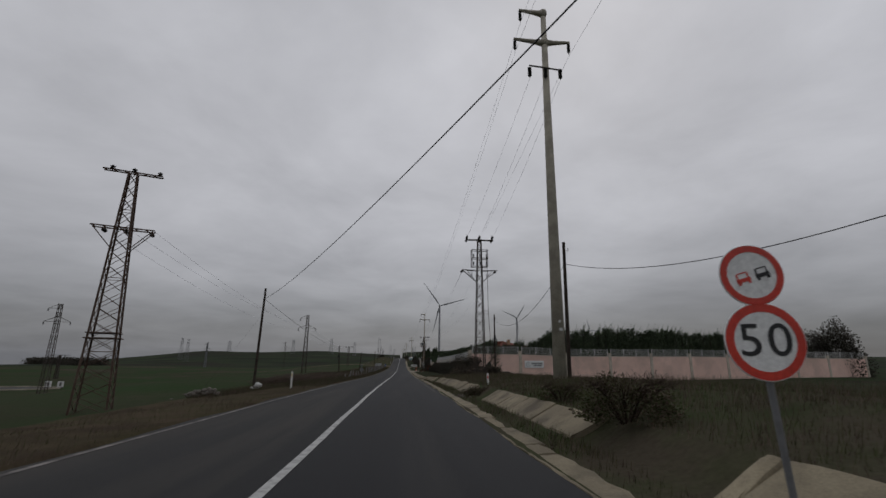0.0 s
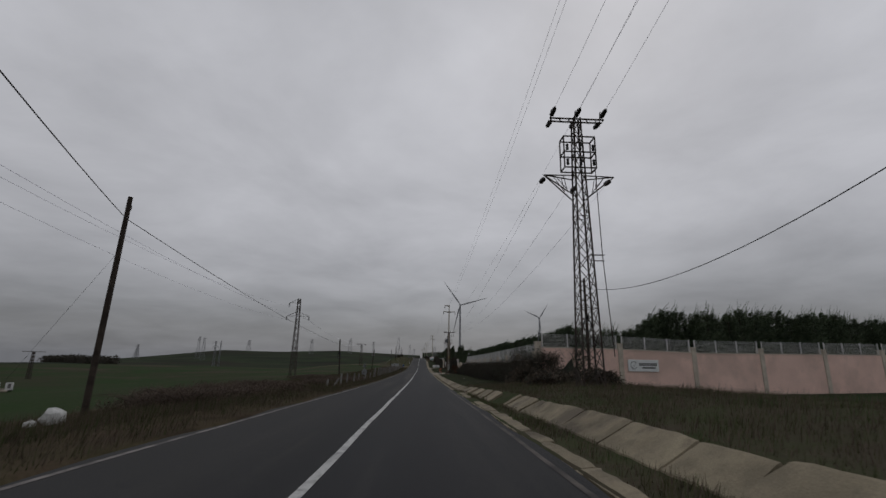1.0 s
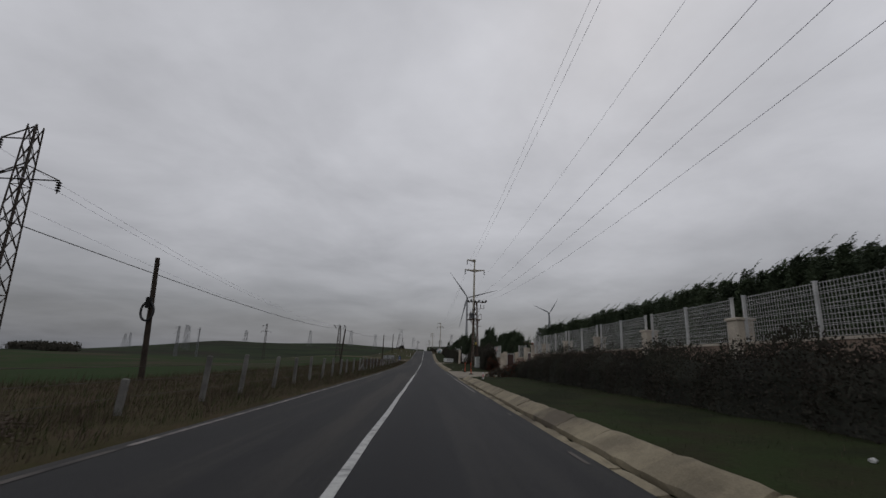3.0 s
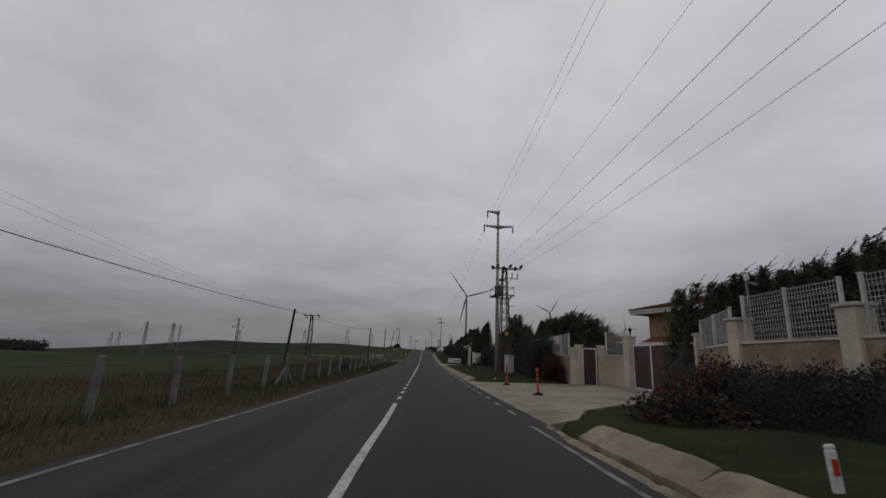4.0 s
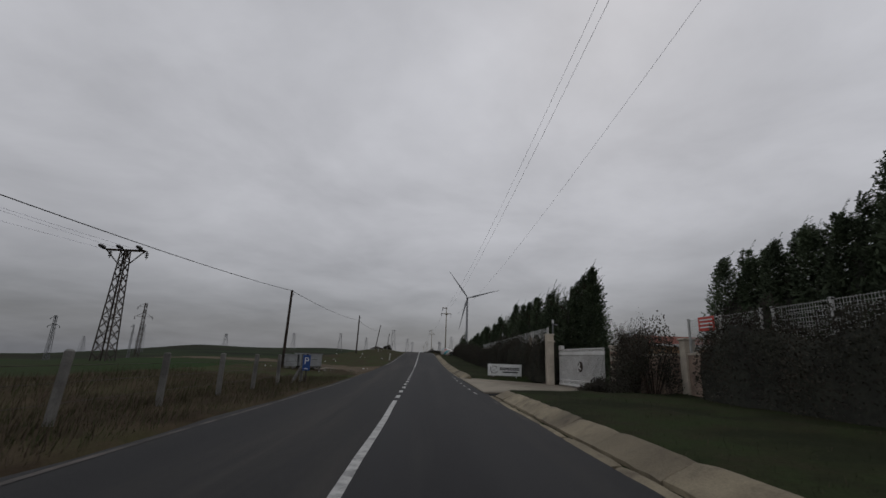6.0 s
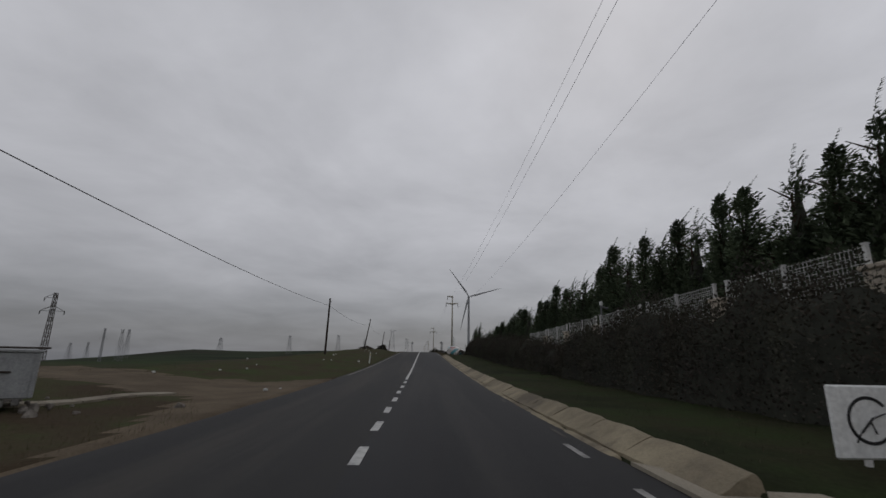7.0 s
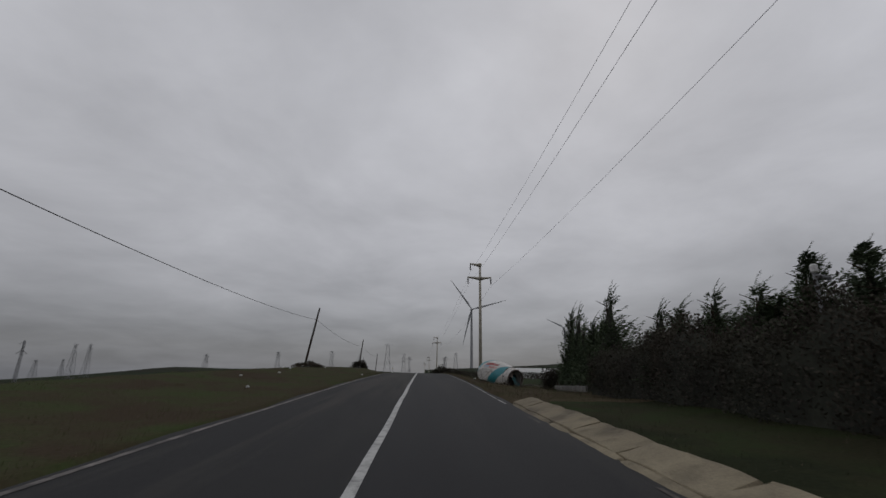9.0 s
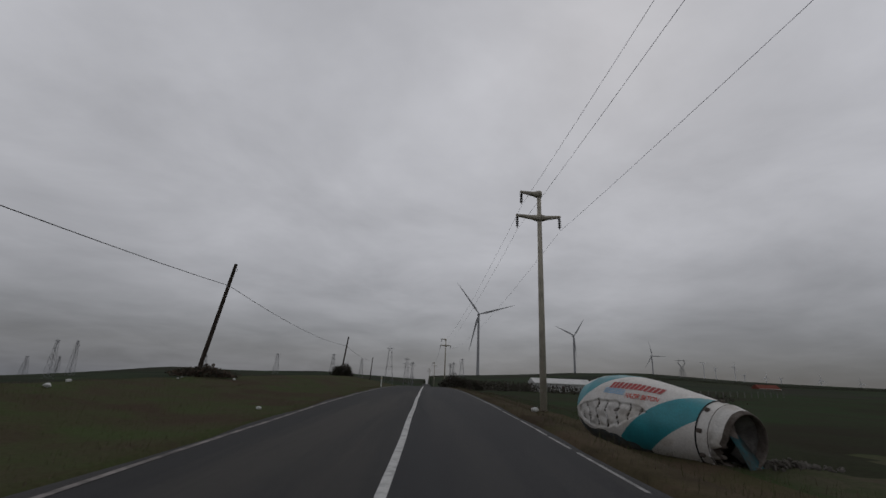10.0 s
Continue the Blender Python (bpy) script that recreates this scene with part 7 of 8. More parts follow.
def hedge(name, label, y0, y1, x_of, width, top_of, per_m, seed, mats=HEDGE, red=0.0):
    """An unclipped hedge along the road: leaves round an uneven body."""
    g = np.random.default_rng(seed)
    n = int((y1 - y0) * per_m)
    y = g.uniform(y0, y1, n)
    zb = np.minimum(road_z(y), land(x_of(y), y))
    swell = lambda v: 1 + 0.13 * np.sin(v * 1.13 + seed) + 0.10 * np.sin(v * 2.9 + 2 * seed) + 0.06 * np.sin(v * 6.3)
    top = top_of(y) * swell(y) + g.normal(0, 0.07, n)
    a = g.uniform(0, np.pi, n)
    rr_ = np.sqrt(g.uniform(0.45, 1.05, n))
    xx = x_of(y) - np.cos(a) * width * rr_ * (1 + 0.22 * np.sin(y * 1.9 + seed) + 0.12 * np.sin(y * 4.7))
    zz = zb + 0.1 + np.maximum(0.02, np.sin(a) ** 0.6 * rr_ * top)
    zz = np.where(g.uniform(0, 1, n) < 0.35, zb + 0.1 + g.uniform(0, 1, n) * top * 0.8, zz)
    pts = np.stack([xx, y, zz], 1)
    nb = np.stack([-np.cos(a), np.zeros(n), np.sin(a) + 0.5], 1)
    root = thing(name, pose(0, 0, 0), label, "hedge", kind="stuff")
    slots = (g.uniform(0, 1, n) < red).astype(int) if red else None
    part("leaves", leaf_cloud(pts, 0.065, nb, mats if isinstance(mats, list) else [mats], "leaves", slots, seed), None, root)
    # solid body behind the leaves; the hedge's inner shade is in its colour
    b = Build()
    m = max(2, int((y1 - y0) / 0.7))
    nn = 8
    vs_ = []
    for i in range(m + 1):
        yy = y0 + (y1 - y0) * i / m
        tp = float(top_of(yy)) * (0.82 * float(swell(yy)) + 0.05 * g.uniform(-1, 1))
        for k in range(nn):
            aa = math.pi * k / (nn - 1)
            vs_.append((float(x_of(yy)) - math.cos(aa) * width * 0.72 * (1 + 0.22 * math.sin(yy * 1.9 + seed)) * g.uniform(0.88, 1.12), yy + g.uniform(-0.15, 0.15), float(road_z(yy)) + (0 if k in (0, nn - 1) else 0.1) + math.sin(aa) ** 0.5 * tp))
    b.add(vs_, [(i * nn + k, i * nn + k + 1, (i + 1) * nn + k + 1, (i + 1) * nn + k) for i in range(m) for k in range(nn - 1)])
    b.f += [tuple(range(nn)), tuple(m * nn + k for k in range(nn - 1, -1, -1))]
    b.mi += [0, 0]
    part("inner_twigs", b, FOLIAGE_SHADE, root)
    ge = np.random.default_rng(seed + 9)
    ne = 2600
    ye = np.where(ge.uniform(0, 1, ne) < 0.5, y0 - 0.02, y1 + 0.02)
    ae, re_ = ge.uniform(0, np.pi, ne), np.sqrt(ge.uniform(0, 1, ne))
    pe = np.stack([x_of(ye) - np.cos(ae) * width * re_, ye, np.minimum(road_z(ye), land(x_of(ye), ye)) + 0.05 + np.sin(ae) ** 0.6 * re_ * top_of(ye)], 1)
    be = np.stack([0 * ye, np.sign(ye - (y0 + y1) / 2), 0.2 + 0 * ye], 1)
    part("end_leaves", leaf_cloud(pe, 0.075, be, [HEDGE], "end_leaves", None, seed + 9), None, root)
    # long shoots along the top
    gs = np.random.default_rng(seed + 5)
    k = int((y1 - y0) * 5)
    y2 = gs.uniform(y0, y1, k)
    base = np.stack([x_of(y2) + gs.normal(0, width * 0.3, k), y2, road_z(y2) + top_of(y2) * 0.85], 1)
    tip = base + np.stack([gs.normal(0.12, 0.15, k), gs.normal(0, 0.12, k), gs.uniform(0.25, 0.75, k)], 1)
    w = np.tile(np.array([[0.012, 0.004, 0]]), (k, 1))
    verts = np.stack([base - w, base + w, tip], 1).reshape(-1, 3)
    part("shoots", card_mesh("shoots", verts, np.arange(3 * k).reshape(-1, 3), BARK), None, root)


hedge("hedge", "tall dark unclipped hedge hiding the roadside garden wall", 60.5, 116.3, lambda y: 9.15 + 0 * y, 0.95, lambda y: np.interp(y, [60, 64, 75, 90, 104, 108.5, 111.5, 114.5, 116.3], [1.75, 1.8, 1.85, 1.8, 1.85, 1.75, 1.45, 1.15, 0.85]), 3200, 41)
hedge("hedge", "dark overgrown hedge behind the transformer tower", 133.6, 172.0, lambda y: np.interp(y, [133, 143, 145, 149, 151, 172], [9.25, 9.7, 10.1, 10.2, 10.05, 10.9]), 0.62, lambda y: np.interp(y, [133, 135, 137, 140, 146, 152, 172], [1.3, 1.9, 2.6, 3.0, 3.2, 3.1, 2.7]), 2600, 42)
hedge("hedge", "long dark hedge in front of the stone-faced wall", 185.45, 252.0, lambda y: np.interp(y, [185.4, 187.6, 190.5, 200, 256], [8.75, 8.55, 8.0, 7.9, 7.9]), 0.8, lambda y: np.interp(y, [187, 190, 198, 201, 203, 204.4, 205, 206.2, 206.8, 207.3, 207.8, 208.5, 209.5, 211.5, 213, 215, 217, 220, 246, 252], [2.7, 2.75, 2.7, 2.35, 2.1, 1.9, 1.45, 1.4, 1.9, 1.5, 1.4, 1.75, 2.0, 2.0, 1.9, 2.0, 2.15, 2.2, 2.1, 1.5]), 3200, 43)


def shrub(x, y, r, h, n, label, seed, mats=HEDGE, red=0.0, size=0.10, twigs=0, twig_mat=None):
    g = np.random.default_rng(seed)
    n = int(n * 1.8)
    v = g.normal(0, 1, (n, 3))
    v /= np.linalg.norm(v, axis=1, keepdims=True)
    lump = 1 + 0.22 * np.sin(v[:, 0] * 5 + seed) * np.cos(v[:, 1] * 4) + 0.15 * np.sin(v[:, 2] * 7)
    rad = lump * g.uniform(0.4, 1.08, n) ** 0.5
    v[:, 2] = np.abs(v[:, 2])
    pts = np.stack([v[:, 0] * r * rad, v[:, 1] * r * rad, v[:, 2] * h * rad], 1)
    root = thing("shrub", pose(x, y, gz(x, y)), label, "shrub")
    slots = (g.uniform(0, 1, n) < red).astype(int) if red else None
    part("leaves", leaf_cloud(pts, size, v * 0.8 + np.array([0, 0, 0.3]), mats if isinstance(mats, list) else [mats], "leaves", slots, seed), None, root)
    st_ = Build()
    for k in range(9):
        a = k * 0.7
        st_.tube([(0.05 * math.cos(a), 0.05 * math.sin(a), -0.1), (r * 0.4 * math.cos(a), r * 0.4 * math.sin(a), h * 0.5), (r * 0.75 * math.cos(a), r * 0.75 * math.sin(a), h * 0.85)], [0.03, 0.02, 0.006], 5)
    part("stem", st_, BARK, root)
    if twigs:
        tw = Build()
        for k in range(twigs):
            a, e = g.uniform(0, 6.28), g.uniform(0.55, 1.0)
            p0 = Vector((r * 0.45 * e * math.cos(a), r * 0.45 * e * math.sin(a), h * g.uniform(0.35, 0.7)))
            p2 = Vector((r * g.uniform(0.6, 1.25) * math.cos(a) + 0.15, r * g.uniform(0.6, 1.25) * math.sin(a), h * g.uniform(0.75, 1.05)))
            p1 = (p0 + p2) / 2 + Vector((0, 0, 0.12))
            tw.tube([p0, p1, p2], [0.011, 0.008, 0.003], 3, False)
            for q in range(3):
                t0 = p1.lerp(p2, g.uniform(0, 0.9))
                tw.tube([t0, t0 + Vector((g.normal(0.05, 0.12), g.normal(0, 0.12), g.uniform(0.05, 0.22)))], [0.005, 0.002], 3, False)
        part("twig", tw, twig_mat or BARK, root)["kind"] = "stuff"


shrub(8.7, 116.1, 1.3, 1.25, 4500, "dark shrub with red autumn leaves beside the driveway", 51, [HEDGE, RED_LEAF], 0.4, size=0.075)
shrub(7.0, 114.6, 1.1, 0.8, 1200, "low dark shrub at the driveway edge", 52, [HEDGE, RED_LEAF], 0.15)
shrub(9.7, 117.5, 0.9, 1.3, 1500, "dark shrub against the garden wall", 53, [HEDGE, RED_LEAF], 0.25)
shrub(8.95, 132.75, 0.75, 1.35, 3200, "low shrub with rusty red leaves beside the small door", 54, [HEDGE, RED_LEAF], 0.5, size=0.06)
shrub(8.75, 134.2, 0.95, 2.7, 6500, "tall dark shrub between the door and the hedge", 50, size=0.075)
shrub(11.2, 178.5, 1.05, 3.0, 7500, "tall dark shrub beside the white gate", 55, size=0.07, twigs=60)
shrub(11.9, 180.0, 1.05, 3.7, 5200, "thin twiggy shrub against the gate pier", 56, size=0.05, twigs=110)
shrub(10.6, 175.6, 1.6, 2.9, 5200, "broad dark shrub at the edge of the driveway", 57, size=0.08)
shrub(9.55, 178.7, 0.85, 0.6, 4500, "low clipped shrub at the foot of the gate", 58, size=0.06)
shrub(9.1, 177.6, 0.95, 0.6, 4000, "low clipped shrub on the driveway edge", 59, size=0.06)
shrub(5.5, 8.4, 0.85, 0.72, 3500, "scruffy green bush in the roadside ditch", 60, [GRASS, DRY], 0.35, size=0.045, twigs=60)
shrub(5.9, 13.0, 0.6, 0.4, 1300, "scruffy green bush beside the broken slabs", 61, [GRASS, DRY], 0.4, size=0.045, twigs=30)
shrub(4.9, 21.8, 0.6, 0.28, 1500, "weeds growing out of the ditch", 62, [GRASS, DRY], 0.6, size=0.045, twigs=25)
shrub(-12.4, 331.0, 1.5, 1.7, 3000, "round dark bush at the foot of the leaning pole", 63, size=0.14)
shrub(-12.0, 286.0, 1.5, 0.5, 1800, "low brambles round the leaning pole", 64, [DRY, HEDGE], 0.4, size=0.1)
shrub(4.6, 330.0, 2.2, 1.6, 1600, "dark bushes by the road over the crest", 65, size=0.2)
shrub(7.5, 340.0, 2.6, 1.7, 1600, "dark bushes by the far road", 66, size=0.2)
for k, (x, y, r, h) in enumerate(((10.0, 56.0, 1.4, 1.1), (9.0, 59.5, 1.3, 1.5), (12.5, 57.5, 1.3, 1.0), (11.0, 50.0, 1.0, 0.8), (14.5, 58.9, 0.8, 0.6), (8.3, 51.5, 0.9, 0.6))):
    shrub(x, y, r, h, 1500, "dark leafless tangle of bramble by the wall", 70 + k, [HEDGE, DRY], 0.35)


shrub(79.0, 77.3, 4.5, 8.6, 9000, "large dark rounded evergreen tree at the end of the wall", 69, size=0.26)
shrub(9.0, 262.6, 0.9, 1.3, 2500, "leafy dark shrub at the end of the low wall", 68, size=0.09)
shrub(9.4, 61.2, 1.4, 2.6, 9000, "tall dark bramble at the corner of the wall", 66, size=0.052, twigs=80)
shrub(10.7, 59.7, 1.2, 2.5, 8000, "dark bramble thicket against the pink wall", 67, size=0.055, twigs=60)
# leafless brown brush behind the left verge
br = random.Random(77)
for k in range(7):
    shrub(br.uniform(-8.6, -6.3), 148.5 + 1.7 * k, br.uniform(0.8, 1.3), br.uniform(0.7, 1.05), 1800, "leafless brown bramble behind the field fence", 340 + k, [BRUSH, DRY], 0.35, size=0.05, twigs=40, twig_mat=BRUSH)
for k in range(26):
    x, y = br.uniform(-13, -6.8), br.uniform(42, 88)
    shrub(x, y, br.uniform(1.1, 2.2), br.uniform(0.5, 0.85) * (1 - 0.55 * float(step(58, 68, y))), 2600, "tangle of brown leafless brush behind the verge", 300 + k, [BRUSH, DRY], 0.35, size=0.055, twigs=24, twig_mat=BRUSH)

# ---- grass and weeds ----
def blades(n, xf, yf, hmin, hmax, mats, name, label, seed, wide=0.006, lean=0.35, avoid=None, slots_p=0.0):
    g = np.random.default_rng(seed)
    x, y = xf(g, n), yf(g, n)
    keep = np.ones(n, bool)
    if avoid is not None:
        keep = ~avoid(x, y)
    x, y = x[keep], y[keep]
    n = len(x)
    z = land(x, y) - 0.02
    clump = 0.55 + 0.45 * np.sin(x * 1.9 + 3 * np.sin(y * 0.31)) * np.sin(y * 1.3)
    h = (hmin + (hmax - hmin) * g.uniform(0, 1, n) ** 1.6) * (0.6 + 0.7 * clump)
    a = g.uniform(0, 2 * np.pi, n)
    base = np.stack([x, y, z], 1)
    tip = base + np.stack([np.cos(a) * lean * h + 0.15 * h, np.sin(a) * lean * h, h], 1)
    w = np.stack([-np.sin(a), np.cos(a), np.zeros(n)], 1) * (wide * (0.6 + h))[:, None]
    verts = np.stack([base - w, base + w, tip], 1).reshape(-1, 3)
    slots = (g.uniform(0, 1, n) < slots_p).astype(int)
    ob = new(name, card_mesh(name, verts, np.arange(3 * n).reshape(-1, 3), mats, slots))
    return tagged(ob, label, "grass", kind="stuff")


in_slab = lambda x, y: ((x > 3.3) & (x < slab_x(y) + 0.6) & (y < 248.5) & (y > 57)) | ((x > slab_x(y) - 0.05) & (x < slab_x(y) + 0.75) & (y <= 57)) | ((yards(y) > 0.02) & (x > 0) & (x < 13)) | ((x > 3.4) & (x < 3.95) & (y < 57) & (np.sin(y * 2.3) + np.sin(x * 31 + y * 5) > -0.4))
on_track = lambda x, y: (np.abs(y - (198.5 + 0.12 * (-x - 4))) < 1.9 + 5.5 * np.exp((np.minimum(x, 0) + 3.4) / 2.2) + 0.9 * np.sin(x * 2.7 + y))
behind_fence = lambda x, y: on_track(x, y) | ((x > -5.4) & (np.sin(y * 3.1 + x * 5) > -0.3))
blades(70000, lambda g, n: -3.5 - 6.0 * g.uniform(0, 1, n) ** 1.5, lambda g, n: g.uniform(-3, 184, n), 0.04, 0.20, [GRASS, DRY], "grass_verge", "rough brown and green grass on the verge", 101, avoid=on_track, slots_p=0.68)
blades(70000, lambda g, n: -3.5 - 11 * g.uniform(0, 1, n) ** 1.3, lambda g, n: g.uniform(184, 300, n), 0.03, 0.13, [GRASS, DRY], "bank_grass", "short green and brown grass on the bank", 107, avoid=on_track, slots_p=0.4)
blades(80000, lambda g, n: 3.5 + 5.5 * g.uniform(0, 1, n), lambda g, n: g.uniform(57, 262, n), 0.03, 0.11, [LAWN_GRASS, DRY], "mown_verge", "short green grass between the ditch and the hedge", 102, avoid=in_slab, slots_p=0.12)
blades(90000, lambda g, n: 3.95 + 9.5 * g.uniform(0, 1, n), lambda g, n: g.uniform(0, 60, n), 0.05, 0.26, [GRASS, DRY], "rough_grass", "rough grass and dead stalks beside the ditch", 103, 0.009, avoid=in_slab, slots_p=0.45)
blades(30000, lambda g, n: 3.35 + 5.5 * g.uniform(0, 1, n), lambda g, n: g.uniform(249, 320, n), 0.04, 0.24, [GRASS, DRY], "crest_grass", "brown and green roadside grass near the crest", 104, slots_p=0.55)
blades(90000, lambda g, n: -5.0 - 7.5 * g.uniform(0, 1, n) ** 0.8, lambda g, n: 32 + 149 * g.uniform(0, 1, n) ** 1.25, 0.08, 0.46, [DRY, GRASS], "dry_weeds", "dead brown weeds along the field fence", 105, 0.008, 0.3, behind_fence, 0.5)
blades(60000, lambda g, n: -3.55 - 3.2 * g.uniform(0, 1, n) ** 0.8, lambda g, n: 30 + 154 * g.uniform(0, 1, n), 0.06, 0.32, [DRY, GRASS], "verge_weeds", "low dead brown weeds between the asphalt and the fence", 108, 0.009, 0.4, on_track, 0.5)
blades(26000, lambda g, n: 5.4 + 14 * g.uniform(0, 1, n), lambda g, n: g.uniform(8, 60, n), 0.10, 0.42, [DRY, GRASS], "dry_weeds", "dead brown weeds on the bank by the poles", 106, 0.006, 0.3, in_slab, 0.2)


blades(9000, lambda g, n: 3.85 + 0.85 * g.uniform(0, 1, n), lambda g, n: g.uniform(4, 57, n), 0.05, 0.22, [GRASS, DRY], "ditch_weeds", "green weeds growing in the broken ditch", 109, 0.012, 0.5, lambda x, y: (np.sin(y * 0.9) + 0.6 * np.sin(y * 2.3 + 1) < 0.1) | (x > slab_x(y) + 0.05), 0.3)


# ---- wind turbines ----
def turbine(x, y, hub, zb, blade_l, angles, yaw=0, label="white three-bladed wind turbine on the ridge", thick=1.0, mat=TURBINE):
    root = thing("wind_turbine", pose(x, y, zb, 0, 0, yaw), label, "wind turbine", "wind turbines")
    h = hub - zb
    part("tower", Build().tube([(0, 0, 0), (0, 0, h)], [2.6 * thick, 1.6 * thick], 16), mat, root)
    part("nacelle", Build().box((0, 2.5, h + 0.8), (3.6 * thick, 10, 3.8 * thick), 0.8), mat, root)
    part("hub", Build().lathe([(0.2, 0), (1.6 * thick, 0.4), (1.9 * thick, 1.8), (1.2 * thick, 3.2), (0.2, 3.8)], 14, Matrix.Translation((0, -2, h + 0.6)) @ pose(0, 0, 0, 90)), mat, root)
    for ang in angles:
        c, s = math.cos(radians(ang)), math.sin(radians(ang))
        m = Matrix(((s, 0, c, 0), (0, 1, 0, -3.4), (-c, 0, s, h + 0.6), (0, 0, 0, 1)))
        b = Build()
        vs_ = []
        for f_, wd in ((0.0, 1.6), (0.06, 1.7), (0.2, 3.6), (0.5, 2.3), (0.85, 1.1), (1.0, 0.25)):
            for sx, sy in ((-0.35, 0), (0.1, 0.22), (0.65, 0), (0.1, -0.22)):
                vs_.append(m @ Vector((sx * wd * thick, sy * min(wd, 1.7) * thick, blade_l * f_)))
        b.add(vs_, [(i * 4 + k, i * 4 + (k + 1) % 4, i * 4 + 4 + (k + 1) % 4, i * 4 + 4 + k) for i in range(5) for k in range(4)] + [(3, 2, 1, 0), (20, 21, 22, 23)])
        part("blade", b, mat, root)


turbine(84.5, 1042, 124, gz(84, 1042) - 1, 66, (126, 16, 256))
turbine(324, 1277, 122, gz(324, 1277) - 1, 46, (155, 58, 275))
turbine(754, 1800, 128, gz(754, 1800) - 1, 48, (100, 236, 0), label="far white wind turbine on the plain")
for az, el, blade_l, turns in ((31.04, 3.49, 22, (5, 175, 265)), (32.1, 2.95, 16, (110, 230, 350)), (33.83, 3.12, 26, (92, 185, 300)), (34.6, 2.3, 18, (60, 180, 300)), (36.4, 2.1, 24, (85, 205, 325)), (37.6, 2.0, 18, (30, 150, 270)), (40.68, 1.95, 30, (100, 220, 340)), (43.47, 1.7, 26, (110, 230, 350))):
    tx, ty = 0.5 + 2600 * math.sin(radians(az)), 259 + 2600 * math.cos(radians(az))
    turbine(tx, ty, 2.7 + 2600 * math.tan(radians(el)), gz(tx, ty) - 1, blade_l, turns, label="faint white wind turbine far out on the plain", thick=0.8, mat=TURBINE_HAZE)


# ---- far pylons ----
def pylon(x, y, top, w, style, label="far grey lattice pylon on the horizon"):
    zb = gz(x, y) - 0.5
    h = top - zb
    root = thing("pylon", pose(x, y, zb), label, "pylon", "far pylons")
    t = max(0.06, math.hypot(x, y - 200) * 0.00017)
    lattice(root, 0, h, w, w * 0.25, 7, t * 1.3, t * 0.8, PYLON_HAZE, joined=True)
    b = Build()
    arms = ((0.97, 0.45), (0.85, 0.6), (0.74, 0.5)) if style == 0 else ((0.98, 0.42),) if style == 1 else ((0.9, 0.9), (0.97, 0.6))
    for z, f_ in arms:
        b.beam((-w * f_, 0, h * z), (w * f_, 0, h * z), t * 1.8)
        b.beam((-w * f_, 0, h * z), (0, 0, h * (z + 0.05)), t)
        b.beam((w * f_, 0, h * z), (0, 0, h * (z + 0.05)), t)
    part("crossarm", b, PYLON_HAZE, root)


for x, y, top, w, s_ in ((-301, 665, 27.3, 5, 0), (-260, 591, 22.8, 5, 1), (-386, 1078, 38.6, 9, 0), (-486, 840, 17, 7, 1), (-148, 993, 43.8, 8, 0), (-12, 536, 17.6, 4, 0), (-28.8, 616, 29.4, 7.5, 1), (-205, 900, 36, 7, 0), (-90, 900, 34, 6, 0), (-610, 1050, 24, 7, 1), (40, 800, 34, 6, 0)):
    pylon(x, y, top, w, s_)
def window_pylon(x, y, top, label):
    """A pylon with a narrow waist, a forked head and one long crossarm."""
    zb = gz(x, y) - 0.5
    h = top - zb
    root = thing("pylon", pose(x, y, zb), label, "pylon", "far pylons")
    lattice(root, 0, h * 0.58, 8.0, 2.6, 6, 0.2, 0.14, PYLON_HAZE, joined=True)
    fork = Build()
    for sgn in (-1, 1):
        for dy in (-1.3, 1.3):
            fork.beam((sgn * 1.3, dy, h * 0.58), (sgn * 5.2, dy * 0.5, h * 0.80), 0.3)
            fork.beam((sgn * 5.2, dy * 0.5, h * 0.80), (sgn * 3.6, dy * 0.4, h * 0.93), 0.28)
        for k in range(5):
            fork.beam((sgn * (1.3 + 0.78 * k), -1.2, h * (0.58 + 0.044 * k)), (sgn * (2.0 + 0.78 * k), 1.2, h * (0.60 + 0.044 * k)), 0.16)
        fork.beam((sgn * 3.6, 0, h * 0.93), (sgn * 4.2, 0, h), 0.25)
    part("forked_head", fork, PYLON_HAZE, root)
    arm = Build()
    for dz_ in (0.90, 0.93):
        arm.beam((-9.0, 0, h * 0.915), (9.0, 0, h * 0.915), 0.3) if dz_ < 0.91 else arm.beam((-5, 0, h * dz_), (5, 0, h * dz_), 0.25)
    for k in range(10):
        arm.beam((-5 + k, 0, h * (0.915 if k % 2 else 0.93)), (-4 + k, 0, h * (0.93 if k % 2 else 0.915)), 0.15)
    part("crossarm", arm, PYLON_HAZE, root)


window_pylon(355, 900, 52.5, "far grey pylon with a forked head under the dark sky")
for x, y in ((-6, 455), (-9, 560), (12, 470), (15, 560), (20, 660)):
    pylon(x, y, gz(x, y) + 11, 1.6, 2, "far power line mast beside the road")

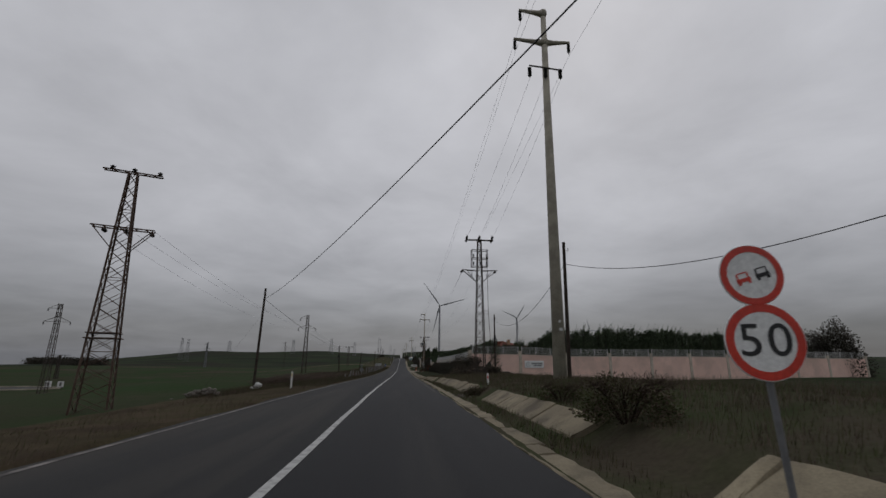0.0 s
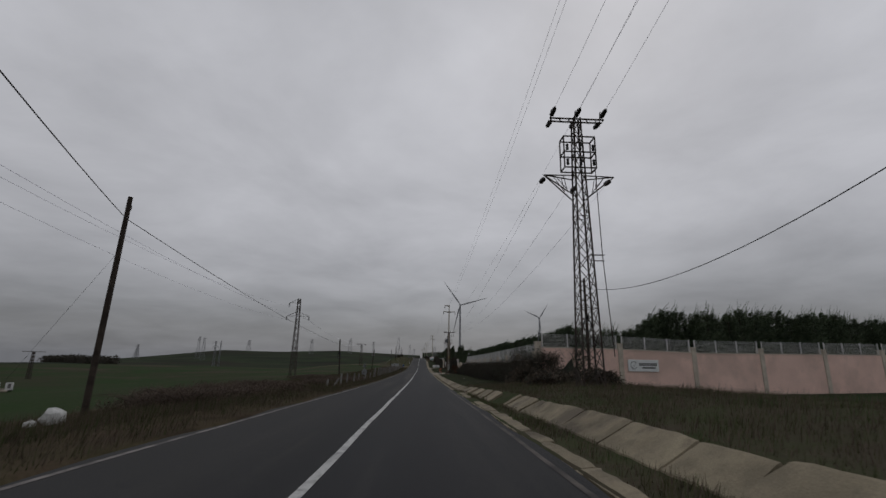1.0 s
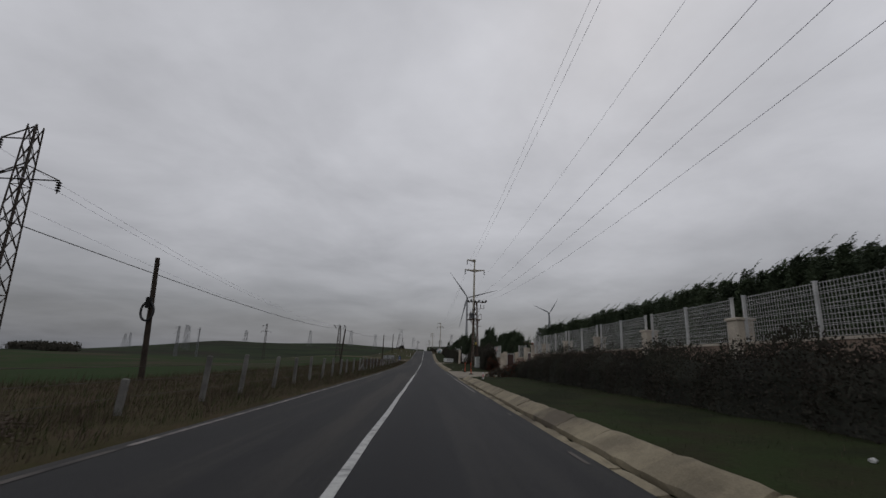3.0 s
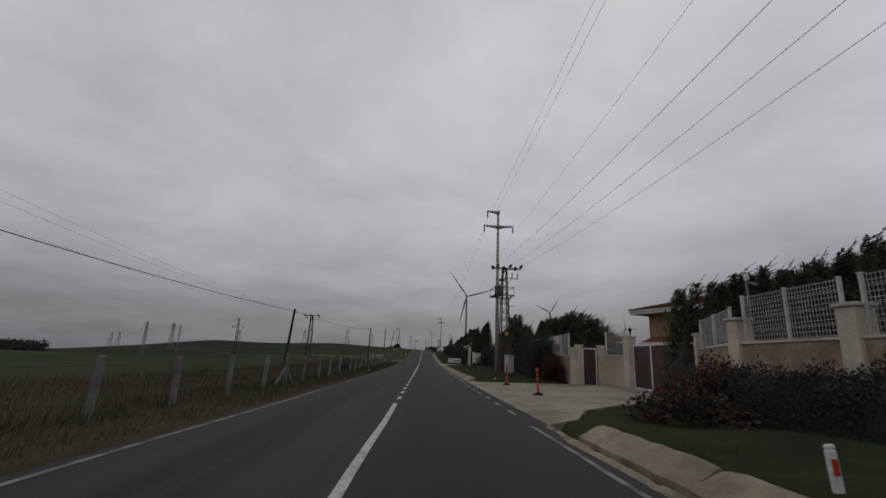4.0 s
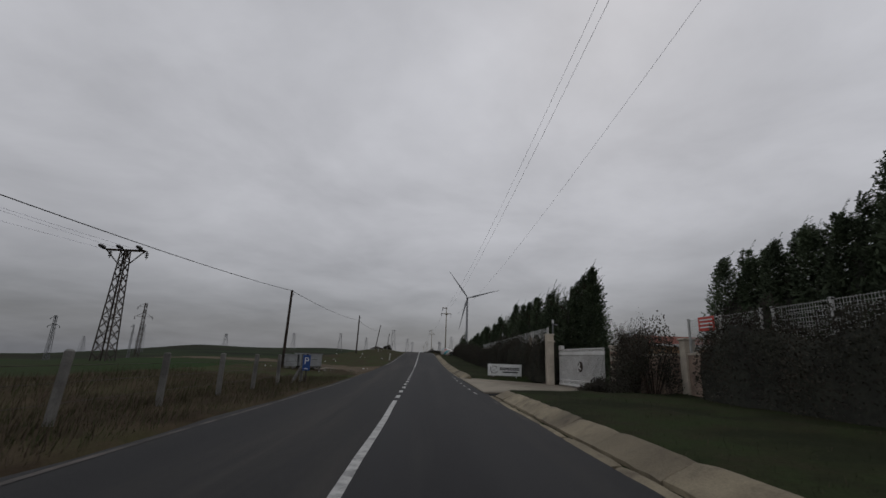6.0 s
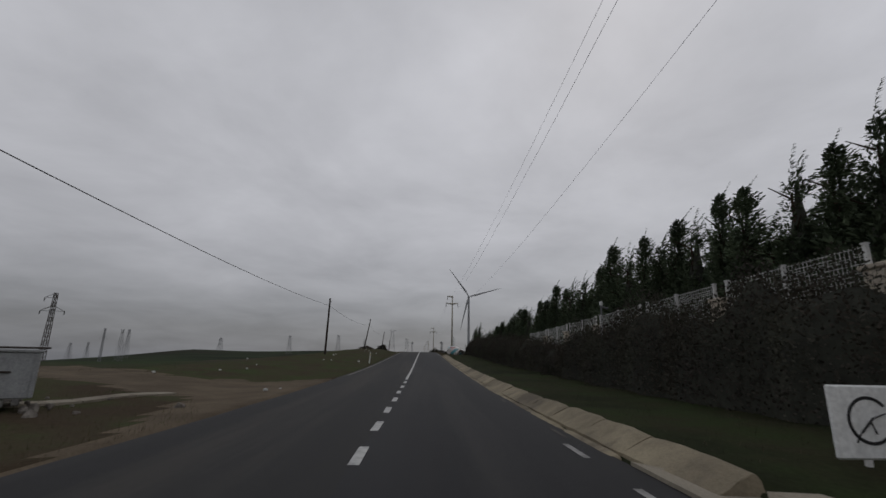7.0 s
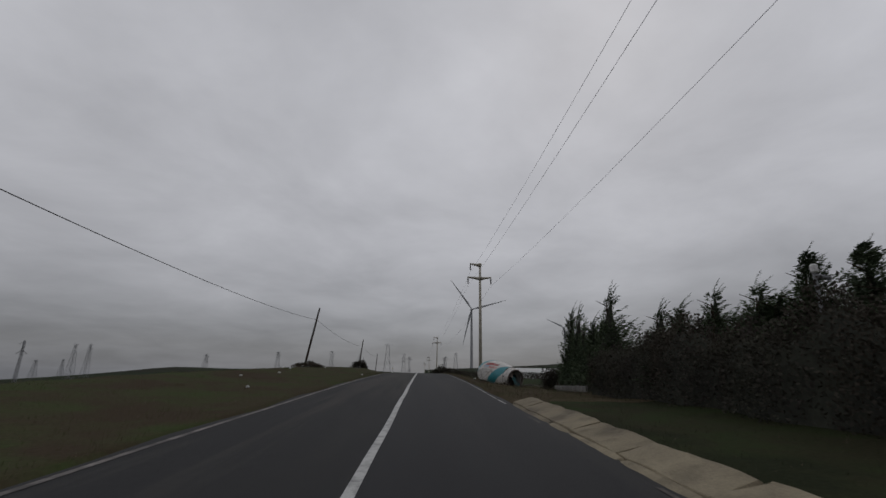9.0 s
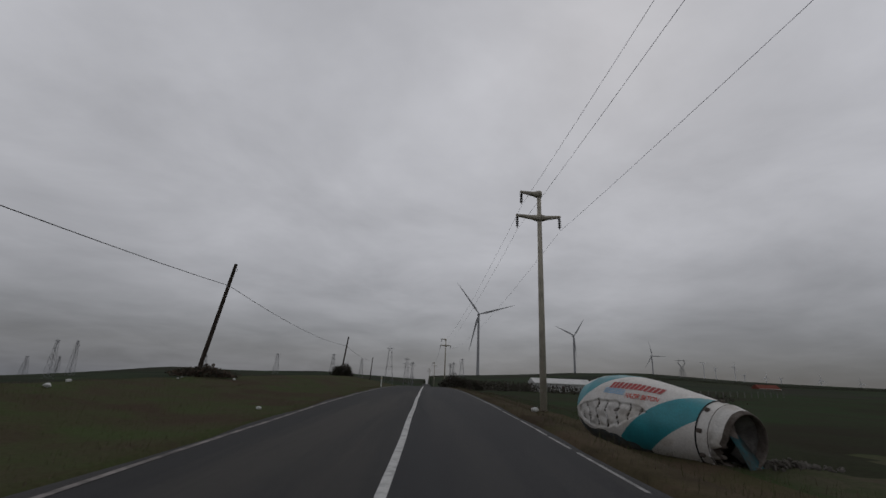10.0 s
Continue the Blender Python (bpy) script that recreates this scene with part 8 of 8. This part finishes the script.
# ---- far woods and field edges ----


def woods(points, h, n, label, seed):
    g = np.random.default_rng(seed)
    (x0, y0), (x1, y1) = points
    n *= 4
    t = g.uniform(0, 1, n)
    x, y = x0 + (x1 - x0) * t + g.normal(0, 1.5, n), y0 + (y1 - y0) * t + g.normal(0, 2.5, n)
    z = land(x, y) + g.uniform(0, 1, n) * h * (0.8 + 0.2 * np.sin(t * 60) + 0.12 * np.sin(t * 143))
    pts = np.stack([x, y, z], 1)
    ob = new("far_woods", leaf_cloud(pts, h * 0.2, np.array([0, 0, 0.5]), [HEDGE], "far_woods", None, seed))
    tagged(ob, label, "woods", kind="stuff")


woods(((-395, 532), (-245, 412)), 6.5, 1800, "dark belt of trees on the plain", 201)
woods(((180, 640), (420, 560)), 2.2, 2600, "dark hedge line under the far ridge", 202)
woods(((14, 395), (75, 430)), 2.6, 2200, "dark scrub behind the fields", 203)
woods(((-90, 430), (-30, 470)), 1.2, 500, "low scrub on the far slope", 204)
woods(((9, 345), (60, 352)), 1.5, 1200, "scrub along the far field edge", 205)
rd = Build()
track_line = ((-150, 120), (-104, 130), (-95, 131.5), (-88, 130.5), (-84, 127))
track_inner = ((-150, 92), (-96, 110), (-88, 116), (-84, 121), (-83, 125))
for (xa, ya), (xb, yb), (xc, yc), (xd, yd) in zip(track_line, track_line[1:], track_inner[1:], track_inner):
    rd.add([(u_, v_, gz(u_, v_) + 0.12) for u_, v_ in ((xa, ya), (xd, yd), (xc, yc), (xb, yb))], [(0, 1, 2, 3)])
side_road = tagged(part("side_road", rd, SIDE_ASPHALT), "worn grey side road bending away between pale kerbs", "road", kind="structure")
for edge in (track_line, track_inner):
    part("kerb", Build().tube([(u_, v_, gz(u_, v_) + 0.15) for u_, v_ in edge], 0.28, 6, False), YARD, side_road)
for bx, by in ((-87.6, 127.6), (-84.0, 126.6)):
    board = thing("field_board", pose(bx, by, gz(bx, by) - 0.1, 0, 0, 30), "small white board on two legs beside the side track", "sign", "field boards")
    part("panel", Build().box((0, 0, 1.15), (1.3, 0.08, 1.5), 0.02), WHITE, board)
    part("stripe", Build().box((0, -0.06, 1.2), (0.5, 0.03, 0.9), 0.0), POST_CONCRETE, board)
    for sx in (-1, 1):
        part("leg", Build().box((sx * 0.5, 0, 0.2), (0.08, 0.08, 0.6), 0.01), STEEL, board)
tm = thing("pylon", pose(-113.4, 167.3, gz(-113.4, 167.3) - 0.3), "dark power mast with one flat crossarm in the valley", "pylon", "far pylons")
HT = 1.6 - gz(-113.4, 167.3) + 0.3
lattice(tm, 0, HT, 1.0, 0.5, 8, 0.12, 0.07, STEEL, joined=True)
flat_arm(tm, HT, 3.2, STEEL, w=0.14)
far_posts = thing("far_fence", pose(0, 0, 0), "distant row of pale fence posts across the field", "fence")
fpm = Build().box((0, 0, 0.7), (0.16, 0.16, 1.6), 0.02).mesh("post", POST_CONCRETE)
for k in range(34):
    x, y = 14 + 2.6 * k, 352 + 1.1 * k
    o = part("post", fpm, None, far_posts)
    o.location = (x, y, gz(x, y))
